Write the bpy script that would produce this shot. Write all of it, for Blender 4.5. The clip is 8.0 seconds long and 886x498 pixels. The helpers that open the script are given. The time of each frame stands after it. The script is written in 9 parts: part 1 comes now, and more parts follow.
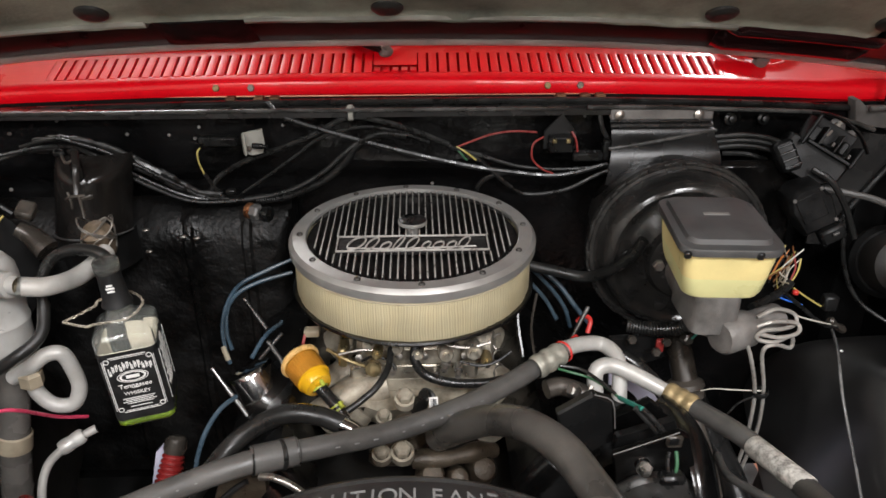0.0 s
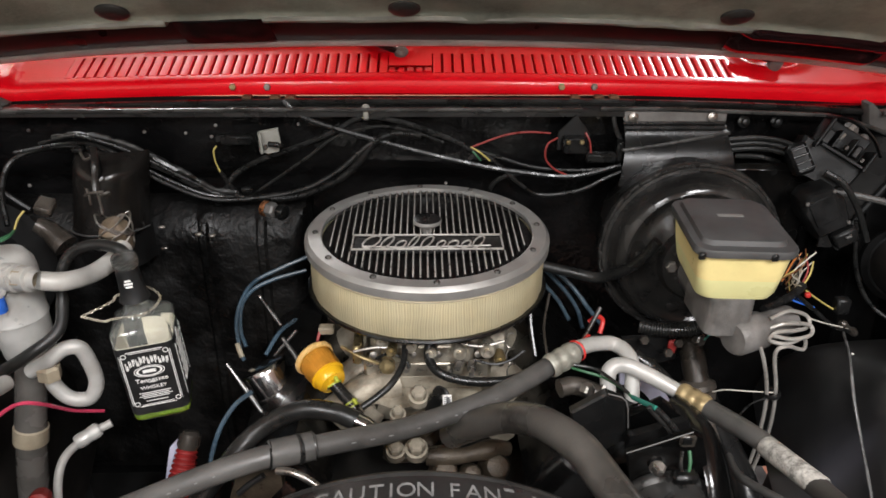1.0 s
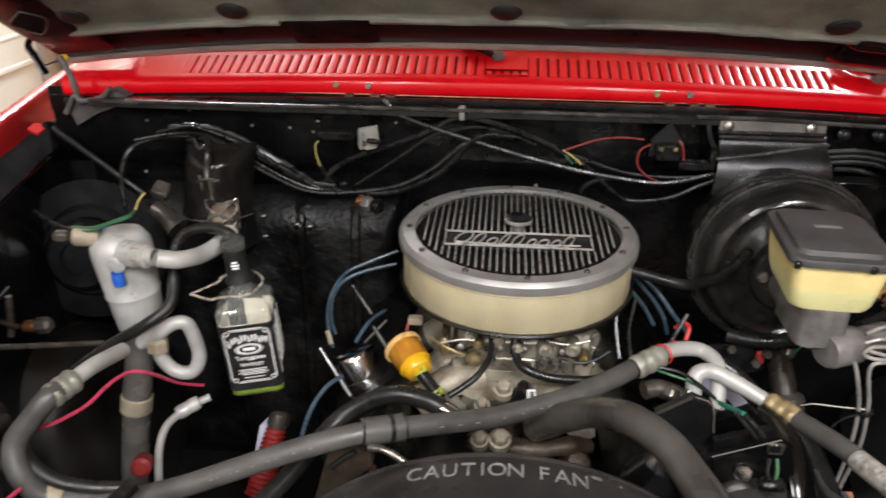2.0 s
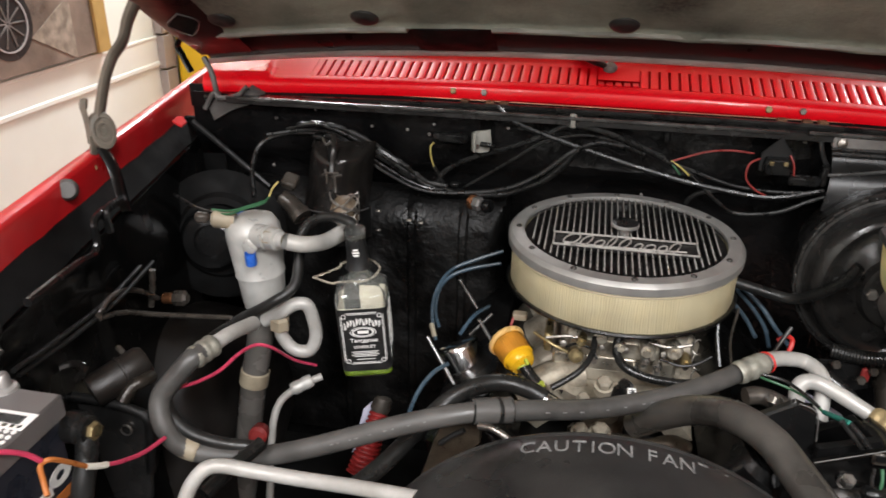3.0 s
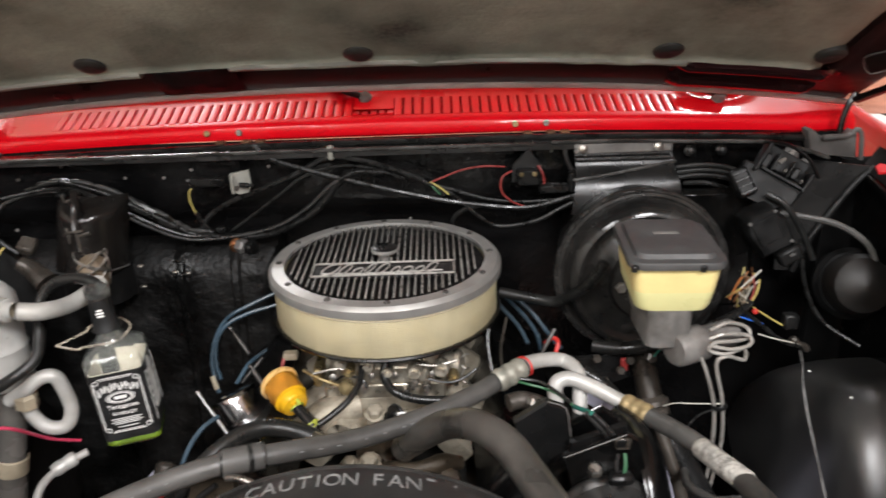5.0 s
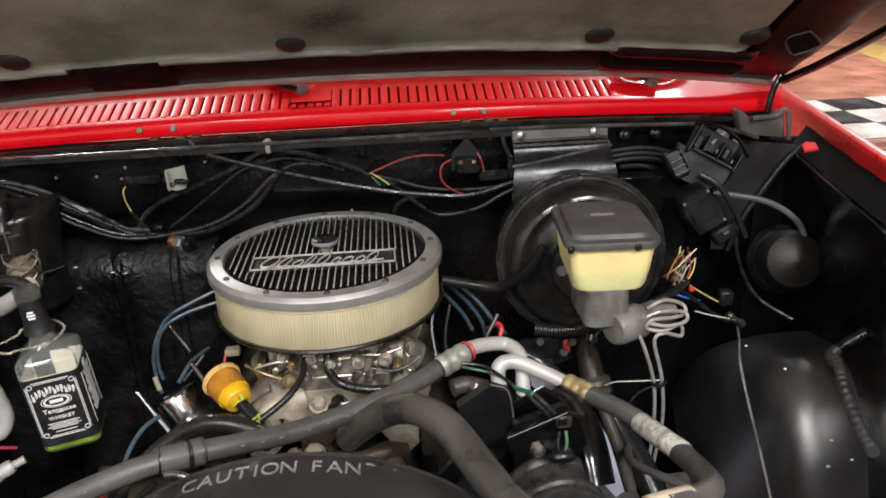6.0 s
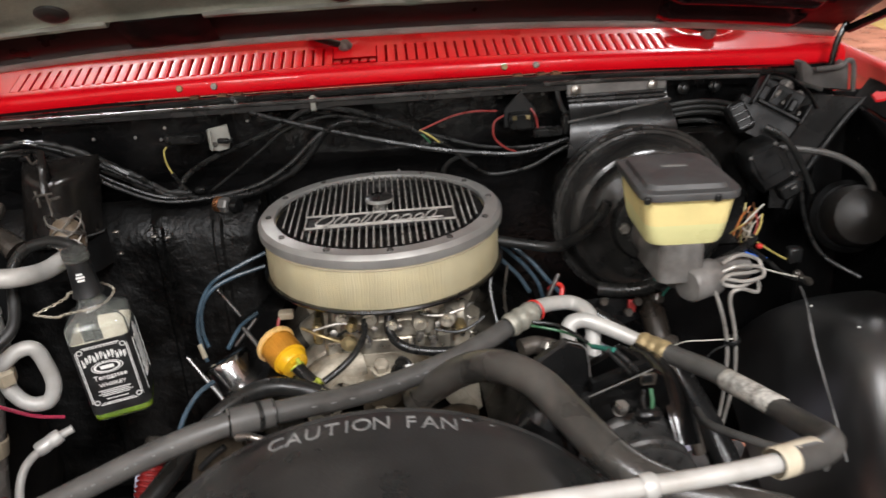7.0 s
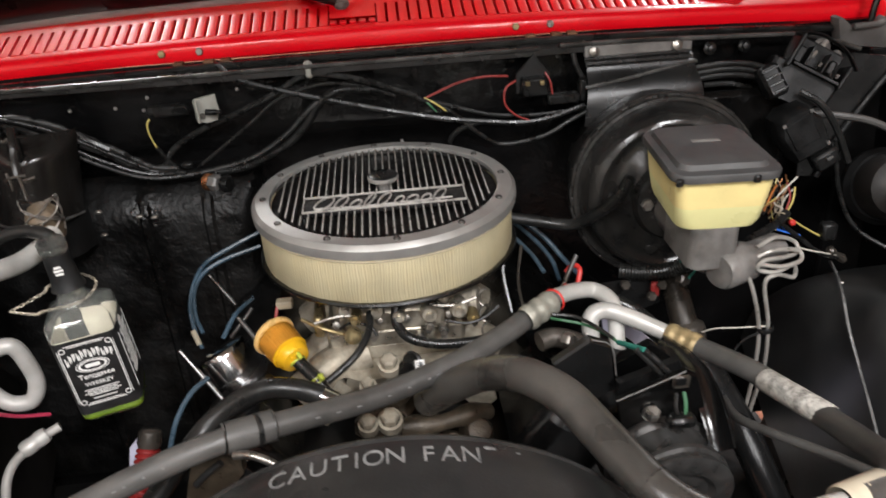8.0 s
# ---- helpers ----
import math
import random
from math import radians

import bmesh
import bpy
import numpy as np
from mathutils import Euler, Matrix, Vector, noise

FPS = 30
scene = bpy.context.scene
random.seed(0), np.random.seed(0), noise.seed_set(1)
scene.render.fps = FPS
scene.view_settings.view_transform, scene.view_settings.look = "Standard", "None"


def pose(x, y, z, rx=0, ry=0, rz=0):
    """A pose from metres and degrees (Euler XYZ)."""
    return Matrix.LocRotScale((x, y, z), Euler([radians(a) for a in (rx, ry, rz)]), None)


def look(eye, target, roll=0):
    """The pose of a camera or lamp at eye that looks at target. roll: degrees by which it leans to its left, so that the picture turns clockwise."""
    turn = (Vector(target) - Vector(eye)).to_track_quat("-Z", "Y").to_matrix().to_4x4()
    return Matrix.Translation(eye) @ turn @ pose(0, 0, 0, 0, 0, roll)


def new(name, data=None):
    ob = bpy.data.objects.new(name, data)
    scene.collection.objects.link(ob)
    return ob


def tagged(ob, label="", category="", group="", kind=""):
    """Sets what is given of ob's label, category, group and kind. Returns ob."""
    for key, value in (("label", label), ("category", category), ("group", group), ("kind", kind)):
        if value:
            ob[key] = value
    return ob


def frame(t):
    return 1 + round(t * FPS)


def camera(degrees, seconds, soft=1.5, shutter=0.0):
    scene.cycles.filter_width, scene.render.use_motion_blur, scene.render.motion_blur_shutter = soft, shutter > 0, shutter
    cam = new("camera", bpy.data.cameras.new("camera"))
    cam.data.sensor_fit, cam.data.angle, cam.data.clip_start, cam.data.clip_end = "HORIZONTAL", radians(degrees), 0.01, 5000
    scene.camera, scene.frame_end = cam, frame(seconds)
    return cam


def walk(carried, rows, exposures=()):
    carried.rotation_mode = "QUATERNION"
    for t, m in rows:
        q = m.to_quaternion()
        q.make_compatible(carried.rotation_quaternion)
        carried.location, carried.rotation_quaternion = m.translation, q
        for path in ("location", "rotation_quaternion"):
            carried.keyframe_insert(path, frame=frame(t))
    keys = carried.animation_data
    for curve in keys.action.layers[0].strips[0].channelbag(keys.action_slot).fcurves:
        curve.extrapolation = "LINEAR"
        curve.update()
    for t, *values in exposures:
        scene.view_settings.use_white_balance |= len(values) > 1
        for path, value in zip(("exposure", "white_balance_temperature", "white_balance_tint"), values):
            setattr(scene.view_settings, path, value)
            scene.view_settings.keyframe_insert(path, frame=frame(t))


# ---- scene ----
cam = camera(60.3, 8.0, soft=1.6, shutter=0.5)
PATH = [
    (0, (-0.0008, -0.0007, 1.5589), (0.0629, 1.7810, 0.6526), 0.06),
    (0.5, (-0.0110, 0.0003, 1.5586), (0.0548, 1.7813, 0.6510), 0.18),
    (1, (-0.0140, -0.0091, 1.5585), (0.0359, 1.7755, 0.6570), 0.41),
    (1.2, (-0.0114, -0.0138, 1.5585), (0.0199, 1.7724, 0.6594), 0.49),
    (1.5, (-0.0157, -0.0207, 1.5574), (-0.0188, 1.7693, 0.6652), 0.73),
    (1.7, (-0.0246, -0.0286, 1.5560), (-0.0665, 1.7635, 0.6691), 0.83),
    (2, (-0.0400, -0.0452, 1.5539), (-0.1792, 1.7460, 0.6751), 0.49),
    (2.2, (-0.0510, -0.0588, 1.5532), (-0.2335, 1.7297, 0.6768), 0.69),
    (2.42, (-0.0594, -0.0725, 1.5526), (-0.2850, 1.7134, 0.6811), 0.81),
    (2.64, (-0.0665, -0.0892, 1.5519), (-0.3429, 1.6941, 0.6897), 0.85),
    (2.86, (-0.0721, -0.1054, 1.5512), (-0.3967, 1.6755, 0.7010), 0.82),
    (3.08, (-0.0762, -0.1178, 1.5506), (-0.4358, 1.6626, 0.7133), 0.73),
    (3.3, (-0.0786, -0.1228, 1.5501), (-0.4497, 1.6608, 0.7249), 0.59),
    (3.5, (-0.0805, -0.1232, 1.5497), (-0.4469, 1.6675, 0.7378), 0.40),
    (3.7, (-0.0831, -0.1214, 1.5501), (-0.4289, 1.6769, 0.7460), 0.13),
    (4, (-0.0678, -0.1164, 1.5434), (-0.3621, 1.7014, 0.7630), -0.40),
    (4.2, (-0.0448, -0.1080, 1.5432), (-0.2596, 1.7271, 0.7774), -0.44),
    (4.5, (0.0041, -0.0927, 1.5362), (-0.1260, 1.7543, 0.7802), -0.99),
    (4.7, (0.0374, -0.0891, 1.5346), (-0.0401, 1.7623, 0.7820), -1.43),
    (5, (0.0778, -0.0877, 1.5324), (0.0824, 1.7665, 0.7827), -1.83),
    (5.23, (0.0985, -0.0826, 1.5318), (0.1467, 1.7698, 0.7792), -2.04),
    (5.42, (0.1100, -0.0815, 1.5308), (0.1896, 1.7690, 0.7763), -2.20),
    (5.64, (0.1120, -0.0852, 1.5283), (0.2138, 1.7637, 0.7725), -2.31),
    (5.86, (0.1066, -0.0914, 1.5237), (0.2222, 1.7561, 0.7664), -2.40),
    (6.08, (0.0961, -0.0978, 1.5163), (0.2178, 1.7482, 0.7565), -2.49),
    (6.3, (0.0828, -0.1023, 1.5055), (0.2034, 1.7419, 0.7412), -2.59),
    (6.5, (0.0658, -0.1057, 1.4901), (0.1810, 1.7361, 0.7190), -2.74),
    (6.8, (0.0373, -0.0925, 1.4726), (0.1551, 1.7455, 0.6930), -2.98),
    (7, (0.0140, -0.0586, 1.4708), (0.1279, 1.7705, 0.6698), -3.18),
    (7.2, (-0.0136, -0.0249, 1.4780), (0.0982, 1.7943, 0.6545), -3.38),
    (7.5, (-0.0316, 0.0177, 1.4830), (0.0836, 1.8185, 0.6205), -3.60),
    (7.7, (-0.0233, 0.0444, 1.4879), (0.0946, 1.8292, 0.5931), -3.65),
    (8, (0.0051, 0.0410, 1.4842), (0.1164, 1.8066, 0.5514), -3.72),
]
walk(cam, [(t, look(eye, target, roll)) for t, eye, target, roll in PATH], exposures=[(0.0, -0.02), (2.0, 0.06), (3.5, 0.02), (4.5, 0.22), (5.0, 0.19), (6.5, 0.08), (8.0, 0.09)])

# ---- world and light ----
world = bpy.data.worlds.new("garage_air")
scene.world = world
world.use_nodes = True
world.node_tree.nodes["Background"].inputs[0].default_value = (1.0, 0.95, 0.88, 1)
world.node_tree.nodes["Background"].inputs[1].default_value = 0.008
scene.view_settings.exposure = 0.0


# Assumed lamps at ceiling height, none of them in view.
def unseen_lamp(x, y, z, sx, sy, watts, colour=(0.985, 0.985, 1.0)):
    data = bpy.data.lights.new("unseen_lamp", "AREA")
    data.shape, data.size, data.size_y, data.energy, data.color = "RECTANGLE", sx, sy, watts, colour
    lamp = new("unseen_lamp", data)
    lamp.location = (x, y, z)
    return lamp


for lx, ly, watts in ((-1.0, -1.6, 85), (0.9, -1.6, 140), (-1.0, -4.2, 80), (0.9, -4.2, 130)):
    unseen_lamp(lx, ly, 3.2, 0.62, 1.22, watts)
# Placed so its reflection falls on the right of the cowl.
unseen_lamp(1.62, 3.1, 3.2, 0.30, 0.5, 34)
# Added out of view to brighten the left wall.
unseen_lamp(-1.7, 4.7, 3.2, 0.62, 1.22, 200)
# Added out of view to brighten the floor on the right.
unseen_lamp(6.0, 7.5, 3.2, 1.2, 2.4, 300)

# ---- materials ----


def mat(name, colour, rough=0.5, metal=0.0, vary=0.25, scale=30.0, bump=0.15, fine=400.0, dirt=None, dirt_amount=0.45, rough_vary=0.15, coat=0.0, alpha=1.0, transmission=0.0, random=0.0, ior=1.45, bump_dist=0.001, spec=0.5):
    """A procedural surface: base colour varied at two scales, roughness wear, relief, and optional dirt."""
    m = bpy.data.materials.new(name)
    m.use_nodes = True
    nt = m.node_tree
    bsdf = nt.nodes["Principled BSDF"]
    coord = nt.nodes.new("ShaderNodeTexCoord")
    big, small = nt.nodes.new("ShaderNodeTexNoise"), nt.nodes.new("ShaderNodeTexNoise")
    for tex, s, d in ((big, scale, 5.0), (small, fine, 3.0)):
        tex.inputs["Scale"].default_value, tex.inputs["Detail"].default_value = s, d
        nt.links.new(coord.outputs["Object"], tex.inputs["Vector"])

    def ramp(source, lo, hi, a=0.35, b=0.65):
        r = nt.nodes.new("ShaderNodeMapRange")
        r.inputs["From Min"].default_value, r.inputs["From Max"].default_value = a, b
        r.inputs["To Min"].default_value, r.inputs["To Max"].default_value = lo, hi
        nt.links.new(source, r.inputs["Value"])
        return r.outputs["Result"]

    def mix(kind, factor, a, b):
        n = nt.nodes.new("ShaderNodeMix")
        n.data_type, n.blend_type = "RGBA", kind
        for socket, v in ((n.inputs["Factor"], factor), (n.inputs["A"], a), (n.inputs["B"], b)):
            if isinstance(v, bpy.types.NodeSocket):
                nt.links.new(v, socket)
            else:
                socket.default_value = v
        return n.outputs["Result"]

    c = (*colour, 1)
    dark = tuple(v * (1 - vary) for v in colour) + (1,)
    light = tuple(min(1, v * (1 + vary)) for v in colour) + (1,)
    out = mix("MIX", ramp(big.outputs["Fac"], 0, 1), dark, light)
    out = mix("MIX", ramp(small.outputs["Fac"], 0, 0.35), out, c)
    if random:
        info = nt.nodes.new("ShaderNodeObjectInfo")
        out = mix("MULTIPLY", 1.0, out, (1, 1, 1, 1))
        node = out.node
        comb = nt.nodes.new("ShaderNodeCombineColor")
        r = ramp(info.outputs["Random"], 1 - random, 1.0, 0, 1)
        for i in range(3):
            nt.links.new(r, comb.inputs[i])
        nt.links.new(comb.outputs[0], node.inputs["B"])
    if dirt:
        spots = nt.nodes.new("ShaderNodeTexNoise")
        spots.inputs["Scale"].default_value, spots.inputs["Detail"].default_value, spots.inputs["Roughness"].default_value = scale * 0.6, 8.0, 0.7
        nt.links.new(coord.outputs["Object"], spots.inputs["Vector"])
        mask = ramp(spots.outputs["Fac"], 0, dirt_amount, 0.45, 0.7)
        out = mix("MIX", mask, out, (*dirt, 1))
    nt.links.new(out, bsdf.inputs["Base Color"])
    nt.links.new(ramp(big.outputs["Fac"], max(0.02, rough - rough_vary), min(1, rough + rough_vary)), bsdf.inputs["Roughness"])
    bsdf.inputs["Metallic"].default_value = metal
    bsdf.inputs["Specular IOR Level"].default_value = spec
    bsdf.inputs["Coat Weight"].default_value = coat
    bsdf.inputs["Coat Roughness"].default_value = 0.05
    bsdf.inputs["Transmission Weight"].default_value = transmission
    bsdf.inputs["IOR"].default_value = ior
    bsdf.inputs["Alpha"].default_value = alpha
    if bump:
        bn = nt.nodes.new("ShaderNodeBump")
        bn.inputs["Strength"].default_value, bn.inputs["Distance"].default_value = bump, bump_dist
        add = nt.nodes.new("ShaderNodeMath")
        add.operation = "ADD"
        nt.links.new(big.outputs["Fac"], add.inputs[0])
        nt.links.new(ramp(small.outputs["Fac"], 0, 0.4), add.inputs[1])
        nt.links.new(add.outputs[0], bn.inputs["Height"])
        nt.links.new(bn.outputs["Normal"], bsdf.inputs["Normal"])
    return m


RED = mat("red_body_paint", (0.80, 0.0035, 0.012), 0.32, vary=0.05, scale=8, bump=0.03, coat=0.45, rough_vary=0.08, spec=0.25)
MAROON_GLOSS = mat("glossy_dark_maroon_paint", (0.022, 0.007, 0.0075), 0.16, vary=0.25, scale=14, bump=0.08, rough_vary=0.06, coat=0.4)
MAROON = mat("dark_red_inner_paint", (0.028, 0.0095, 0.009), 0.40, vary=0.25, scale=14, bump=0.1, dirt=(0.02, 0.012, 0.011), spec=0.4)
BLACK_PAINT = mat("black_chassis_paint", (0.003, 0.003, 0.003), 0.21, vary=0.35, scale=9, bump=0.2, fine=120, dirt=(0.013, 0.011, 0.0095), dirt_amount=0.4, rough_vary=0.14, bump_dist=0.0015)
BLACK_SATIN = mat("satin_black_paint", (0.007, 0.007, 0.007), 0.25, vary=0.25, scale=12, bump=0.12, dirt=(0.022, 0.020, 0.018), dirt_amount=0.35, rough_vary=0.1)
BLACK_MATT = mat("matt_black_paint", (0.005, 0.005, 0.005), 0.55, vary=0.3, scale=30, bump=0.25, dirt=(0.016, 0.014, 0.012), dirt_amount=0.3)
BLACK_PLASTIC = mat("black_plastic", (0.006, 0.006, 0.006), 0.33, vary=0.25, scale=40, bump=0.15, dirt=(0.03, 0.028, 0.025), dirt_amount=0.25)
RUBBER = mat("dusty_black_rubber", (0.064, 0.061, 0.057), 0.44, vary=0.28, scale=18, bump=0.18, dirt=(0.14, 0.132, 0.12), dirt_amount=0.4)
RUBBER_DARK = mat("black_rubber", (0.010, 0.010, 0.0095), 0.33, vary=0.3, scale=25, bump=0.15, dirt=(0.045, 0.042, 0.038), dirt_amount=0.4)
WIRE_BLACK = mat("black_wire_sheath", (0.008, 0.008, 0.0078), 0.33, vary=0.4, scale=60, bump=0.15, dirt=(0.035, 0.033, 0.03), dirt_amount=0.4)
ALU = mat("dull_aluminium", (0.50, 0.495, 0.47), 0.42, 0.3, vary=0.1, scale=30, bump=0.1, dirt=(0.38, 0.36, 0.31), dirt_amount=0.45)
ALU_PIPE = mat("white_oxidised_aluminium_pipe", (0.44, 0.43, 0.405), 0.45, 0.15, vary=0.12, scale=30, bump=0.12, dirt=(0.30, 0.275, 0.235), dirt_amount=0.55)
ALU_RING = mat("satin_aluminium", (0.40, 0.39, 0.37), 0.42, 0.65, vary=0.10, scale=30, bump=0.06, dirt=(0.28, 0.265, 0.24), dirt_amount=0.35, rough_vary=0.06)
CAST = mat("tan_cast_aluminium", (0.37, 0.33, 0.26), 0.48, 0.35, vary=0.25, scale=24, bump=0.6, fine=260, dirt=(0.08, 0.062, 0.042), dirt_amount=0.85)
CARB = mat("cast_carburettor_alloy", (0.50, 0.46, 0.38), 0.42, 0.8, vary=0.25, scale=60, bump=0.3, dirt=(0.14, 0.10, 0.06), dirt_amount=0.7)
BRASS = mat("gold_passivated_steel", (0.32, 0.25, 0.13), 0.38, 0.85, vary=0.3, scale=80, bump=0.15)
STEEL = mat("dull_steel", (0.36, 0.34, 0.31), 0.4, 0.9, vary=0.25, scale=60, bump=0.2, dirt=(0.12, 0.08, 0.05), dirt_amount=0.5)
CHROME = mat("chrome_plate", (0.50, 0.50, 0.50), 0.16, 1.0, vary=0.05, scale=20, bump=0.0, rough_vary=0.05)
FIN_TOP = mat("bright_machined_fin", (0.42, 0.40, 0.37), 0.4, 0.4, vary=0.15, scale=80, bump=0.05)
GRILLE_BLACK = mat("black_crackle_finish", (0.007, 0.0062, 0.006), 0.5, vary=0.3, scale=60, bump=0.2, spec=0.3)
PAPER = mat("cream_filter_paper", (0.70, 0.62, 0.44), 0.8, vary=0.08, scale=25, bump=0.2, dirt=(0.50, 0.42, 0.27), dirt_amount=0.4)
PRIMER = mat("grey_worn_primer", (0.17, 0.16, 0.15), 0.55, vary=0.3, scale=25, bump=0.2, dirt=(0.05, 0.045, 0.04))
PAD = mat("olive_grey_felt_pad", (0.225, 0.232, 0.19), 0.8, vary=0.85, scale=3.6, bump=0.2, fine=140, dirt=(0.46, 0.455, 0.37), dirt_amount=0.9, bump_dist=0.003, spec=0.3)
PAD_EDGE = mat("pale_pressed_felt_edge", (0.30, 0.30, 0.265), 0.55, vary=0.3, scale=12, bump=0.2, fine=140, dirt=(0.15, 0.145, 0.12), dirt_amount=0.6)
BOOSTER = mat("dusty_gloss_black_enamel", (0.014, 0.0135, 0.013), 0.24, vary=0.4, scale=14, bump=0.22, fine=90, dirt=(0.045, 0.041, 0.036), dirt_amount=0.5, rough_vary=0.12, bump_dist=0.0015)
HINGE_GREY = mat("grey_brown_hinge_paint", (0.125, 0.108, 0.085), 0.5, vary=0.3, scale=20, bump=0.15, dirt=(0.05, 0.040, 0.030))
YELLOW_TANK = mat("yellowed_translucent_plastic", (0.78, 0.65, 0.29), 0.40, vary=0.1, scale=18, bump=0.08, dirt=(0.62, 0.47, 0.20), dirt_amount=0.3)
YELLOW_FLUID = mat("fluid_seen_through_plastic", (0.70, 0.66, 0.32), 0.42, vary=0.06, scale=18, bump=0.08)
MC_GREY = mat("grey_cast_iron", (0.155, 0.147, 0.138), 0.5, 0.3, vary=0.35, scale=40, bump=0.5, dirt=(0.13, 0.115, 0.10))
AMBER = mat("amber_filter_plastic", (0.94, 0.50, 0.07), 0.06, vary=0.05, scale=40, bump=0.0, transmission=0.93, rough_vary=0.02, ior=1.25)
AMBER_RIM = mat("pale_amber_rim", (0.72, 0.46, 0.17), 0.3, vary=0.1, scale=40, bump=0.05, transmission=0.2)
BLUE_WIRE = mat("blue_grey_silicone_lead", (0.034, 0.060, 0.084), 0.34, vary=0.3, scale=30, bump=0.1, dirt=(0.09, 0.10, 0.10), dirt_amount=0.35)
RED_WIRE = mat("red_wire_sheath", (0.24, 0.034, 0.030), 0.4, vary=0.15, scale=60, bump=0.05)
PINK_WIRE = mat("pink_wire_sheath", (0.60, 0.055, 0.12), 0.4, vary=0.1, scale=60, bump=0.05)
ORANGE_WIRE = mat("orange_wire_sheath", (0.40, 0.13, 0.03), 0.4, vary=0.1, scale=60, bump=0.05)
YELLOW_WIRE = mat("yellow_wire_sheath", (0.46, 0.37, 0.11), 0.45, vary=0.15, scale=60, bump=0.05)
GREEN_WIRE = mat("green_wire_sheath", (0.032, 0.11, 0.05), 0.45, vary=0.15, scale=60, bump=0.05)
TEAL_WIRE = mat("teal_wire_sheath", (0.018, 0.16, 0.12), 0.45, vary=0.15, scale=60, bump=0.05)
WHITE_WIRE = mat("off_white_wire_sheath", (0.55, 0.52, 0.45), 0.45, vary=0.12, scale=60, bump=0.05)
RED_PLASTIC = mat("red_plastic", (0.50, 0.03, 0.024), 0.35, vary=0.15, scale=50, bump=0.05)
DARK_RED = mat("dark_red_rubber", (0.22, 0.02, 0.018), 0.5, vary=0.2, scale=40, bump=0.1)
BLUE_PLASTIC = mat("blue_plastic", (0.03, 0.13, 0.55), 0.4, vary=0.1, scale=50, bump=0.05)
WHITE_PAINT = mat("white_print", (0.80, 0.79, 0.76), 0.5, vary=0.06, scale=50, bump=0.03)
LABEL_BLACK = mat("black_paper_label", (0.012, 0.012, 0.012), 0.5, vary=0.15, scale=60, bump=0.05)
GREY_PRINT = mat("grey_print", (0.42, 0.42, 0.42), 0.5, vary=0.1, scale=60, bump=0.03)
TAN_TAPE = mat("tan_paper_tape", (0.33, 0.28, 0.20), 0.55, vary=0.2, scale=30, bump=0.15, dirt=(0.15, 0.115, 0.08))
WORN_FOIL = mat("worn_white_foil_label", (0.46, 0.44, 0.40), 0.5, vary=0.3, scale=150, bump=0.25, fine=300, dirt=(0.03, 0.027, 0.024), dirt_amount=1.0)
BATTERY_GREY = mat("grey_brown_battery_lid", (0.13, 0.12, 0.115), 0.45, vary=0.12, scale=20, bump=0.1)
BATTERY_CASE = mat("dark_blue_black_battery_case", (0.02, 0.022, 0.03), 0.35, vary=0.2, scale=20, bump=0.08)
LEAD = mat("bare_lead", (0.50, 0.49, 0.47), 0.45, 0.7, vary=0.12, scale=40, bump=0.2)
COPPER = mat("copper", (0.34, 0.15, 0.07), 0.38, 0.9, vary=0.25, scale=60, bump=0.15)
SHROUD = mat("moulded_black_shroud_plastic", (0.019, 0.0187, 0.0183), 0.36, vary=0.3, scale=12, bump=0.18, dirt=(0.055, 0.052, 0.047), dirt_amount=0.45)
RUST = mat("rusty_iron", (0.16, 0.075, 0.04), 0.65, 0.3, vary=0.4, scale=40, bump=0.4, dirt=(0.05, 0.03, 0.02))
CHAIN_GOLD = mat("pale_gold_chain", (0.52, 0.47, 0.38), 0.4, 0.8, vary=0.1, scale=60, bump=0.0)


def glass_mat(name, tint, rough=0.02, haze=0.0):
    m = bpy.data.materials.new(name)
    m.use_nodes = True
    b = m.node_tree.nodes["Principled BSDF"]
    b.inputs["Base Color"].default_value = (*tint, 1)
    b.inputs["Roughness"].default_value, b.inputs["Transmission Weight"].default_value, b.inputs["IOR"].default_value = rough, 1.0 - haze, 1.45
    return m


# A little diffuse grey is mixed in for reflections inside the glass.
GLASS = glass_mat("clear_glass", (0.95, 0.97, 0.93), haze=0.03)
LID_GREY = mat("dusty_dark_grey_plastic", (0.060, 0.059, 0.058), 0.46, vary=0.2, scale=20, bump=0.08, dirt=(0.10, 0.098, 0.095), dirt_amount=0.4, spec=0.35)
LINE_GREY = mat("grey_steel_line", (0.36, 0.34, 0.31), 0.42, 0.3, vary=0.15, scale=40, bump=0.1, dirt=(0.2, 0.18, 0.15))
DARK_PIPE = mat("grey_brown_glossy_pipe", (0.095, 0.088, 0.080), 0.22, vary=0.3, scale=20, bump=0.15, dirt=(0.16, 0.15, 0.135))
GREEN_FLUID = mat("green_coolant", (0.13, 0.20, 0.01), 0.1, vary=0.3, scale=20, bump=0.0, transmission=0.35, rough_vary=0.03)

AMBER_END = mat("bright_amber_end_cap", (0.95, 0.52, 0.02), 0.15, vary=0.1, scale=40, bump=0.0, transmission=0.3)
PLEAT = mat("tan_pleated_paper", (0.27, 0.155, 0.055), 0.7, vary=0.3, scale=60, bump=0.1)
SHAFT_BROWN = mat("dark_brown_greasy_steel", (0.024, 0.020, 0.016), 0.30, 0.3, vary=0.5, scale=25, bump=0.3, dirt=(0.06, 0.05, 0.04), dirt_amount=0.5)
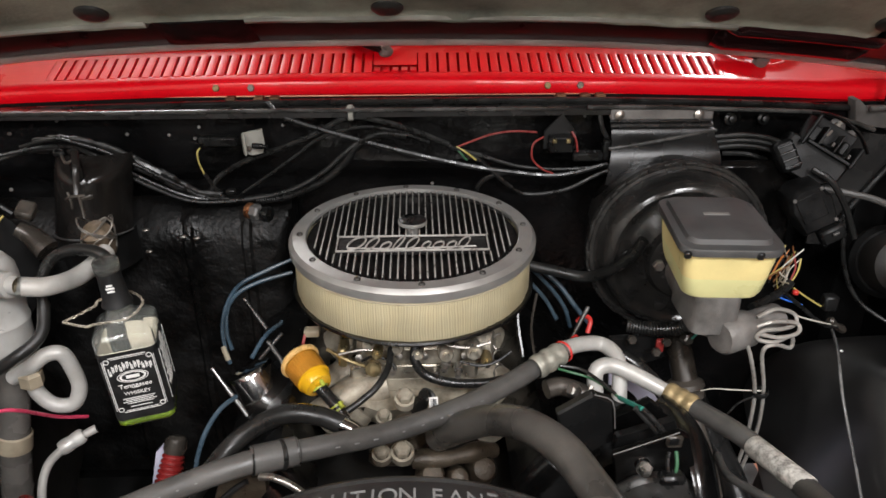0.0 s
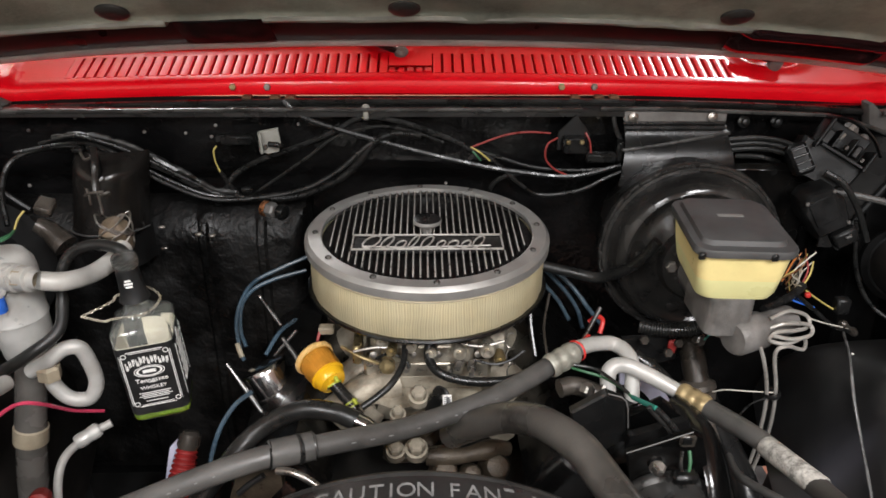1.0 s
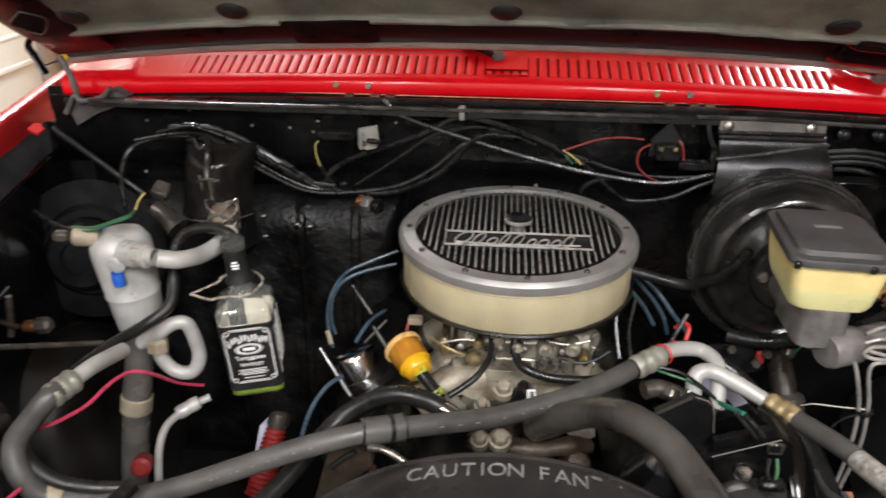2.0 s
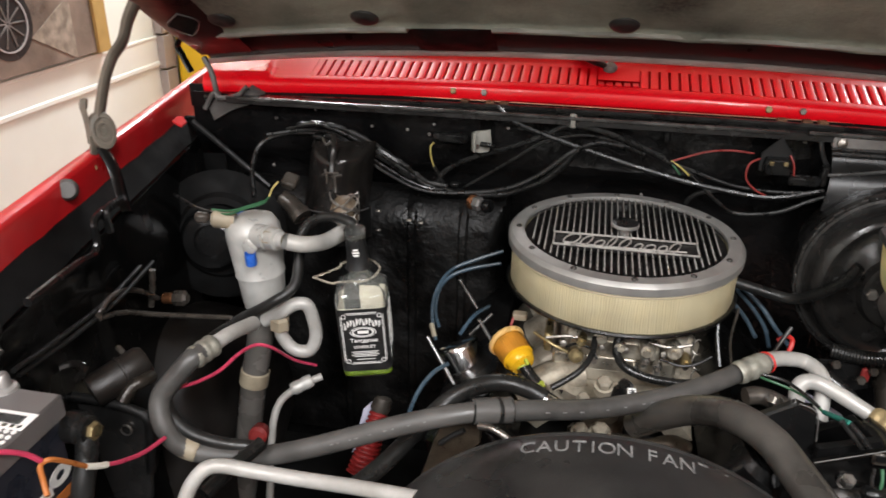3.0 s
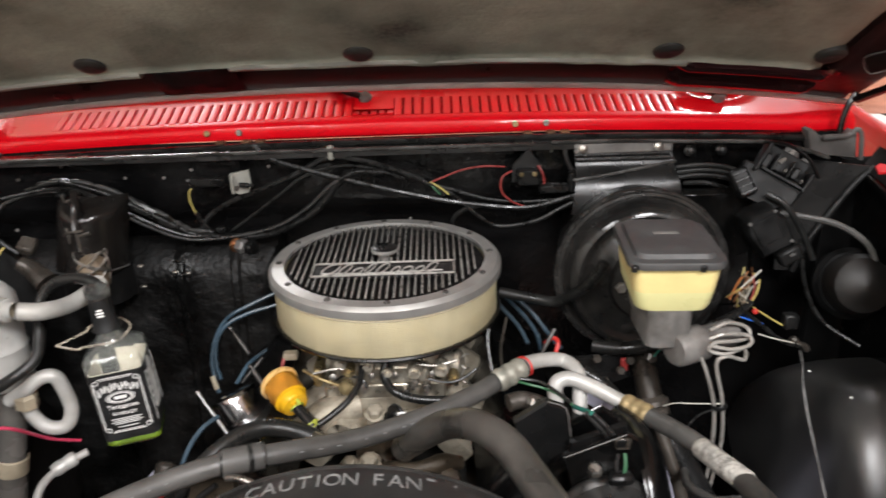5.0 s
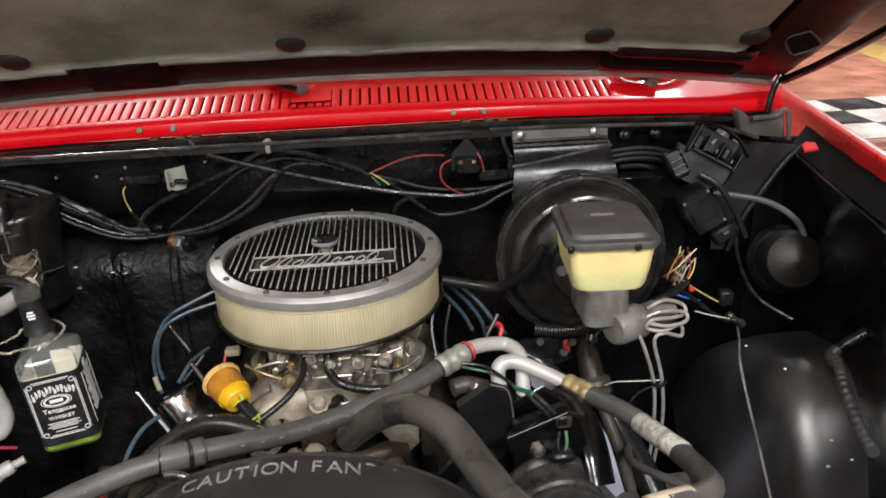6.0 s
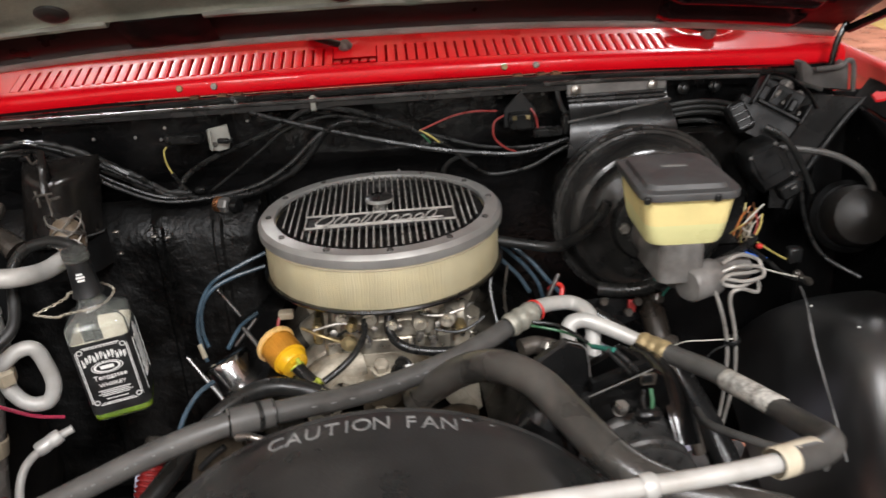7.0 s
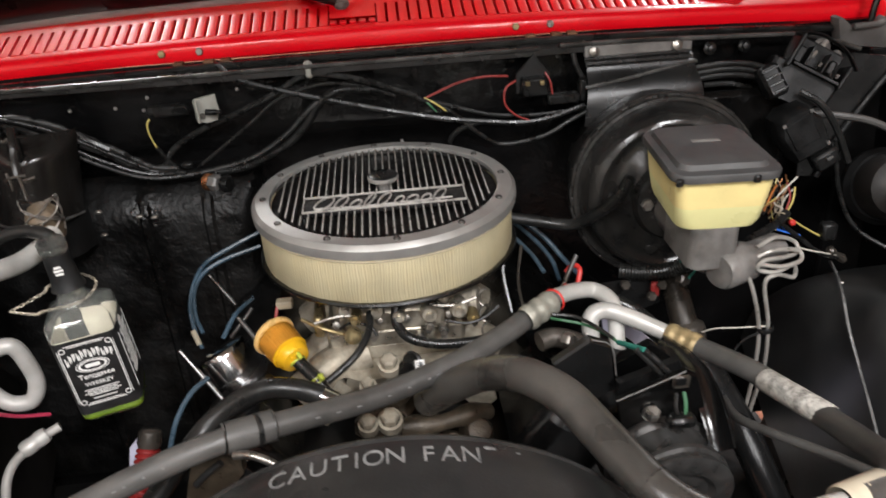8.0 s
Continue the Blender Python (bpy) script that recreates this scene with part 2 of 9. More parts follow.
# Lightened for the reflection on corner brace and flange; dust on the tray.
CORNER_GREY = mat("dusty_and_lightened_black_paint", (0.018, 0.0175, 0.017), 0.26, vary=0.4, scale=14, bump=0.22, dirt=(0.05, 0.048, 0.046), dirt_amount=0.45, rough_vary=0.10, spec=0.6)
RIVET_GREY = mat("dusty_grey_rivet_plastic", (0.026, 0.025, 0.023), 0.5, vary=0.2, scale=40, bump=0.1, dirt=(0.05, 0.046, 0.04))
CASE_BLACK = mat("grimy_black_case_plastic", (0.0035, 0.0034, 0.0033), 0.46, vary=0.5, scale=14, bump=0.55, fine=90, dirt=(0.014, 0.012, 0.010), dirt_amount=0.4, spec=0.3, bump_dist=0.005, rough_vary=0.22)
# Undercoat black, also used for sheets that stand in for shaded openings.
FLAT_BLACK = mat("dull_black_undercoat_and_shade", (0.004, 0.004, 0.004), 0.8, vary=0.3, scale=25, bump=0.3, dirt=(0.010, 0.009, 0.008), dirt_amount=0.3, spec=0.2)
ARCH = mat("dusty_black_wheelhouse_paint", (0.026, 0.0255, 0.025), 0.35, vary=0.4, scale=7, bump=0.03, dirt=(0.09, 0.088, 0.085), dirt_amount=0.55, rough_vary=0.06, bump_dist=0.0006, spec=1.0, ior=1.75)
DUCT_BROWN = mat("brown_black_duct_plastic", (0.012, 0.0105, 0.0095), 0.20, vary=0.5, scale=10, bump=0.2, dirt=(0.006, 0.0055, 0.005), dirt_amount=0.9)
DULL_CHROME = mat("dull_chrome_rod", (0.24, 0.235, 0.23), 0.33, 1.0, vary=0.05, scale=20, bump=0.0)
BROWN_STEEL = mat("brown_grey_steel", (0.065, 0.056, 0.047), 0.34, 0.3, vary=0.4, scale=25, bump=0.2, dirt=(0.022, 0.018, 0.015), dirt_amount=0.6)
GALVANISED = mat("pale_grey_folded_steel", (0.44, 0.43, 0.41), 0.45, 0.2, vary=0.2, scale=14, bump=0.1, dirt=(0.22, 0.2, 0.19))
FAINT_PRINT = mat("faint_worn_print", (0.19, 0.19, 0.185), 0.5, vary=0.35, scale=80, bump=0.03)

LABEL_BACK = mat("grey_tan_paper_back", (0.40, 0.36, 0.29), 0.7, vary=0.15, scale=40, bump=0.05)
BOOT_RED = mat("faded_red_rubber", (0.22, 0.016, 0.015), 0.45, vary=0.2, scale=40, bump=0.15)

FIREWALL_PAINT = mat("glossy_black_firewall_paint", (0.0035, 0.0034, 0.0035), 0.17, vary=0.5, scale=8, bump=0.42, fine=60, dirt=(0.012, 0.011, 0.010), dirt_amount=0.3, rough_vary=0.10, bump_dist=0.004, spec=0.42)
FENDER_RED = mat("dusty_red_fender_paint", (0.58, 0.008, 0.013), 0.38, vary=0.14, scale=10, bump=0.05, dirt=(0.40, 0.06, 0.05), dirt_amount=0.35, coat=0.3)

# Lighter than the black around it, so rims carry a painted gleam.
EDGE_GLEAM = mat("black_edge_with_gleam", (0.05, 0.048, 0.045), 0.25, vary=0.7, scale=18, bump=0.2, dirt=(0.02, 0.019, 0.018), dirt_amount=0.8)

RAD_RUBBER = mat("grey_brown_radiator_rubber", (0.040, 0.037, 0.033), 0.32, vary=0.45, scale=12, bump=0.18, dirt=(0.12, 0.109, 0.095), dirt_amount=0.5, spec=0.6, rough_vary=0.12)

UNDERSEAL = mat("brown_black_underseal", (0.008, 0.0068, 0.006), 0.5, vary=0.4, scale=10, bump=0.3, dirt=(0.024, 0.019, 0.015), dirt_amount=0.5)

GREASY_CAST = mat("greasy_tan_casting", (0.062, 0.048, 0.033), 0.40, 0.3, vary=0.5, scale=24, bump=0.6, dirt=(0.012, 0.009, 0.007), dirt_amount=0.9)
# Worn steel, also the colour of painted glints on thin edges.
DARK_BRACKET = mat("dark_grey_worn_steel_and_glint", (0.12, 0.114, 0.108), 0.45, 0.2, vary=0.35, scale=20, bump=0.2, dirt=(0.03, 0.026, 0.022))

# ---- mesh helpers ----


class Shape:
    """Collects vertices and faces of one mesh."""

    def __init__(self):
        self.v, self.f = [], []

    def add(self, verts, faces, m=None):
        n = len(self.v)
        self.v += [tuple(m @ Vector(p)) for p in verts] if m else [tuple(p) for p in verts]
        self.f += [tuple(i + n for i in face) for face in faces]
        return self

    def box(self, x, y, z, sx, sy, sz, r=0.002, m=None):
        """A box with chamfered edges, centred at x, y, z."""
        h = (sx / 2, sy / 2, sz / 2)
        r = min(r, 0.45 * min(sx, sy, sz))
        verts, index = [], {}
        for a in (-1, 1):
            for b in (-1, 1):
                for c in (-1, 1):
                    for k in range(3):
                        s = [a, b, c]
                        p = [s[i] * (h[i] - (0 if i == k else r)) for i in range(3)]
                        index[a, b, c, k] = len(verts)
                        verts.append((x + p[0], y + p[1], z + p[2]))
        faces = []
        for k in range(3):
            i, j = [q for q in range(3) if q != k]
            for s in (-1, 1):
                loop = []
                for u, w in ((-1, -1), (1, -1), (1, 1), (-1, 1)):
                    key = [0, 0, 0]
                    key[k], key[i], key[j] = s, u, w
                    loop.append(index[(*key, k)])
                if (s > 0) == (k == 1):
                    loop.reverse()
                faces.append(loop)
        for k in range(3):
            i, j = [q for q in range(3) if q != k]
            for u in (-1, 1):
                for w in (-1, 1):
                    ends = []
                    for s in (-1, 1):
                        key = [0, 0, 0]
                        key[k], key[i], key[j] = s, u, w
                        ends.append((index[(*key, i)], index[(*key, j)]))
                    loop = [ends[0][0], ends[1][0], ends[1][1], ends[0][1]]
                    if (u * w > 0) != (k == 1):
                        loop.reverse()
                    faces.append(loop)
        for a in (-1, 1):
            for b in (-1, 1):
                for c in (-1, 1):
                    loop = [index[a, b, c, k] for k in range(3)]
                    if a * b * c < 0:
                        loop.reverse()
                    faces.append(loop)
        return self.add(verts, faces, m)

    def lathe(self, profile, m=None, seg=32, arc=360.0, wave=None):
        """Turns a profile of (radius, height) about the local z axis. wave(angle, radius) may alter the radius."""
        full = arc >= 359.9
        n = seg if full else seg + 1
        verts, faces = [], []
        for r, z in profile:
            for i in range(n):
                a = radians(arc) * i / seg
                q = wave(a, r) if wave else r
                verts.append((q * math.cos(a), q * math.sin(a), z))
        for k in range(len(profile) - 1):
            for i in range(seg):
                j = (i + 1) % n
                faces.append((k * n + i, k * n + j, (k + 1) * n + j, (k + 1) * n + i))
        return self.add(verts, faces, m)

    def tube(self, pts, r, seg=10, steps=6, caps=True, radius=None, flat=1.0):
        """A round bar along a smooth line through pts. radius(u) scales r along the way; flat squashes it."""
        line = smooth_line(pts, steps)
        verts, faces = [], []
        up = Vector((0.13, 0.21, 0.97))
        last = None
        for i, p in enumerate(line):
            tangent = (line[min(i + 1, len(line) - 1)] - line[max(i - 1, 0)]).normalized()
            side = tangent.cross(up if last is None else last)
            if side.length < 1e-4:
                side = tangent.cross(Vector((1, 0, 0)))
            side.normalize()
            last = side.cross(tangent).normalized()
            q = r * (radius(i / (len(line) - 1)) if radius else 1.0)
            for k in range(seg):
                a = 2 * math.pi * k / seg
                verts.append(p + side * (q * math.cos(a)) + last * (q * flat * math.sin(a)))
        for i in range(len(line) - 1):
            for k in range(seg):
                l = (k + 1) % seg
                faces.append((i * seg + k, i * seg + l, (i + 1) * seg + l, (i + 1) * seg + k))
        if caps:
            faces.append(tuple(range(seg))[::-1])
            faces.append(tuple((len(line) - 1) * seg + k for k in range(seg)))
        return self.add(verts, faces)

    def prism(self, outline, z0, z1, m=None, chamfer=0.0):
        """An outline in the local xy plane pushed from z0 to z1, with a chamfered upper rim."""
        n = len(outline)
        cx, cy = sum(p[0] for p in outline) / n, sum(p[1] for p in outline) / n
        rings = [(1.0, z0), (1.0, z1)]
        if chamfer:
            size = max(math.hypot(p[0] - cx, p[1] - cy) for p in outline)
            rings = [(1.0, z0), (1.0, z1 - chamfer), (1 - chamfer / size, z1)]
        verts = [(cx + (x - cx) * s, cy + (y - cy) * s, z) for s, z in rings for x, y in outline]
        faces = [tuple(range(n))[::-1], tuple((len(rings) - 1) * n + i for i in range(n))]
        for k in range(len(rings) - 1):
            for i in range(n):
                j = (i + 1) % n
                faces.append((k * n + i, k * n + j, (k + 1) * n + j, (k + 1) * n + i))
        return self.add(verts, faces, m)

    def sheet(self, f, nu, nv, thick=0.0, m=None):
        """A surface f(u, v) over 0..1; thick gives it a back, along -normal of the first facet."""
        rows = [[Vector(f(i / nu, j / nv)) for j in range(nv + 1)] for i in range(nu + 1)]
        verts = [p for row in rows for p in row]
        w = nv + 1
        faces = [(i * w + j, (i + 1) * w + j, (i + 1) * w + j + 1, i * w + j + 1) for i in range(nu) for j in range(nv)]
        if thick:
            n = len(verts)
            normals = []
            for i in range(nu + 1):
                for j in range(w):
                    a = rows[min(i + 1, nu)][j] - rows[max(i - 1, 0)][j]
                    b = rows[i][min(j + 1, nv)] - rows[i][max(j - 1, 0)]
                    normals.append(a.cross(b).normalized())
            verts = verts + [p - q * thick for p, q in zip(verts, normals)]
            faces += [tuple(i + n for i in face)[::-1] for face in faces]
            rim = [i * w for i in range(nu + 1)] + [nu * w + j for j in range(1, w)] + [i * w + nv for i in range(nu - 1, -1, -1)] + [j for j in range(nv - 1, 0, -1)]
            for a, b in zip(rim, rim[1:] + rim[:1]):
                faces.append((b, a, a + n, b + n))
        return self.add(verts, faces, m)


def smooth_line(pts, steps):
    pts = [Vector(p) for p in pts]
    if len(pts) < 3 or steps < 2:
        return pts
    out = []
    ext = [2 * pts[0] - pts[1], *pts, 2 * pts[-1] - pts[-2]]
    for i in range(1, len(ext) - 2):
        a, b, c, d = ext[i - 1:i + 3]
        for k in range(steps):
            t = k / steps
            out.append(0.5 * (2 * b + (c - a) * t + (2 * a - 5 * b + 4 * c - d) * t * t + (3 * b - a - 3 * c + d) * t ** 3))
    out.append(pts[-1])
    return out


def aim(base, way):
    """A pose at base whose local z axis runs along way."""
    return Matrix.Translation(base) @ Vector(way).to_track_quat("Z", "Y").to_matrix().to_4x4()


def mesh_of(name, shape, material, sharp=38):
    me = bpy.data.meshes.new(name)
    me.from_pydata(shape.v, [], shape.f)
    me.update()
    me.polygons.foreach_set("use_smooth", [True] * len(me.polygons))
    me.set_sharp_from_angle(angle=radians(sharp))
    me.materials.append(material)
    return me


def thing(name, label, category, base=(0, 0, 0), group="", kind=""):
    ob = new(name)
    ob.empty_display_size = 0.02
    ob.location = base
    return tagged(ob, label, category, group, kind)


def part(name, shape, material, parent, label="", sharp=38):
    ob = new(name, mesh_of(name, shape, material, sharp))
    adopt(ob, parent)
    return tagged(ob, label) if label else ob


def adopt(ob, parent):
    top = parent
    m = Matrix.Translation(top.location)
    while top.parent:
        m = Matrix.Identity(4)
        top = top.parent
    ob.parent = parent
    ob.matrix_parent_inverse = m.inverted() if parent.type == "EMPTY" else Matrix.Identity(4)


def solid(name, shape, material, label, category="", kind="", group="", sharp=38):
    """A thing that is one mesh."""
    return tagged(new(name, mesh_of(name, shape, material, sharp)), label, category, group, kind)


def ring_points(cx, cy, cz, r, n, start=0.0):
    return [(cx + r * math.cos(start + 2 * math.pi * i / n), cy + r * math.sin(start + 2 * math.pi * i / n), cz) for i in range(n)]


def rounded(w, h, r, n=5):
    """An outline of a rectangle with round corners, about the origin."""
    out = []
    for cx, cy, a0 in ((w / 2 - r, h / 2 - r, 0), (-w / 2 + r, h / 2 - r, 90), (-w / 2 + r, -h / 2 + r, 180), (w / 2 - r, -h / 2 + r, 270)):
        for i in range(n + 1):
            a = radians(a0 + 90 * i / n)
            out.append((cx + r * math.cos(a), cy + r * math.sin(a)))
    return out


def hexnut(shape, base, way, r, h):
    m = aim(base, way)
    shape.prism([(r * math.cos(radians(60 * i)), r * math.sin(radians(60 * i))) for i in range(6)], 0, h, m, chamfer=h * 0.2)
    return shape


def lettering(text, size, depth):
    """A flat raised text as vertices and faces, centred."""
    cu = bpy.data.curves.new("letters", "FONT")
    cu.body, cu.size, cu.extrude, cu.align_x, cu.align_y = text, size, depth, "CENTER", "CENTER"
    cu.resolution_u = 3
    ob = bpy.data.objects.new("letters", cu)
    scene.collection.objects.link(ob)
    bpy.context.view_layer.update()
    ev = ob.evaluated_get(bpy.context.evaluated_depsgraph_get())
    me = ev.to_mesh()
    verts, faces = [tuple(v.co) for v in me.vertices], [tuple(p.vertices) for p in me.polygons]
    ev.to_mesh_clear()
    bpy.data.objects.remove(ob)
    bpy.data.curves.remove(cu)
    return verts, faces


def plate(pts, depth, chamfer=0.002):
    """A plate whose front outline runs through points of one upright plane, pushed back by depth."""
    y = pts[0][1]
    outline = [(p[0], -p[2]) for p in pts]
    area = sum(a[0] * b[1] - b[0] * a[1] for a, b in zip(outline, outline[1:] + outline[:1]))
    if area < 0:
        outline = outline[::-1]
    m = Matrix(((1, 0, 0, 0), (0, 0, -1, y), (0, -1, 0, 0), (0, 0, 0, 1)))
    return Shape().prism(outline, -depth, 0, m, chamfer=chamfer)


# ---- garage ----
FLOOR_RED = mat("red_brown_epoxy_floor", (0.36, 0.15, 0.095), 0.35, vary=0.2, scale=2.5, bump=0.05, dirt=(0.16, 0.07, 0.05))
TILE_WHITE = mat("white_floor_tile", (0.70, 0.68, 0.64), 0.3, vary=0.06, scale=3, bump=0.03)
TILE_BLACK = mat("black_floor_tile", (0.03, 0.03, 0.03), 0.3, vary=0.2, scale=3, bump=0.03)
WALL_CREAM = mat("cream_wall_paint", (0.72, 0.765, 0.70), 0.6, vary=0.04, scale=3, bump=0.05)
WALL_WHITE = mat("white_wall_paint", (0.74, 0.775, 0.715), 0.5, vary=0.03, scale=3, bump=0.04)
GREY_BLOCK = mat("grey_block_wall", (0.38, 0.36, 0.34), 0.7, vary=0.15, scale=6, bump=0.3)
YELLOW_PAINT = mat("yellow_enamel", (0.78, 0.55, 0.02), 0.4, vary=0.08, scale=6, bump=0.05)

WX = -2.6
solid("floor", Shape().box(4.5, 5.0, -0.05, 16, 26, 0.1, 0.001), FLOOR_RED, "red-brown painted garage floor", "floor", "structure")
solid("ceiling", Shape().box(4.5, 5.0, 3.3, 16, 26, 0.1, 0.001), WALL_WHITE, "white garage ceiling", "ceiling", "structure")
wall_left = solid("wall_west", Shape().box(WX - 0.1, 5.0, 1.63, 0.2, 26, 3.24, 0.001), WALL_CREAM, "cream painted garage wall with white moulding", "wall", "structure")
solid("wall_east", Shape().box(12.4, 5.0, 1.63, 0.2, 26, 3.24, 0.001), WALL_CREAM, "cream painted garage wall", "wall", "structure")
solid("wall_north", Shape().box(4.5, 17.9, 1.63, 15.8, 0.2, 3.24, 0.001), WALL_CREAM, "cream painted garage end wall", "wall", "structure")
solid("wall_south", Shape().box(4.5, -7.9, 1.63, 15.8, 0.2, 3.24, 0.001), WALL_CREAM, "cream painted garage end wall", "wall", "structure")
rail = Shape()
rail.box(WX + 0.004, 5.0, 0.70, 0.008, 24, 0.16, 0.003)
rail.box(WX + 0.007, 5.0, 0.635, 0.014, 24, 0.03, 0.006)
rail.box(WX + 0.006, 5.0, 0.785, 0.012, 24, 0.02, 0.005)
solid("trim", rail, WALL_WHITE, "white dado moulding along the garage wall", "moulding", "structure")

# ---- truck body ----
CL = -0.035


def firewall_surface(u, v):
    x = -0.83 + 1.62 * u
    z = 0.40 + 0.805 * v
    y = 1.212
    step = 1 / (1 + math.exp((z - 1.085) / 0.006))
    y += 0.022 * step
    y += 0.002 * noise.noise((x * 6, z * 6, 0.3)) + 0.004 * step * math.exp(-((z - 1.065) / 0.03) ** 2) * noise.noise((x * 26, z * 50, 1.7))
    return (x, y, z)


firewall = solid("firewall", Shape().sheet(lambda u, v: firewall_surface(1 - u, v), 150, 70, -0.012), FIREWALL_PAINT, "glossy black painted steel firewall with dimples and dirt", "firewall", "structure")


def cowl_side(side, rim, face):
    """Black panel closing the bay beside the firewall, with a rolled diagonal edge."""
    solid("cowl_side_panel", Shape().box(side * 0.848, 1.232, 0.775, 0.13, 0.012, 0.75, 0.002), FLAT_BLACK, "dull black panel beside the firewall", "body panel", "structure")
    e = thing("corner_brace", "black pressed brace with rolled edge in the firewall corner", "brace", rim[0])
    if side > 0:
        part("face", plate(face, 0.004, 0.001), CORNER_GREY, e)
    part("rolled_edge", Shape().tube(rim, 0.0055, 8, 4), BLACK_MATT, e)


cowl_side(1, [(0.837, 1.186, 1.145), (0.809, 1.184, 1.120), (0.777, 1.182, 1.076), (0.741, 1.180, 1.019), (0.716, 1.180, 0.954)], [(0.676, 1.190, 1.168), (0.837, 1.190, 1.144), (0.811, 1.190, 1.119), (0.780, 1.190, 1.073), (0.746, 1.190, 1.016), (0.723, 1.190, 0.950), (0.688, 1.190, 0.953)])
cowl_side(-1, [(-0.806, 1.160, 1.162), (-0.743, 1.160, 1.111), (-0.663, 1.160, 1.045)], [(-0.808, 1.168, 1.160), (-0.747, 1.168, 1.109), (-0.664, 1.168, 1.042), (-0.635, 1.168, 1.067), (-0.684, 1.168, 1.163)])


def cowl():
    e = thing("cowl", "glossy red cowl panel with a row of air slots", "cowl", (CL, 1.24, 1.23))
    xl, xr, ya, yb, y1 = -0.813, 0.812, 1.247, 1.304, 1.52
    bow = lambda x: -0.020 * ((x - CL) / 0.8) ** 2
    ramp = lambda a, b, v: (lambda k: k * k * (3 - 2 * k))(min(1.0, max(0.0, (v - a) / (b - a))))

    def relief(x, y):
        """Raised ends behind a slanting ridge, and a pressed dish round each wiper pivot."""
        k = (y - 1.25) / 0.15
        h = 0.006 * ramp(0.0, 0.014, (-0.680 - 0.03 * k) - x) + 0.003 * ramp(0.0, 0.10, x - (0.670 + 0.06 * k))
        h += 0.003 * math.exp(-((x + 0.690 + 0.03 * k) / 0.006) ** 2)
        h -= 0.17 * max(0.0, y - 1.25) * ramp(0.0, 0.03, (-0.680 - 0.03 * k) - x)
        d = math.hypot((x - 0.588) / 1.5, y - 1.312)
        h -= 0.010 * (1 - ramp(0.012, 0.036, d))
        h += 0.005 * math.exp(-((d - 0.036) / 0.008) ** 2)
        d = math.hypot(x + 0.047, y - 1.322)
        h += 0.004 * math.exp(-((d - 0.020) / 0.009) ** 2)
        h += 0.004 * ramp(0.0, 0.012, y - 1.318)
        return h

    top = lambda y: 1.2500 + (y - 1.245) * 0.33
    front = Shape()
    prof = [(1.229, 1.221), (1.227, 1.228), (1.2275, 1.239), (1.231, 1.2445), (1.237, 1.2478), (ya, top(ya))]

    def lip(u, v):
        x = xl + (xr - xl) * u
        k = v * (len(prof) - 1)
        i = min(int(k), len(prof) - 2)
        w = k - i
        y = prof[i][0] * (1 - w) + prof[i + 1][0] * w
        z = prof[i][1] * (1 - w) + prof[i + 1][1] * w
        return (x, y - 0.0015 * noise.noise((x * 9, z * 40, 2)), z + bow(x) + relief(x, 1.247) * v ** 2)

    front.sheet(lip, 160, 10)

    def flat(u, v, xa, xb, y0, y2):
        x, y = xa + (xb - xa) * u, y0 + (y2 - y0) * v
        return (x, y, top(y) + bow(x) + relief(x, y) + 0.012 * max(0.0, (y - yb) / (y1 - yb)) ** 2)

    front.sheet(lambda u, v: flat(u, v, xl, xr, yb, y1), 260, 40)
    front.sheet(lambda u, v: flat(u, v, xl, CL - 0.568, ya, yb), 50, 16)
    front.sheet(lambda u, v: flat(u, v, CL + 0.548, xr, ya, yb), 50, 16)
    front.sheet(lambda u, v: flat(u, v, CL - 0.036, CL + 0.036, ya + 0.021, yb), 12, 10)
    part("panel", front, RED, e)
    plenum = Shape().box(CL, 1.29, 1.218, 1.5, 0.10, 0.006, 0.001)
    plenum.box(CL, 1.343, 1.240, 1.5, 0.006, 0.050, 0.001)
    part("plenum", plenum, RED, e, "shaded red air chamber under the slots")
    pitch = 0.0172
    bar = Shape()
    w = pitch - 0.0046
    bar.sheet(lambda u, v: (w * (u - 0.5), ya - 0.001 + (yb - ya + 0.002) * v, top(ya + (yb - ya) * v) + 0.0007 * math.sin(math.pi * u) ** 0.7), 6, 4, 0.0015)
    for s in (-1, 1):
        bar.sheet(lambda u, v: (s * w / 2, ya + (yb - ya) * v, top(ya + (yb - ya) * v) - 0.009 * u), 1, 3)
    me = mesh_of("slot_bar", bar, RED)
    for side, count in ((-1, 31), (1, 30)):
        for i in range(count):
            x = CL + side * (0.036 + pitch * (i + 0.5))
            b = new("slot_bar", me)
            adopt(b, e)
            b.location = (x, 0, bow(x))
    short = Shape()
    for i in range(5):
        short.box(CL - 0.030 + 0.0150 * i, ya + 0.010, top(ya + 0.010) - 0.001, 0.0105, 0.026, 0.003, 0.001)
    part("short_bar", short, RED, e)
    return e


cowl()


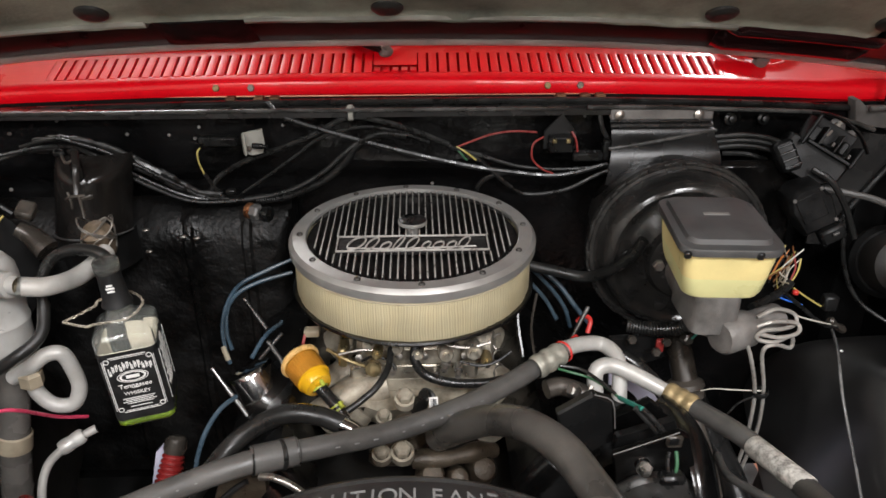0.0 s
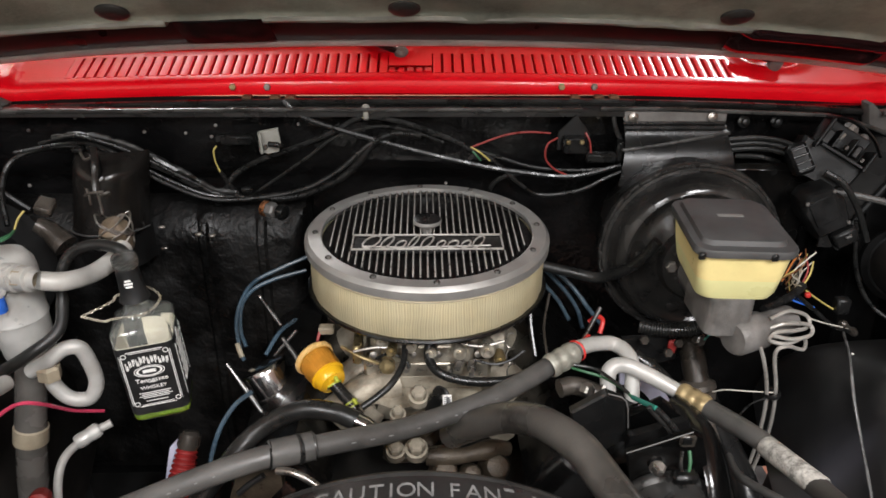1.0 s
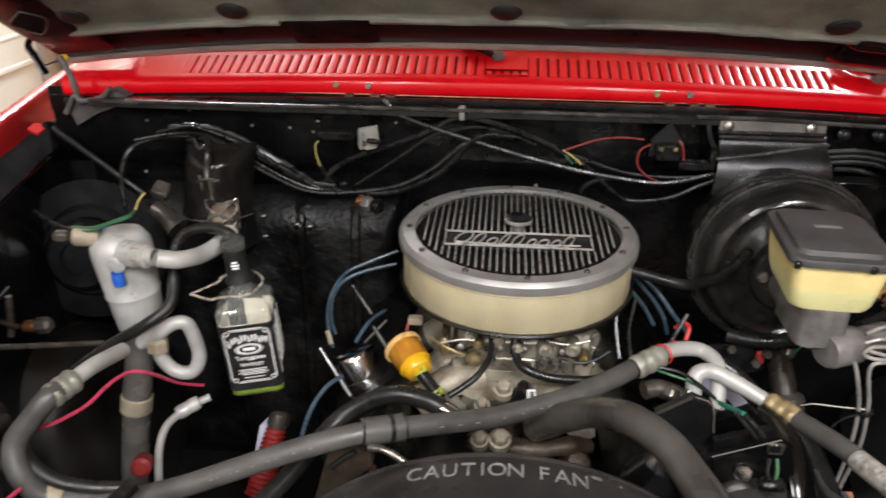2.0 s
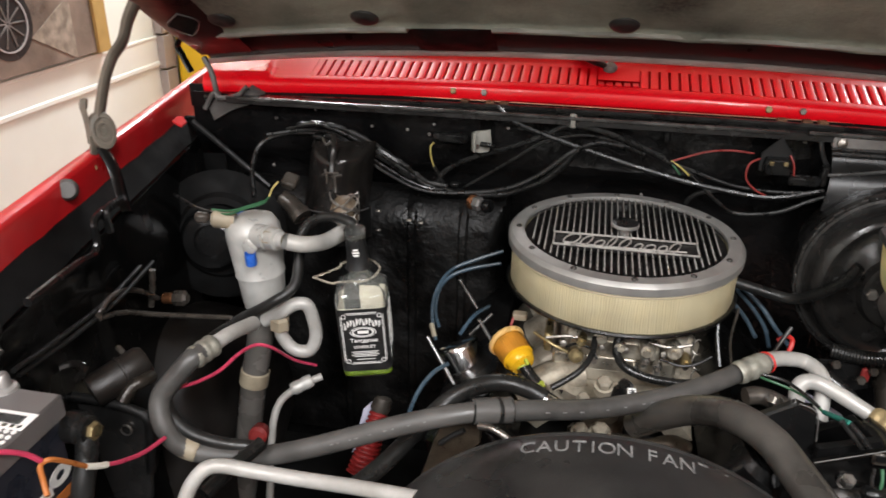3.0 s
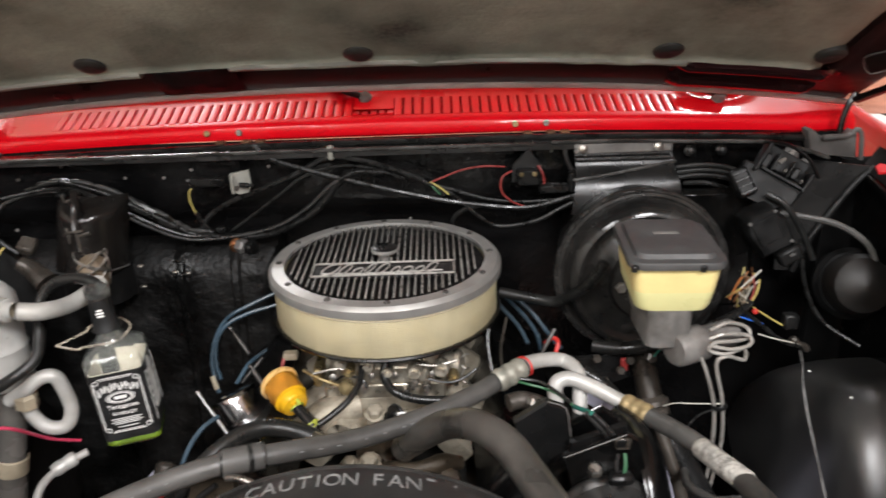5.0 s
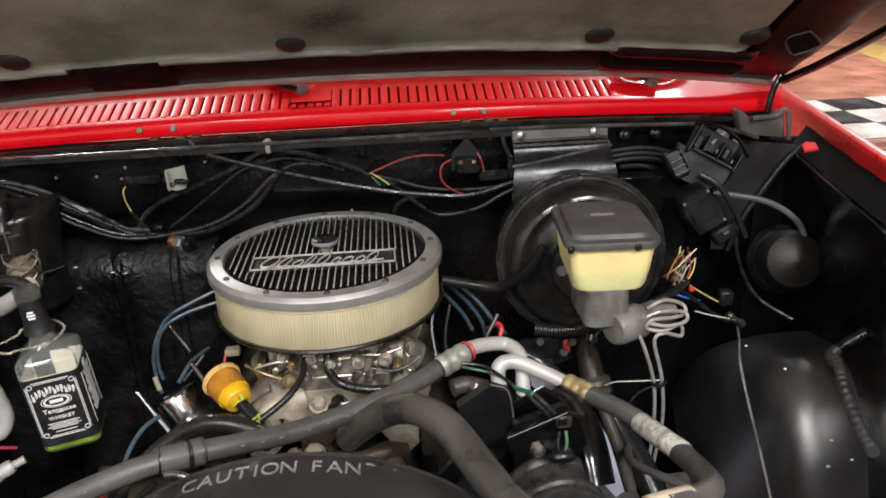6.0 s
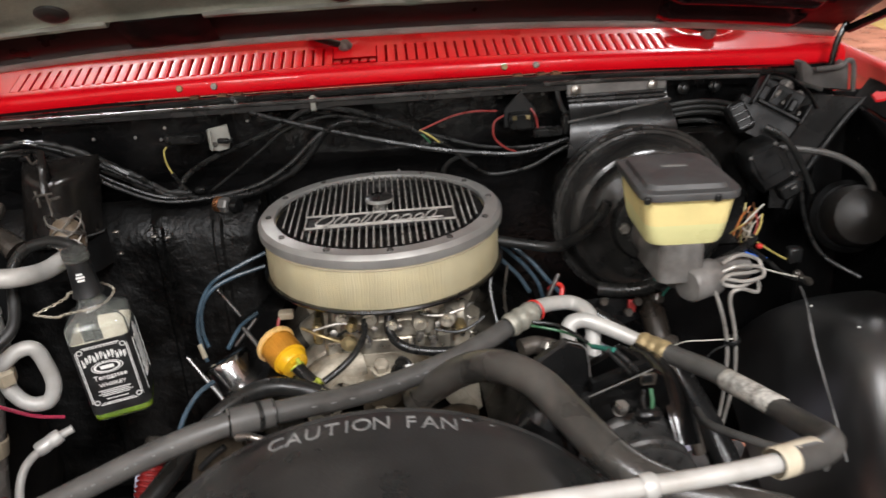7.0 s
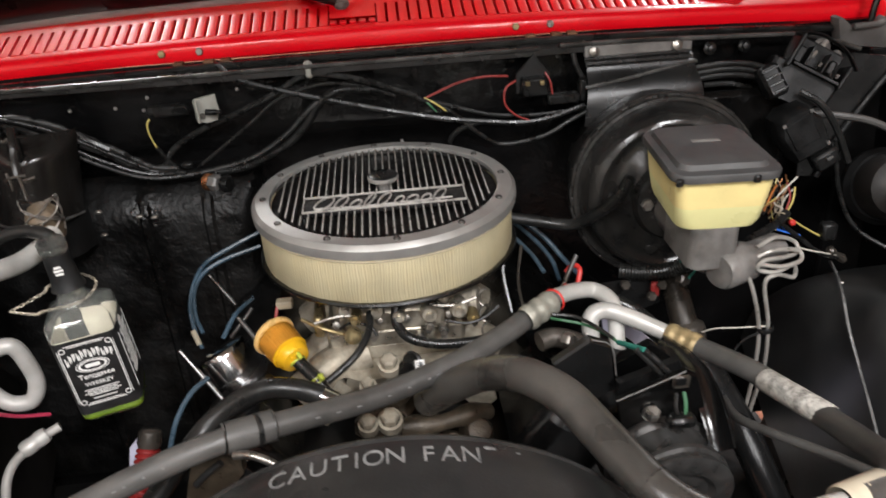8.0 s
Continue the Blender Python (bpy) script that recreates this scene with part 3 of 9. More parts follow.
def cowl_seal():
    e = thing("cowl_seal", "black rubber weatherstrip on the firewall edge", "weatherstrip", (CL, 1.215, 1.21))
    s = Shape()
    s.tube([(-0.80, 1.208, 1.196), (-0.6, 1.209, 1.204), (-0.3, 1.209, 1.211), (CL, 1.209, 1.213), (0.3, 1.209, 1.211), (0.55, 1.209, 1.204), (0.74, 1.208, 1.194)], 0.0085, 8, 8, flat=0.7)
    part("rubber_strip", s, RUBBER_DARK, e)
    f = Shape()
    f.box(CL - 0.13, 1.196, 1.206, 1.16, 0.030, 0.004, 0.001)
    f.box(CL - 0.13, 1.1815, 1.201, 1.16, 0.003, 0.012, 0.001)
    part("flange", f, CORNER_GREY, e)
    part("rolled_edge", Shape().tube([(0.272, 1.178, 1.209), (0.381, 1.178, 1.208), (0.498, 1.178, 1.204), (0.603, 1.178, 1.200), (0.647, 1.178, 1.197), (0.698, 1.175, 1.185), (0.745, 1.170, 1.169)], 0.0036, 8, 6), EDGE_GLEAM, e)
    part("rolled_edge", Shape().tube([(-0.72, 1.180, 1.204), (-0.3, 1.179, 1.2075), (0.1, 1.179, 1.2075), (0.24, 1.180, 1.206)], 0.0034, 8, 6), EDGE_GLEAM, e)
    part("closure", Shape().box(CL, 1.2335, 1.193, 1.62, 0.004, 0.044, 0.001), FLAT_BLACK, e)
    for x in (-0.30, -0.255, -0.23, 0.235, 0.275, 0.30):
        part("clip", Shape().box(x, 1.217, 1.216, 0.016, 0.016, 0.010, 0.002), RUST, e, "rusty spring clip")
    for x, m in ((-0.324, BRASS), (-0.268, STEEL), (0.268, STEEL), (0.214, BRASS)):
        part("bolt", hexnut(Shape(), (x, 1.228, 1.232), (0, -1, 0.1), 0.006, 0.005), m, e)


cowl_seal()


def hood_point(x, s, h=0.0):
    crown = 0.046 * (abs(x - CL) / 0.8) ** 2.4
    return (x, 1.25 - 0.848 * s - 0.53 * h, 1.30 + 0.53 * s - 0.848 * h - crown)


def hood():
    e = thing("hood", "open red hood with dark red inner panel and felt pad", "hood", (CL, 1.25, 1.29))
    xl, xr, length = -0.805, 0.800, 1.15
    skin = Shape().sheet(lambda u, v: hood_point(xl + (xr - xl) * u, 0.02 + (length - 0.02) * v, -0.045), 40, 12, 0.004)
    part("skin", skin, RED, e)
    edge = Shape()
    edge.sheet(lambda u, v: hood_point(xl + (xr - xl) * u, -0.012 + 0.020 * v, 0.001 + 0.005 * math.sin(math.pi * v)), 40, 6, 0.003)
    part("rear_edge", edge, GALVANISED, e, "dull grey folded rear edge")

    def channel(u, v):
        s = -0.004 + (length - 0.006) * v ** 2.2
        h = -0.004 - 0.030 * math.exp(-((s - 0.075) / 0.040) ** 2) if s < 0.13 else -0.011
        return hood_point(xl + (xr - xl) * u, s, h)

    part("inner_panel", Shape().sheet(channel, 40, 60, 0.004), MAROON, e, "dark red painted inner panel")

    def band(side, x, s, lift=0.0):
        """Flat pressed band along the hood's side, sinking into the rear channel."""
        k = min(1.0, max(0.0, (s - 0.03) / 0.13))
        h = (0.004 + 0.016 * math.sin(math.pi * min(1, (x - 0.704) / 0.104 * 1.02)) ** 0.45) * k * k * (3 - 2 * k)
        return hood_point(side * x, s, h - 0.002 + lift)

    for side in (-1, 1):
        rim = Shape().sheet(lambda u, v, side=side: band(side, 0.704 + 0.104 * u, 0.028 + (length - 0.06) * v ** 1.6), 18, 40, 0.003)
        part("side_rib", rim, MAROON, e)
    # Raised dull black sheet filling the notch in the pad edge.
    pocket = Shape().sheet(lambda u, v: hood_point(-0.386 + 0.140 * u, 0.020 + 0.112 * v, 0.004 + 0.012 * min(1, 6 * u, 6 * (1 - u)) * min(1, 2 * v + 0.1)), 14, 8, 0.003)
    part("hinge_pocket", pocket, FLAT_BLACK, e, "dull black raised sheet at the pad notch")
    ridge = [(0.132, 0.012), (0.126, 0.018), (0.112, 0.020), (0.098, 0.012), (0.086, -0.006), (0.066, -0.010), (0.052, 0.002), (0.042, 0.012), (0.030, 0.010), (0.016, 0.000), (0.004, -0.002)]

    def swell(u, v):
        k = v * (len(ridge) - 1)
        i = min(int(k), len(ridge) - 2)
        s, h = (ridge[i][n] * (1 - k + i) + ridge[i + 1][n] * (k - i) for n in (0, 1))
        return hood_point(0.458 + 0.016 * v * (1 - u) + 0.262 * u, s, h * min(1, 14 * (1 - u) + 0.1, 12 * u + 0.25) - 0.002)

    part("hinge_pocket", Shape().sheet(swell, 24, 40, 0.003), MAROON_GLOSS, e, "glossy dark red pressed ridge")

    def pad(u, v):
        x = CL - 0.70 + 1.435 * u
        s = 0.117 + 0.96 * v ** 1.5
        notch = 0.010 if -0.386 < x < -0.248 or 0.478 < x < 0.68 else 0.0
        s = max(s, 0.117 + notch)
        rise = max(0.0, min(1, (s - 0.117 - notch) / 0.006)) ** 0.5
        side = max(0.0, min(1, u * 1.435 / 0.03, (1 - u) * 1.435 / 0.03)) ** 0.5
        h = -0.006 + (0.015 + 0.008 * math.exp(-((s - 0.125) / 0.012) ** 2)) * rise * side
        return hood_point(x, s, h + 0.0025 * noise.noise((x * 7, s * 7, 0)) + 0.0012 * noise.noise((x * 25, s * 25, 3)))

    felt = part("felt_pad", Shape().sheet(pad, 140, 90), PAD, e, "grey-brown felt insulation pad, mottled and worn")
    for xa, xb in ((CL - 0.69, -0.388), (-0.246, 0.474)):
        n = int((xb - xa) / 0.05) + 2
        lip = Shape().tube([hood_point(xa + (xb - xa) * i / (n - 1), 0.124, 0.009) for i in range(n)], 0.0125, 8, 3, flat=0.55)
        part("pad_edge", lip, PAD_EDGE, felt, "pale pressed pad edge")
    for x, s in ((-0.691, 0.183), (-0.448, 0.168), (-0.040, 0.160), (0.436, 0.166), (0.680, 0.183), (-0.45, 0.6), (-0.03, 0.6), (0.42, 0.6)):
        p = Vector(hood_point(x, s, 0.012))
        b = Shape().lathe([(0, 0.004), (0.006, 0.004), (0.012, 0.0045), (0.019, 0.003), (0.023, 0.0), (0.023, -0.010)], aim(p, (0, -0.53, -0.848)), 24)
        part("push_rivet", b, RIVET_GREY, felt)
    for side in (-1, 1):
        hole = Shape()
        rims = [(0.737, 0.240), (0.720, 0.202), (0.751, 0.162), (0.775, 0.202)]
        # Black sheet laid on the band gives the shade inside the hole.
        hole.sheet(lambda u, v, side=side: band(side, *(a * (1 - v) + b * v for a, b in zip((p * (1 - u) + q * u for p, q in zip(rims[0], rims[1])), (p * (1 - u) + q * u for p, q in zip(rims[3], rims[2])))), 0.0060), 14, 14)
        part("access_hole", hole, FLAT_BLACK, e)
        # Rim lightened to grey as a painted glint.
        part("hole_rim", Shape().tube([band(side, *p, 0.0060) for p in (*rims, rims[0])], 0.0014, 6, 4), DARK_BRACKET, e, "rim coloured grey for the light it catches")
    part("catch_lever", Shape().tube([(-0.812, 1.172, 1.315), (-0.822, 1.17, 1.298), (-0.816, 1.17, 1.283), (-0.808, 1.168, 1.268), (-0.799, 1.166, 1.253)], 0.0075, 8, 5, flat=0.5), BLACK_PAINT, e, "black curved catch lever")
    return e


open_hood = hood()


def crest(y):
    """How far the fender's crest lies from the middle of the bay."""
    return 0.825 + 0.2 * (y - 1.0)


def fender(side, label):
    e = thing("fender", label, "fender", (side * 0.85, 0.4, 1.15))
    top = Shape()
    low = 1.146 if side < 0 else 1.168
    prof = [(-0.010, low), (-0.010, low + 0.008), (-0.010, 1.182), (-0.009, 1.194), (-0.006, 1.199), (0.001, 1.2015), (0.012, 1.200), (0.03, 1.188), (0.06, 1.12), (0.08, 0.75)]

    def skin(u, v):
        k = v * (len(prof) - 1)
        i = min(int(k), len(prof) - 2)
        w = k - i
        x = prof[i][0] * (1 - w) + prof[i + 1][0] * w
        z = prof[i][1] * (1 - w) + prof[i + 1][1] * w
        y = -0.45 + 2.15 * u
        return (side * (crest(y) + x), y, z)

    if side > 0:
        top.sheet(lambda u, v: skin(u, v), 24, 32)
    else:
        top.sheet(lambda u, v: skin(1 - u, v), 24, 32)
    part("outer_panel", top, FENDER_RED, e)
    edge = Shape().sheet(lambda u, v: (side * (crest(-0.4 + 1.62 * u) - 0.010 - 0.026 * v), -0.4 + 1.62 * u, low + 0.005 - 0.036 * v + 0.004 * noise.noise((u * 30, v, 3))), 40, 2, 0.002)
    part("inner_flange", edge, FLAT_BLACK, e, "worn black inner flange")
    return e


fender(-1, "red fender with worn inner flange, passenger side")
fender(1, "red fender with worn inner flange, driver side")


def apron(side, label):
    def wall(u, v):
        y = -0.4 + 1.62 * u
        z = 0.42 + (0.692 if side < 0 else 0.714) * v
        x = crest(y) - 0.033 - 0.117 * (1 - v) ** 2 if side < 0 else crest(y) - 0.033 + 0.053 * (1 - v)
        a = 0.0
        for y0, y1 in ((0.02, 0.36), (0.42, 0.72)):
            a = max(a, min(max((y - y0) / 0.02, 0), 1) * min(max((y1 - y) / 0.02, 0), 1))
        b = min(max((z - 0.86) / 0.02, 0), 1) * min(max((1.10 - z) / 0.02, 0), 1)
        return (side * (x + 0.006 * a * b + 0.003 * noise.noise((y * 8, z * 8, 4))), y, z)
    f = wall if side < 0 else (lambda u, v: wall(1 - u, v))
    solid("inner_fender", Shape().sheet(f, 100, 50, -0.008), BLACK_PAINT, label, "inner fender", "structure")


apron(-1, "black painted inner fender with pressed recesses")
apron(1, "black painted inner fender with pressed recesses, driver side")


def wheelhouse(side, label, paint):
    profile = smooth_line([(0, 1.30, 0.62), (0, 1.20, 0.725), (0, 1.12, 0.790), (0, 1.05, 0.832), (0, 0.98, 0.860), (0, 0.925, 0.877), (0, 0.888, 0.880), (0, 0.853, 0.873), (0, 0.824, 0.857), (0, 0.800, 0.834), (0, 0.779, 0.803), (0, 0.760, 0.760), (0, 0.738, 0.69), (0, 0.715, 0.58), (0, 0.71, 0.40)], 4)
    rings = [(0.90, 1.025), (0.80, 1.022), (0.755, 1.018), (0.725, 1.010), (0.702, 0.996), (0.684, 0.975), (0.672, 0.948), (0.664, 0.915), (0.657, 0.87), (0.645, 0.75), (0.636, 0.5), (0.63, 0.25), (0.625, 0.02)]
    s = Shape()
    verts = []
    for x, k in rings:
        for p in profile:
            y, z = 0.86 + (p.y - 0.86) * k, 0.45 + (p.z - 0.45) * k
            verts.append((side * (x + 0.004 * noise.noise((y * 7, z * 7, 2.0 + side))), y, z + 0.003 * noise.noise((x * 9, y * 9, 5))))
    n = len(profile)
    faces = [(i * n + j, i * n + j + 1, (i + 1) * n + j + 1, (i + 1) * n + j) for i in range(len(rings) - 1) for j in range(n - 1)]
    if side > 0:
        faces = [f[::-1] for f in faces]
    s.add(verts, faces)
    return solid("wheelhouse", s, paint, label, "wheelhouse", "structure")


# Colour of the sheets added for lit floor glimpsed through gaps.
PALE_GLIMPSE = mat("pale_lavender_floor_glimpse", (0.55, 0.54, 0.66), 0.5, vary=0.15, scale=20, bump=0.1)


def spring_boot():
    e = thing("shock_boot", "red ribbed rubber shock absorber boot", "boot", (-0.404, 0.888, 0.638))
    a, b = Vector((-0.395, 0.948, 0.718)), Vector((-0.415, 0.888, 0.623))
    n = (b - a).length
    prof = [(0, 0)]
    for i in range(14):
        z = n * i / 14
        r = 0.014 + 0.008 * i / 14
        prof += [(r, z), (r * 1.25, z + n / 42), (r * 1.25, z + n / 22), (r, z + n / 16)]
    part("boot", Shape().lathe(prof, aim(a, b - a), 20), BOOT_RED, e)
    part("mount", Shape().lathe([(0, -0.03), (0.012, -0.029), (0.017, -0.024), (0.018, -0.008), (0.015, 0.0)], aim(a, b - a), 20), BROWN_STEEL, e, "dull steel top mount")
    part("pale_panel", plate([(-0.428, 0.960, 0.711), (-0.402, 0.960, 0.740), (-0.392, 0.960, 0.741), (-0.412, 0.960, 0.692), (-0.440, 0.960, 0.610), (-0.454, 0.960, 0.608)], 0.004, 0.001), PALE_GLIMPSE, e, "added pale lavender sheet for lit floor glimpsed behind the boot")


# Added sheet in place of the bright floor below the pipes.
solid("kick_panel", plate([(0.32, 1.06, 0.795), (0.39, 1.06, 0.755), (0.45, 1.06, 0.69), (0.50, 1.06, 0.62), (0.54, 1.06, 0.54), (0.49, 1.06, 0.50), (0.40, 1.06, 0.62), (0.33, 1.06, 0.70)], 0.006, 0.001), PALE_GLIMPSE, "added pale lavender sheet for lit floor glimpsed low in the bay", "body panel", "structure")
arch = wheelhouse(1, "satin black pressed steel wheelhouse, driver side", ARCH)
wheelhouse(-1, "dusty black pressed steel wheelhouse, passenger side", UNDERSEAL)
for px in ((0.688, 1.017, 0.841), (0.686, 0.886, 0.874), (0.702, 0.770, 0.824), (0.729, 0.757, 0.797), (0.696, 0.758, 0.788), (0.692, 0.746, 0.729)):
    part("paint_chip", Shape().box(px[0], px[1] - 0.004, px[2] + 0.004, 0.005, 0.004, 0.003, 0.001), WHITE_PAINT, arch, "white paint fleck")
TYRE = mat("black_tyre_rubber", (0.02, 0.02, 0.02), 0.7, vary=0.2, scale=30, bump=0.2)


def front_wheel(side):
    e = thing("front_wheel", "black tyre on a steel rim standing on the garage floor", "wheel", (side * 0.79, 0.86, 0.0), group="front wheels")
    m = aim((side * 0.79, 0.86, 0.34), (side, 0, 0))
    tyre = part("tyre", Shape().lathe([(0.20, -0.10), (0.30, -0.11), (0.335, -0.09), (0.34, 0.0), (0.335, 0.09), (0.30, 0.11), (0.20, 0.10)], m, 48), TYRE, e)
    part("rim", Shape().lathe([(0.20, 0.10), (0.19, 0.06), (0.10, 0.04), (0.05, 0.07), (0, 0.07)], m, 40), STEEL, e)
    part("rim", Shape().lathe([(0.20, -0.10), (0.19, -0.06), (0.05, -0.02), (0, -0.02)], m, 40), STEEL, e)


front_wheel(-1)
front_wheel(1)
# Dark sheets added to hide the garage floor and keep the depths black.
solid("bay_floor", Shape().box(0.31, 0.6, 0.34, 0.88, 1.4, 0.01, 0.001), BLACK_MATT, "dark sheet added to close off the bay below the engine", "crossmember", "structure")
solid("bay_floor", Shape().box(-0.56, 0.6, 0.40, 0.62, 1.4, 0.01, 0.001), BLACK_MATT, "dark sheet added to close off the battery side", "crossmember", "structure")
spring_boot()


def radiator_support():
    e = thing("radiator_support", "black radiator core support across the bay", "radiator support", (CL, 0.1, 0.9))
    part("panel", Shape().box(CL, 0.13, 0.75, 1.5, 0.10, 0.5, 0.01), BLACK_PAINT, e)


radiator_support()


def corner_bracket(side, ear, tab):
    base = ear[0]
    e = thing("corner_bracket", "grey bent steel bracket on the firewall corner", "bracket", base)
    part("plate", plate(ear, 0.018, 0.006), DARK_BRACKET, e)
    x, y, z = base
    mid = Vector(ear[len(ear) // 2])
    part("rod", Shape().tube([(side * 0.769, 1.196, 1.196), (side * 0.772, 1.196, 1.228), (side * 0.778, 1.198, 1.250), (side * 0.790, 1.200, 1.274)], 0.0055, 8), DARK_BRACKET if side < 0 else BLACK_PAINT, e)
    part("cup_rim", Shape().tube([Vector(q) + Vector((0, -0.008, 0.002)) for q in ear[:len(ear) // 2 + 1]], 0.0045, 8, 4), DARK_BRACKET, e)
    part("corner_tab", Shape().prism([(-0.011, -0.008), (-0.001, -0.012), (0.009, -0.014), (0.012, 0.003), (0.004, 0.008), (0.001, 0.013), (-0.009, 0.008)], -0.002, 0.002, Matrix.Translation(tab) @ Matrix.Rotation(radians(18), 4, "X") @ Matrix.Rotation(radians(side * -20), 4, "Y"), chamfer=0.001), FENDER_RED, e, "chipped red corner tab")


corner_bracket(-1, [(-0.795, 1.200, 1.176), (-0.774, 1.200, 1.207), (-0.761, 1.200, 1.199), (-0.728, 1.200, 1.205), (-0.706, 1.200, 1.223), (-0.680, 1.200, 1.210), (-0.695, 1.200, 1.193), (-0.743, 1.200, 1.176), (-0.787, 1.200, 1.151)], (-0.808, 1.120, 1.173))
corner_bracket(1, [(0.807, 1.190, 1.158), (0.801, 1.190, 1.203), (0.789, 1.190, 1.211), (0.780, 1.190, 1.202), (0.736, 1.190, 1.199), (0.716, 1.190, 1.216), (0.709, 1.190, 1.214), (0.721, 1.190, 1.170)], (0.782, 1.070, 1.177))

# ---- engine ----


def mesh_paper(cx, cy):
    """Cream paper seen through a fine woven wire mesh wrapped round a vertical axis."""
    m = mat("cream_filter_mesh", (0.475, 0.415, 0.265), 0.75, vary=0.1, scale=22, bump=0.0, dirt=(0.60, 0.48, 0.24), dirt_amount=0.35)
    nt = m.node_tree
    bsdf = nt.nodes["Principled BSDF"]
    coord = nt.nodes.new("ShaderNodeTexCoord")
    shift = nt.nodes.new("ShaderNodeVectorMath")
    shift.operation = "SUBTRACT"
    shift.inputs[1].default_value = (cx, cy, 0)
    nt.links.new(coord.outputs["Object"], shift.inputs[0])
    sep = nt.nodes.new("ShaderNodeSeparateXYZ")
    nt.links.new(shift.outputs[0], sep.inputs[0])

    def op(kind, a, b=None):
        n = nt.nodes.new("ShaderNodeMath")
        n.operation = kind
        for i, v in enumerate((a, b)):
            if isinstance(v, bpy.types.NodeSocket):
                nt.links.new(v, n.inputs[i])
            elif v is not None:
                n.inputs[i].default_value = v
        return n.outputs[0]

    angle = op("ARCTAN2", sep.outputs[1], sep.outputs[0])
    rows = op("MULTIPLY", sep.outputs[2], 2 * math.pi / 0.0054)
    warp = nt.nodes.new("ShaderNodeTexNoise")
    warp.inputs["Scale"].default_value = 18.0
    nt.links.new(coord.outputs["Object"], warp.inputs["Vector"])
    ringed = op("ADD", op("MULTIPLY", angle, 150.0), op("MULTIPLY", warp.outputs["Fac"], 7.0))
    weave = op("MULTIPLY", op("SINE", op("ADD", ringed, rows)), op("SINE", op("SUBTRACT", ringed, rows)))
    pleat = op("SINE", op("ADD", op("MULTIPLY", angle, 190.0), op("MULTIPLY", warp.outputs["Fac"], 9.0)))
    hole = op("MAXIMUM", op("SUBTRACT", weave, 0.25), 0.0)
    level = op("ADD", op("MULTIPLY", hole, -0.85), op("MULTIPLY", pleat, 0.05))
    value = op("ADD", level, 0.96)
    old = bsdf.inputs["Base Color"].links[0].from_socket
    tint = nt.nodes.new("ShaderNodeVectorMath")
    tint.operation = "SCALE"
    nt.links.new(old, tint.inputs[0])
    nt.links.new(value, tint.inputs["Scale"])
    nt.links.new(tint.outputs[0], bsdf.inputs["Base Color"])
    bn = nt.nodes.new("ShaderNodeBump")
    bn.inputs["Strength"].default_value, bn.inputs["Distance"].default_value = 0.5, 0.0006
    nt.links.new(value, bn.inputs["Height"])
    nt.links.new(bn.outputs["Normal"], bsdf.inputs["Normal"])
    return m


STEEL_DARK_HEAD = mat("dark_screw_head", (0.07, 0.065, 0.06), 0.4, 0.5, vary=0.3, scale=80, bump=0.1)


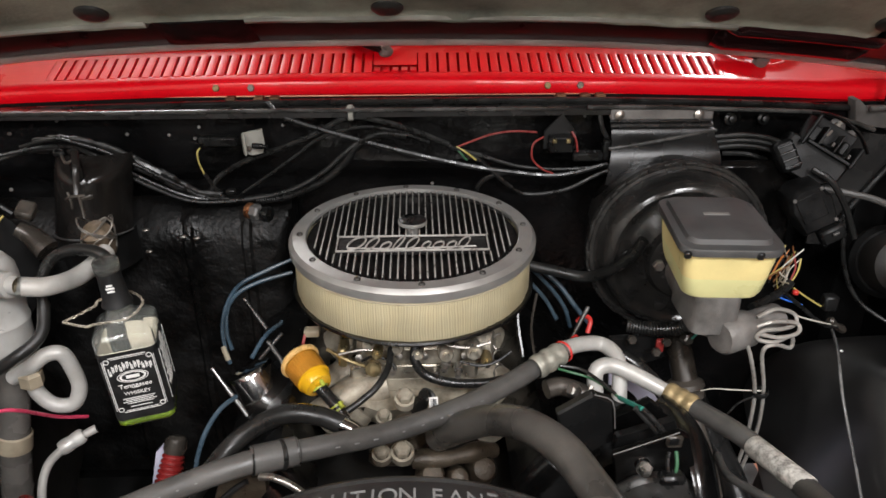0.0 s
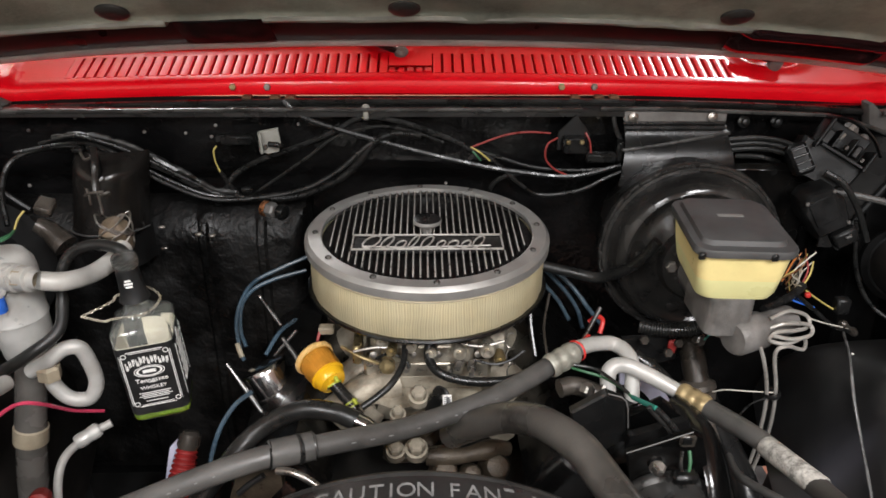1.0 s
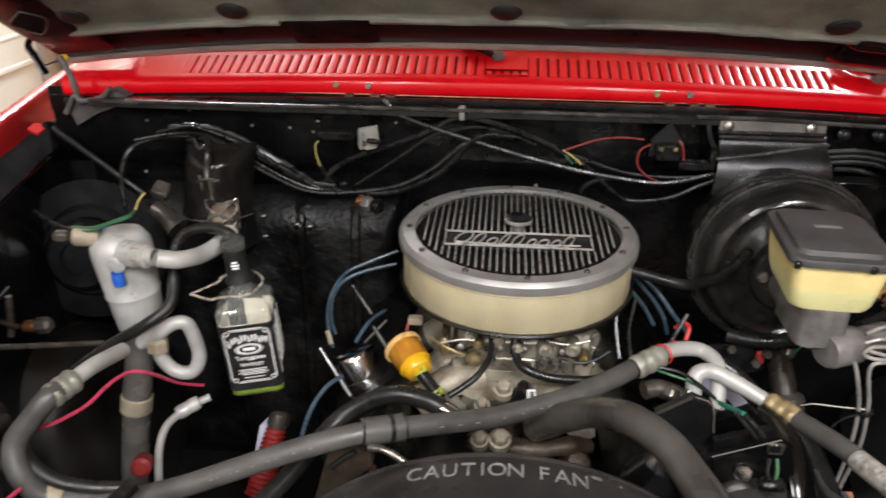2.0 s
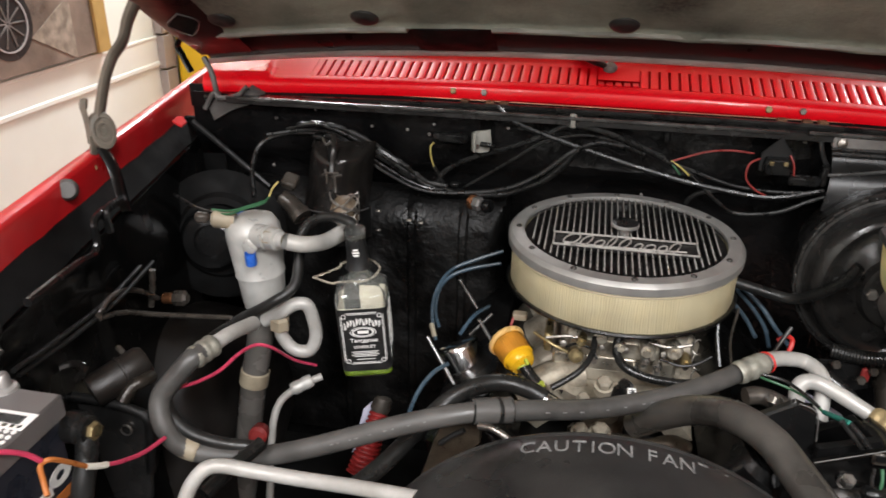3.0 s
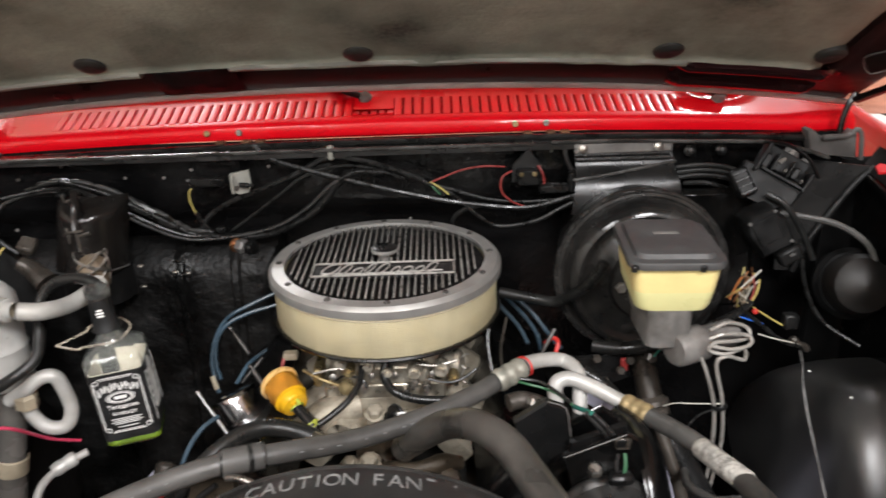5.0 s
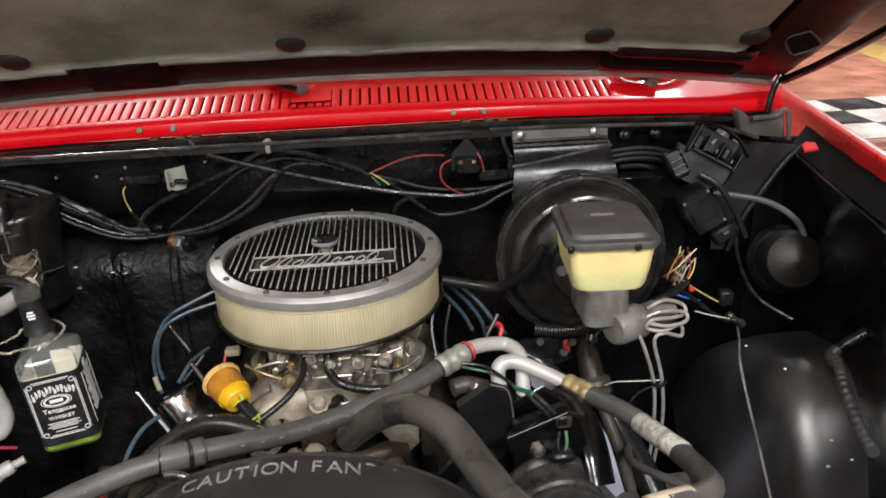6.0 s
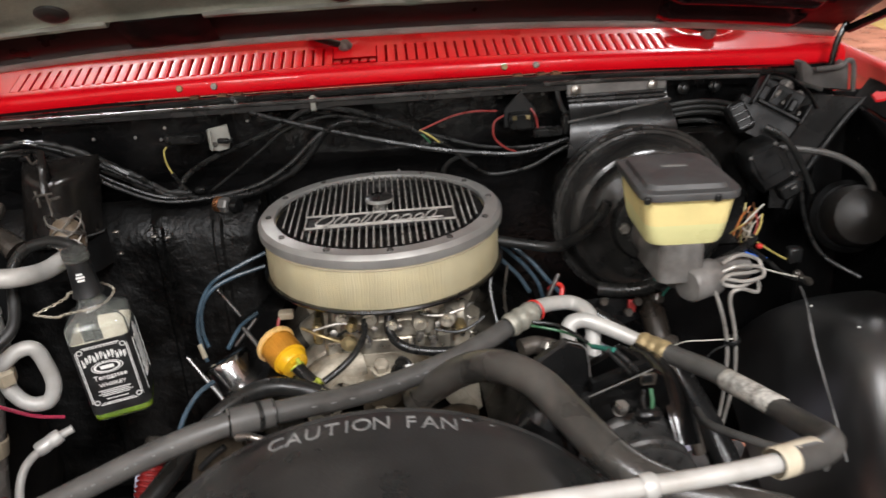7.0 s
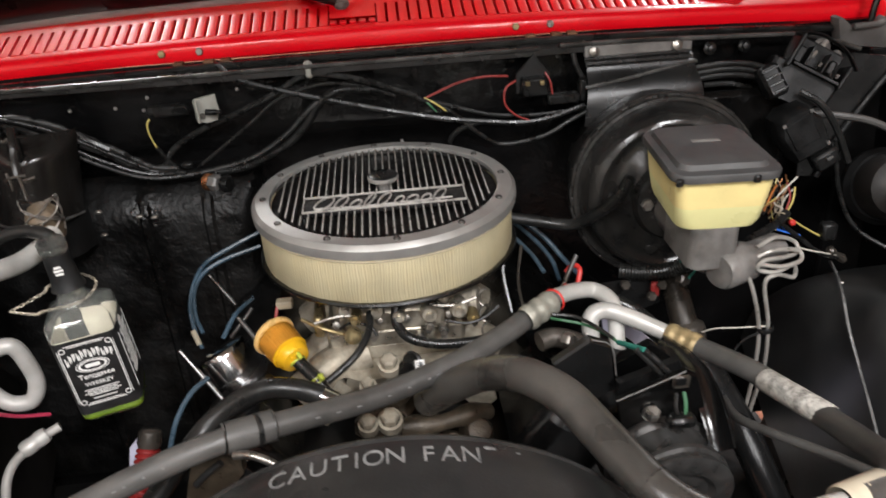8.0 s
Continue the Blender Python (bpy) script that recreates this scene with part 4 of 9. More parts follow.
def air_cleaner():
    cx, cy, zt = -0.009, 0.998, 1.082
    e = thing("air_cleaner", "round chrome and black air cleaner with cream paper element", "air cleaner", (cx, cy, 0.99))
    T = Matrix.Translation((cx, cy, 0))
    ring = Shape().lathe([(0.1525, zt - 0.004), (0.1530, zt + 0.0008), (0.1545, zt + 0.0016), (0.1720, zt + 0.0008), (0.1752, zt - 0.0022), (0.1776, zt - 0.0050), (0.1780, zt - 0.0080), (0.1776, zt - 0.0165), (0.175, zt - 0.0182), (0.165, zt - 0.0182)], T, 96)
    lid = part("lid_ring", ring, ALU_RING, e, "satin aluminium lid ring", sharp=28)
    for p in ring_points(cx, cy, zt + 0.0008, 0.1618, 12, radians(-86)):
        s = Shape().lathe([(0.0045, 0), (0.0045, 0.0018), (0.0035, 0.003), (0.0015, 0.003), (0.0012, 0.0018), (0, 0.0018)], Matrix.Translation(p), 12)
        part("screw", s, STEEL_DARK_HEAD, lid)
    disc = Shape().lathe([(0, zt - 0.009), (0.152, zt - 0.009)], T, 72)
    part("grille_plate", disc, GRILLE_BLACK, e, "black grille plate")
    pitch = 0.0097
    for i in range(-14, 15):
        x = pitch * i
        half = math.sqrt(0.1465 ** 2 - x * x)
        spans = [(-half, half)]
        if -0.107 < x < 0.107:
            spans = [(-half, -0.070), (-0.020, half)]
        fin = Shape()
        for a, b in spans:
            if b - a > 0.006:
                fin.box(cx + x, cy + (a + b) / 2, zt + 0.0008, 0.0021, b - a - 0.002, 0.0022, 0.0008)
        tip = part("fin", fin, FIN_TOP, e)
        rib = Shape()
        for a, b in spans:
            if b - a > 0.006:
                rib.box(cx + x, cy + (a + b) / 2, zt - 0.0045, 0.0032, b - a, 0.0088, 0.0005)
        part("fin_root", rib, GRILLE_BLACK, tip)
    badge = part("badge", Shape().box(cx, cy - 0.045, zt - 0.003, 0.212, 0.046, 0.005, 0.001), GRILLE_BLACK, e, "black name plate with bright border and script strokes")
    rim = Shape()
    for yy in (-0.0675, -0.0225):
        rim.box(cx, cy + yy, zt + 0.002, 0.212, 0.0022, 0.003, 0.0006)
    for xx in (-0.105, 0.105):
        rim.box(cx + xx, cy - 0.045, zt + 0.002, 0.0022, 0.044, 0.003, 0.0006)
    part("border", rim, FIN_TOP, badge)
    # plain slanted strokes along a swash
    for i, (x, h, w) in enumerate(((-0.078, 0.032, 0.020), (-0.056, 0.030, 0.012), (-0.037, 0.018, 0.012), (-0.019, 0.032, 0.008), (0.000, 0.030, 0.012), (0.019, 0.018, 0.010), (0.036, 0.018, 0.013), (0.054, 0.018, 0.011), (0.072, 0.030, 0.012))):
        h, w = h * 1.22, w * 1.15
        y0 = cy - 0.064
        pts = []
        for k in range(9):
            a = 2 * math.pi * k / 8
            yy = h / 2 + h / 2 * math.cos(a)
            pts.append((cx + x + w * 0.45 * math.sin(a) + 0.35 * (yy - h / 2), y0 + yy, zt + 0.0025))
        part("script_stroke", Shape().tube(pts, 0.0013, 6, 3), FIN_TOP, badge)
    script = Shape().tube([(cx - 0.09, cy - 0.057, zt + 0.0015), (cx - 0.03, cy - 0.061, zt + 0.0015), (cx + 0.03, cy - 0.059, zt + 0.0015), (cx + 0.088, cy - 0.056, zt + 0.0015)], 0.0012, 6, 4)
    part("script_stroke", script, FIN_TOP, badge)
    knob = Shape().lathe([(0.008, zt - 0.004), (0.008, zt + 0.010), (0.0195, zt + 0.011), (0.0208, zt + 0.0125), (0.0208, zt + 0.0165), (0.0200, zt + 0.0172)], T, 32)
    k = part("wing_knob", knob, ALU_RING, e, "chrome centre knob with black cap")
    part("cap", Shape().lathe([(0.0200, zt + 0.0172), (0.0185, zt + 0.0184), (0.010, zt + 0.0192), (0, zt + 0.0194)], T, 32), BLACK_PLASTIC, k)
    paper = Shape()
    paper.lathe([(0.1685, 1.000), (0.1708, 1.004), (0.1708, 1.0605), (0.1695, 1.0635)], T, 160, wave=lambda a, r: r + 0.0004 * math.sin(23 * a) + 0.0003 * math.sin(61 * a))
    part("filter_element", paper, mesh_paper(cx, cy), e, "cream pleated paper filter element behind fine mesh", sharp=60)
    mesh = Shape()
    for zz in (1.0590,):
        mesh.lathe([(0.1722, zz), (0.1732, zz + 0.002), (0.1722, zz + 0.004)], T, 96)
    part("end_seal", mesh, PAPER, e)
    pan = Shape().lathe([(0.06, 0.984), (0.150, 0.990), (0.168, 0.996), (0.1760, 0.999), (0.1775, 1.0018), (0.1760, 1.0045), (0.170, 1.0035)], T, 96)
    part("base_pan", pan, BLACK_PAINT, e, "black base pan with rolled rim")


air_cleaner()


def carburettor():
    cx, cy = -0.01, 0.985
    e = thing("carburetor", "tan alloy four-barrel carburetor with linkages", "carburetor", (cx, cy, 0.90))
    body = Shape()
    body.box(cx, cy, 0.955, 0.16, 0.20, 0.045, 0.008)
    body.box(cx, cy, 0.920, 0.18, 0.22, 0.03, 0.005)
    body.box(cx, cy - 0.10, 0.95, 0.13, 0.03, 0.035, 0.006)
    body.lathe([(0.066, 0.93), (0.066, 0.985)], Matrix.Translation((cx, cy, 0)), 32)
    b = part("body", body, CARB, e)
    for x in (-0.075, -0.05, -0.02, 0.015, 0.04, 0.07):
        part("screw", Shape().lathe([(0.005, 0), (0.005, 0.003), (0.002, 0.004), (0, 0.004)], aim((cx + x, cy - 0.116, 0.952), (0, -1, 0.2)), 10), STEEL, b)
    arm = Shape()
    arm.box(cx - 0.098, cy - 0.09, 0.948, 0.012, 0.05, 0.03, 0.003)
    arm.tube([(cx - 0.12, cy - 0.1, 0.955), (cx - 0.09, cy - 0.12, 0.95), (cx - 0.06, cy - 0.118, 0.935)], 0.0025, 8)
    arm.lathe([(0, 0.01), (0.011, 0.01), (0.011, 0), (0, 0)], aim((cx - 0.055, cy - 0.122, 0.94), (0, -1, 0.2)), 14)
    part("throttle_lever", arm, BRASS, e)
    choke = Shape().lathe([(0, 0.03), (0.018, 0.029), (0.022, 0.024), (0.022, 0)], aim((cx + 0.085, cy - 0.075, 0.945), (1, -0.3, 0.1)), 20)
    part("choke_housing", choke, CARB, e)
    for i, (x, y, z, l) in enumerate(((0.045, -0.12, 0.945, 0.02), (0.062, -0.122, 0.94, 0.025), (0.03, -0.121, 0.93, 0.018), (-0.03, -0.121, 0.94, 0.016), (0.1, -0.09, 0.93, 0.02))):
        part("fitting", Shape().lathe([(0.0065, 0), (0.0065, l * 0.5), (0.004, l * 0.55), (0.004, l), (0, l)], aim((cx + x, cy + y, z), (0.1 * i - 0.2, -1, -0.1)), 10), STEEL, e)
    for pts, r, m in (([(-0.111, 0.860, 0.963), (-0.080, 0.858, 0.971), (-0.053, 0.860, 0.968)], 0.0022, STEEL), ([(-0.081, 0.865, 0.948), (-0.064, 0.860, 0.959), (-0.042, 0.855, 0.954), (-0.035, 0.850, 0.943)], 0.0018, WIRE_BLACK), ([(0.035, 0.865, 0.971), (0.065, 0.860, 0.970), (0.095, 0.865, 0.975)], 0.0026, STEEL), ([(0.053, 0.850, 0.955), (0.080, 0.845, 0.951), (0.103, 0.850, 0.954), (0.123, 0.860, 0.963)], 0.002, WIRE_BLACK), ([(0.160, 1.000, 0.991), (0.146, 0.970, 0.952), (0.151, 0.930, 0.904)], 0.0035, BLACK_SATIN), ([(0.178, 1.000, 0.971), (0.166, 0.960, 0.936), (0.169, 0.920, 0.903)], 0.0022, BROWN_STEEL)):
        part("rod", Shape().tube(pts, r, 8, 4), m, e)
    for p, r, m in (((-0.071, 0.862, 0.978), 0.010, CARB), ((-0.034, 0.858, 0.974), 0.012, CARB), ((-0.059, 0.855, 0.966), 0.008, BRASS), ((0.034, 0.855, 0.963), 0.011, CARB), ((0.072, 0.860, 0.963), 0.012, CARB), ((0.090, 0.858, 0.949), 0.008, BRASS), ((-0.005, 0.852, 0.966), 0.009, CARB)):
        part("boss", Shape().lathe([(r, -0.02), (r, 0.0), (r * 0.8, 0.004), (r * 0.45, 0.004), (r * 0.4, 0.009), (0, 0.009)], aim(p, (0, -1, 0.15)), 16), m, b)
    spring = Shape()
    pts = [(cx + 0.118 + 0.006 * math.cos(k * 0.9), cy - 0.075 - 0.0022 * k, 0.958 - 0.0022 * k + 0.006 * math.sin(k * 0.9)) for k in range(36)]
    spring.tube(pts, 0.0012, 5, 2)
    part("return_spring", spring, STEEL, e)


carburettor()


def intake_manifold():
    e = thing("intake_manifold", "tan cast aluminium intake manifold with curved runners", "intake manifold", (-0.01, 0.9, 0.85))
    s = Shape()

    def plenum(u, v):
        x = -0.125 + 0.25 * u
        y = 0.842 + 0.233 * v
        w = 2 * u - 1
        z = 0.905 - 0.055 * abs(w) ** 2.2 - 0.05 * max(0, 0.5 - v) ** 1.2
        arch = math.exp(-((abs(w) - 0.62 + 0.15 * v) / 0.17) ** 2)
        z += 0.022 * arch * min(1, (1 - v) * 2)
        return (x - 0.01, y, z + 0.002 * noise.noise((x * 30, y * 30, 1)))
    s.sheet(plenum, 44, 30, 0.03)
    part("casting", s, CAST, e)
    part("carburetor_pad", Shape().box(-0.01, 0.975, 0.90, 0.16, 0.20, 0.03, 0.006), CAST, e)
    for side in (-1, 1):
        for y0, y1 in ((0.885, 0.865), (0.94, 0.93), (1.03, 1.05), (1.08, 1.14))[1 if side > 0 else 0:]:
            line = [(-0.01 + side * 0.04, y0, 0.893), (-0.01 + side * 0.085, (y0 + y1) / 2, 0.885), (-0.01 + side * 0.13, y1, 0.85), (-0.01 + side * 0.165, y1, 0.80)]
            r = Shape().tube(line[:3] if y0 < 0.9 else line, 0.024, 14, 6, radius=lambda u: 1 + 0.25 * u)
            part("runner", r, CAST, e)
    front = Shape().lathe([(0.03, 0), (0.03, 0.018), (0.024, 0.024), (0.022, 0.03), (0, 0.03)], aim((-0.02, 0.80, 0.862), (0, -0.2, 1)), 24)
    part("coolant_crossover", front, GREASY_CAST, e)
    part("bypass_neck", Shape().tube([(-0.012, 0.745, 0.880), (0.028, 0.742, 0.882), (0.066, 0.750, 0.884), (0.094, 0.765, 0.874)], 0.012, 14, 5, radius=lambda u: 1 + 0.18 * math.sin(11 * u)), GREASY_CAST, e, "greasy brown cast neck")
    for q, r in (((0.012, 0.728, 0.868), 0.016), ((0.046, 0.728, 0.864), 0.013), ((0.078, 0.735, 0.870), 0.017)):
        part("neck_boss", Shape().lathe([(r * 1.25, -0.03), (r, 0.0), (r * 0.8, 0.006), (r * 0.45, 0.008), (0, 0.008)], aim(q, (0.1, -0.7, 0.7)), 18), GREASY_CAST, e)
    part("boss_pad", Shape().box(-0.038, 0.752, 0.882, 0.060, 0.034, 0.022, 0.008), GREASY_CAST, e)
    for p, r in (((-0.022, 0.815, 0.923), 0.0105), ((-0.050, 0.800, 0.904), 0.008), ((-0.051, 0.735, 0.899), 0.009), ((-0.025, 0.735, 0.902), 0.011)):
        n = hexnut(Shape(), p, (0, -0.4, 1), r, 0.013)
        n.lathe([(r * 1.35, -0.012), (r * 1.35, 0.001), (r, 0.001)], aim(p, (0, -0.4, 1)), 16)
        part("bolt", n, CAST, e, "tan stained hex bolt")
    st = thing("barcode_tag", "small white printed tag on the sensor lead", "tag", (0.016, 0.800, 0.921))
    tg = aim((0.016, 0.800, 0.921), (0.1, -1, 0.6))
    part("tag", Shape().box(0, 0, 0, 0.012, 0.022, 0.001, 0.0003, tg), WHITE_PAINT, st)
    bars = Shape()
    for i in range(7):
        bars.box(0, -0.008 + 0.0026 * i, 0.0009, 0.009, 0.0011, 0.0006, 0.0001, tg)
    part("printed_bar", bars, LABEL_BLACK, st)
    sn = thing("temperature_sensor", "black sensor with plug on the intake", "sensor", (-0.001, 0.810, 0.919))
    part("body", Shape().lathe([(0.010, -0.02), (0.010, 0.006), (0.007, 0.01), (0.007, 0.022), (0, 0.022)], aim((-0.001, 0.810, 0.917), (0.2, -0.4, 1)), 16), BLACK_PLASTIC, sn)
    part("lead", Shape().tube([(-0.001, 0.810, 0.931), (0.005, 0.815, 0.934), (0.014, 0.810, 0.930), (0.019, 0.800, 0.918), (0.032, 0.790, 0.907)], 0.004, 8), WIRE_BLACK, sn)
    el = thing("hose_fitting", "chrome elbow hose fitting", "fitting", (-0.105, 0.790, 0.908))
    part("elbow", Shape().tube([(-0.119, 0.764, 0.931), (-0.100, 0.759, 0.926), (-0.085, 0.752, 0.922), (-0.077, 0.745, 0.914)], 0.0118, 14, 6), CHROME, el)


intake_manifold()


def valve_cover(side, label):
    x = -0.01 + side * 0.20
    e = thing("valve_cover", label, "valve cover", (x, 0.95, 0.84))
    m = Matrix.Translation((x, 0.955, 0.85)) @ Matrix.Rotation(side * 0.6, 4, "Y")
    s = Shape().prism([(p[0], p[1]) for p in rounded(0.11, 0.48, 0.03)], -0.05, 0.025, m, chamfer=0.012)
    part("cover", s, BLACK_PAINT, e)
    for y in (-0.2, -0.07, 0.07, 0.2):
        part("bolt", hexnut(Shape(), m @ Vector((side * 0.045, y, -0.01)), (side * 0.6, 0, 1), 0.006, 0.008), STEEL, e)
    return e


valve_cover(-1, "black valve cover with chrome wing bolts, passenger bank")
valve_cover(1, "black valve cover, driver bank")


def engine_block():
    e = thing("engine_block", "dark greasy engine block and front cover", "engine block", (0, 0.85, 0.5))
    s = Shape().box(-0.01, 0.95, 0.62, 0.40, 0.55, 0.36, 0.03)
    s.box(-0.01, 0.68, 0.66, 0.26, 0.05, 0.26, 0.02)
    part("block", s, BLACK_MATT, e)
    wp = Shape()
    wp.lathe([(0.05, 0), (0.055, 0.02), (0.05, 0.05), (0.03, 0.06), (0.018, 0.10), (0, 0.10)], aim((-0.01, 0.68, 0.78), (0, -1, 0)), 28)
    wp.tube([(-0.075, 0.72, 0.79), (-0.05, 0.69, 0.825), (-0.01, 0.68, 0.82), (0.04, 0.69, 0.818), (0.075, 0.715, 0.79)], 0.022, 12)
    part("water_pump", wp, GREASY_CAST, e, "tan cast water pump")
    part("mounting_bracket", plate([(-0.218, 0.640, 0.967), (-0.173, 0.640, 0.967), (-0.173, 0.640, 0.934), (-0.187, 0.640, 0.917), (-0.223, 0.640, 0.886), (-0.245, 0.640, 0.856), (-0.256, 0.640, 0.826), (-0.264, 0.640, 0.795), (-0.259, 0.640, 0.835), (-0.244, 0.640, 0.883), (-0.232, 0.640, 0.927)], 0.012, 0.003), GREASY_CAST, e, "tan painted accessory bracket")
    # Black bar on the plate's face, as the slot's shade.
    part("bracket_slot", Shape().tube([(-0.193, 0.636, 0.953), (-0.210, 0.636, 0.940), (-0.223, 0.636, 0.927)], 0.0035, 8, 4), BLACK_MATT, e, "black bar for the shaded slot in the bracket")
    part("dipstick_tube", Shape().tube([(-0.172, 0.615, 0.979), (-0.157, 0.610, 0.982), (-0.141, 0.605, 0.978), (-0.125, 0.600, 0.968)], 0.0042, 10, 5), STEEL, e, "bright steel tube")


engine_block()


def shroud_point(a, k):
    """Angle a from straight up, k from the rear rim (0) to the front (1)."""
    r = 0.266
    c = (-0.021, 0.515, 0.802)
    rim = Vector((c[0] + r * math.sin(a), c[1], c[2] + r * math.cos(a)))
    half_w, top = 0.34, 0.24
    q = 1 / max(abs(math.sin(a)) / half_w, abs(math.cos(a)) / top)
    q = q * 0.5 + 0.5 * r
    front = Vector((c[0] + q * math.sin(a), 0.20, c[2] + min(q * math.cos(a), 0.248)))
    p = rim.lerp(front, k)
    p.z -= 0.006 * max(0, 1 - k / 0.02)
    return p


def fan_shroud():
    e = thing("fan_shroud", "black moulded fan shroud with raised caution lettering", "fan shroud", (-0.012, 0.4, 0.8))
    s = Shape().sheet(lambda u, v: shroud_point(radians(100) * (2 * u - 1), v), 60, 16, 0.004)
    part("hood_of_shroud", s, SHROUD, e)
    lip = Shape().tube([shroud_point(radians(100) * (2 * i / 30 - 1), 0.0) for i in range(31)], 0.006, 8, 3)
    part("rim", lip, SHROUD, e)
    text = "CAUTION FAN"
    widths = {"I": 0.55, " ": 0.5}
    total = sum(widths.get(ch, 1.0) for ch in text)
    pos, step = 0.0, 0.0168
    for ch in text:
        w = widths.get(ch, 1.0)
        off = (pos + w / 2 - total / 2) * step - 0.0100
        pos += w
        if ch == " ":
            continue
        a = off / 0.266
        near = 0.077
        p, q = shroud_point(a, near), shroud_point(a, near - 0.028)
        up = (q - p).normalized()
        right = Vector((math.cos(a), 0, -math.sin(a)))
        right = (right - up * right.dot(up)).normalized()
        out = right.cross(up)
        m = Matrix((right, up, out)).transposed().to_4x4()
        m.translation = p + out * 0.0015
        verts, faces = lettering(ch, 0.0228, 0.0028)
        part("letter", Shape().add(verts, faces, m), WORN_LETTER, e, "raised worn white letter")
    for off, k, w in ((0.083, 0.040, 0.010), (0.098, 0.062, 0.016), (0.107, 0.052, 0.004)):
        a = off / 0.266
        p = shroud_point(a, k) + Vector((math.sin(a), 0, math.cos(a))) * 0.0012
        part("worn_mark", Shape().box(0, 0, 0, w, 0.004 if w > 0.005 else 0.009, 0.003, 0.0006, Matrix.Translation(p) @ Matrix.Rotation(a, 4, "Y")), WORN_LETTER, e)


WORN_LETTER = mat("worn_grey_lettering", (0.19, 0.19, 0.185), 0.5, vary=0.3, scale=60, bump=0.1, dirt=(0.05, 0.05, 0.05), dirt_amount=0.8)
fan_shroud()

# ---- hoses and pipes ----


def hose(name, label, pts, r, material, category="hose", crimps=(), seg=14, steps=8):
    e = thing(name, label, category, pts[0])
    part("sleeve", Shape().tube(pts, r, seg, steps), material, e)
    return e


def band_on(parent, name, a, b, r, material, label="", ribs=0):
    """A collar round a hose from a to b."""
    a, b = Vector(a), Vector(b)
    n = (b - a).length
    prof = [(r * 0.9, 0), (r, 0.002)]
    for i in range(ribs):
        u0, u1 = (i + 0.15) / ribs, (i + 0.85) / ribs
        prof += [(r, n * u0), (r * 1.07, n * (u0 + 0.06)), (r * 1.07, n * (u1 - 0.06)), (r, n * u1)]
    prof += [(r, n - 0.002), (r * 0.9, n)]
    return part(name, Shape().lathe(prof, aim(a, b - a), 20), material, parent, label)


CRIMP = mat("stained_aluminium_crimp", (0.33, 0.32, 0.27), 0.45, 0.4, vary=0.25, scale=60, bump=0.35, dirt=(0.16, 0.15, 0.12), dirt_amount=0.6)
GOLD_DULL = mat("dull_gold_crimp", (0.38, 0.29, 0.15), 0.45, 0.5, vary=0.3, scale=60, bump=0.25, dirt=(0.2, 0.15, 0.09), dirt_amount=0.6)
main = hose("suction_hose", "thick grey-black rubber air conditioning hose with crimped ends", [(-0.527, 0.632, 1.025), (-0.536, 0.614, 1.022), (-0.552, 0.600, 1.003), (-0.569, 0.585, 0.977), (-0.560, 0.570, 0.948), (-0.539, 0.570, 0.920), (-0.503, 0.580, 0.906), (-0.444, 0.585, 0.910), (-0.385, 0.590, 0.927), (-0.329, 0.600, 0.946), (-0.260, 0.610, 0.971), (-0.187, 0.630, 0.985), (-0.114, 0.660, 0.978), (-0.032, 0.700, 0.965), (0.055, 0.745, 0.965), (0.115, 0.785, 0.968), (0.153, 0.810, 0.975)], 0.0130, RUBBER)
band_on(main, "crimp_sleeve", (0.146, 0.800, 0.977), (0.185, 0.826, 0.983), 0.0150, CRIMP, "dull aluminium crimp sleeve", 3)
band_on(main, "joint_collar", (-0.184, 0.632, 0.9855), (-0.136, 0.652, 0.981), 0.0162, RUBBER, "rubber joint collar")
band_on(main, "collar_edge", (-0.184, 0.632, 0.9855), (-0.181, 0.633, 0.985), 0.0167, RUBBER_DARK)
band_on(main, "hose_clamp", (-0.156, 0.643, 0.983), (-0.150, 0.646, 0.982), 0.0171, RUBBER_DARK, "black clamp band")
band_on(main, "clamp_edge", (-0.139, 0.651, 0.981), (-0.136, 0.652, 0.981), 0.0168, RUBBER_DARK)
band_on(main, "red_ring", (0.186, 0.827, 0.983), (0.189, 0.830, 0.983), 0.0152, RED_PLASTIC, "red plastic ring")
band_on(main, "crimp_sleeve", (-0.521, 0.648, 1.026), (-0.536, 0.615, 1.021), 0.0143, CRIMP, "stained crimp sleeve", 3)
band_on(main, "paper_tag", (-0.540, 0.572, 0.919), (-0.521, 0.574, 0.912), 0.0143, TAN_TAPE, "tan paper tag")
part("pipe_end", Shape().tube([(0.190, 0.832, 0.985), (0.217, 0.852, 0.978), (0.245, 0.862, 0.971), (0.260, 0.845, 0.968), (0.264, 0.825, 0.959), (0.263, 0.810, 0.933), (0.260, 0.790, 0.902)], 0.0105, 12, 6), ALU_PIPE, main, "white aluminium pipe bend")
part("pipe_end", Shape().tube([(-0.524, 0.638, 1.026), (-0.515, 0.680, 1.023), (-0.511, 0.740, 1.005)], 0.0100, 12, 6), ALU_PIPE, main, "aluminium pipe end")

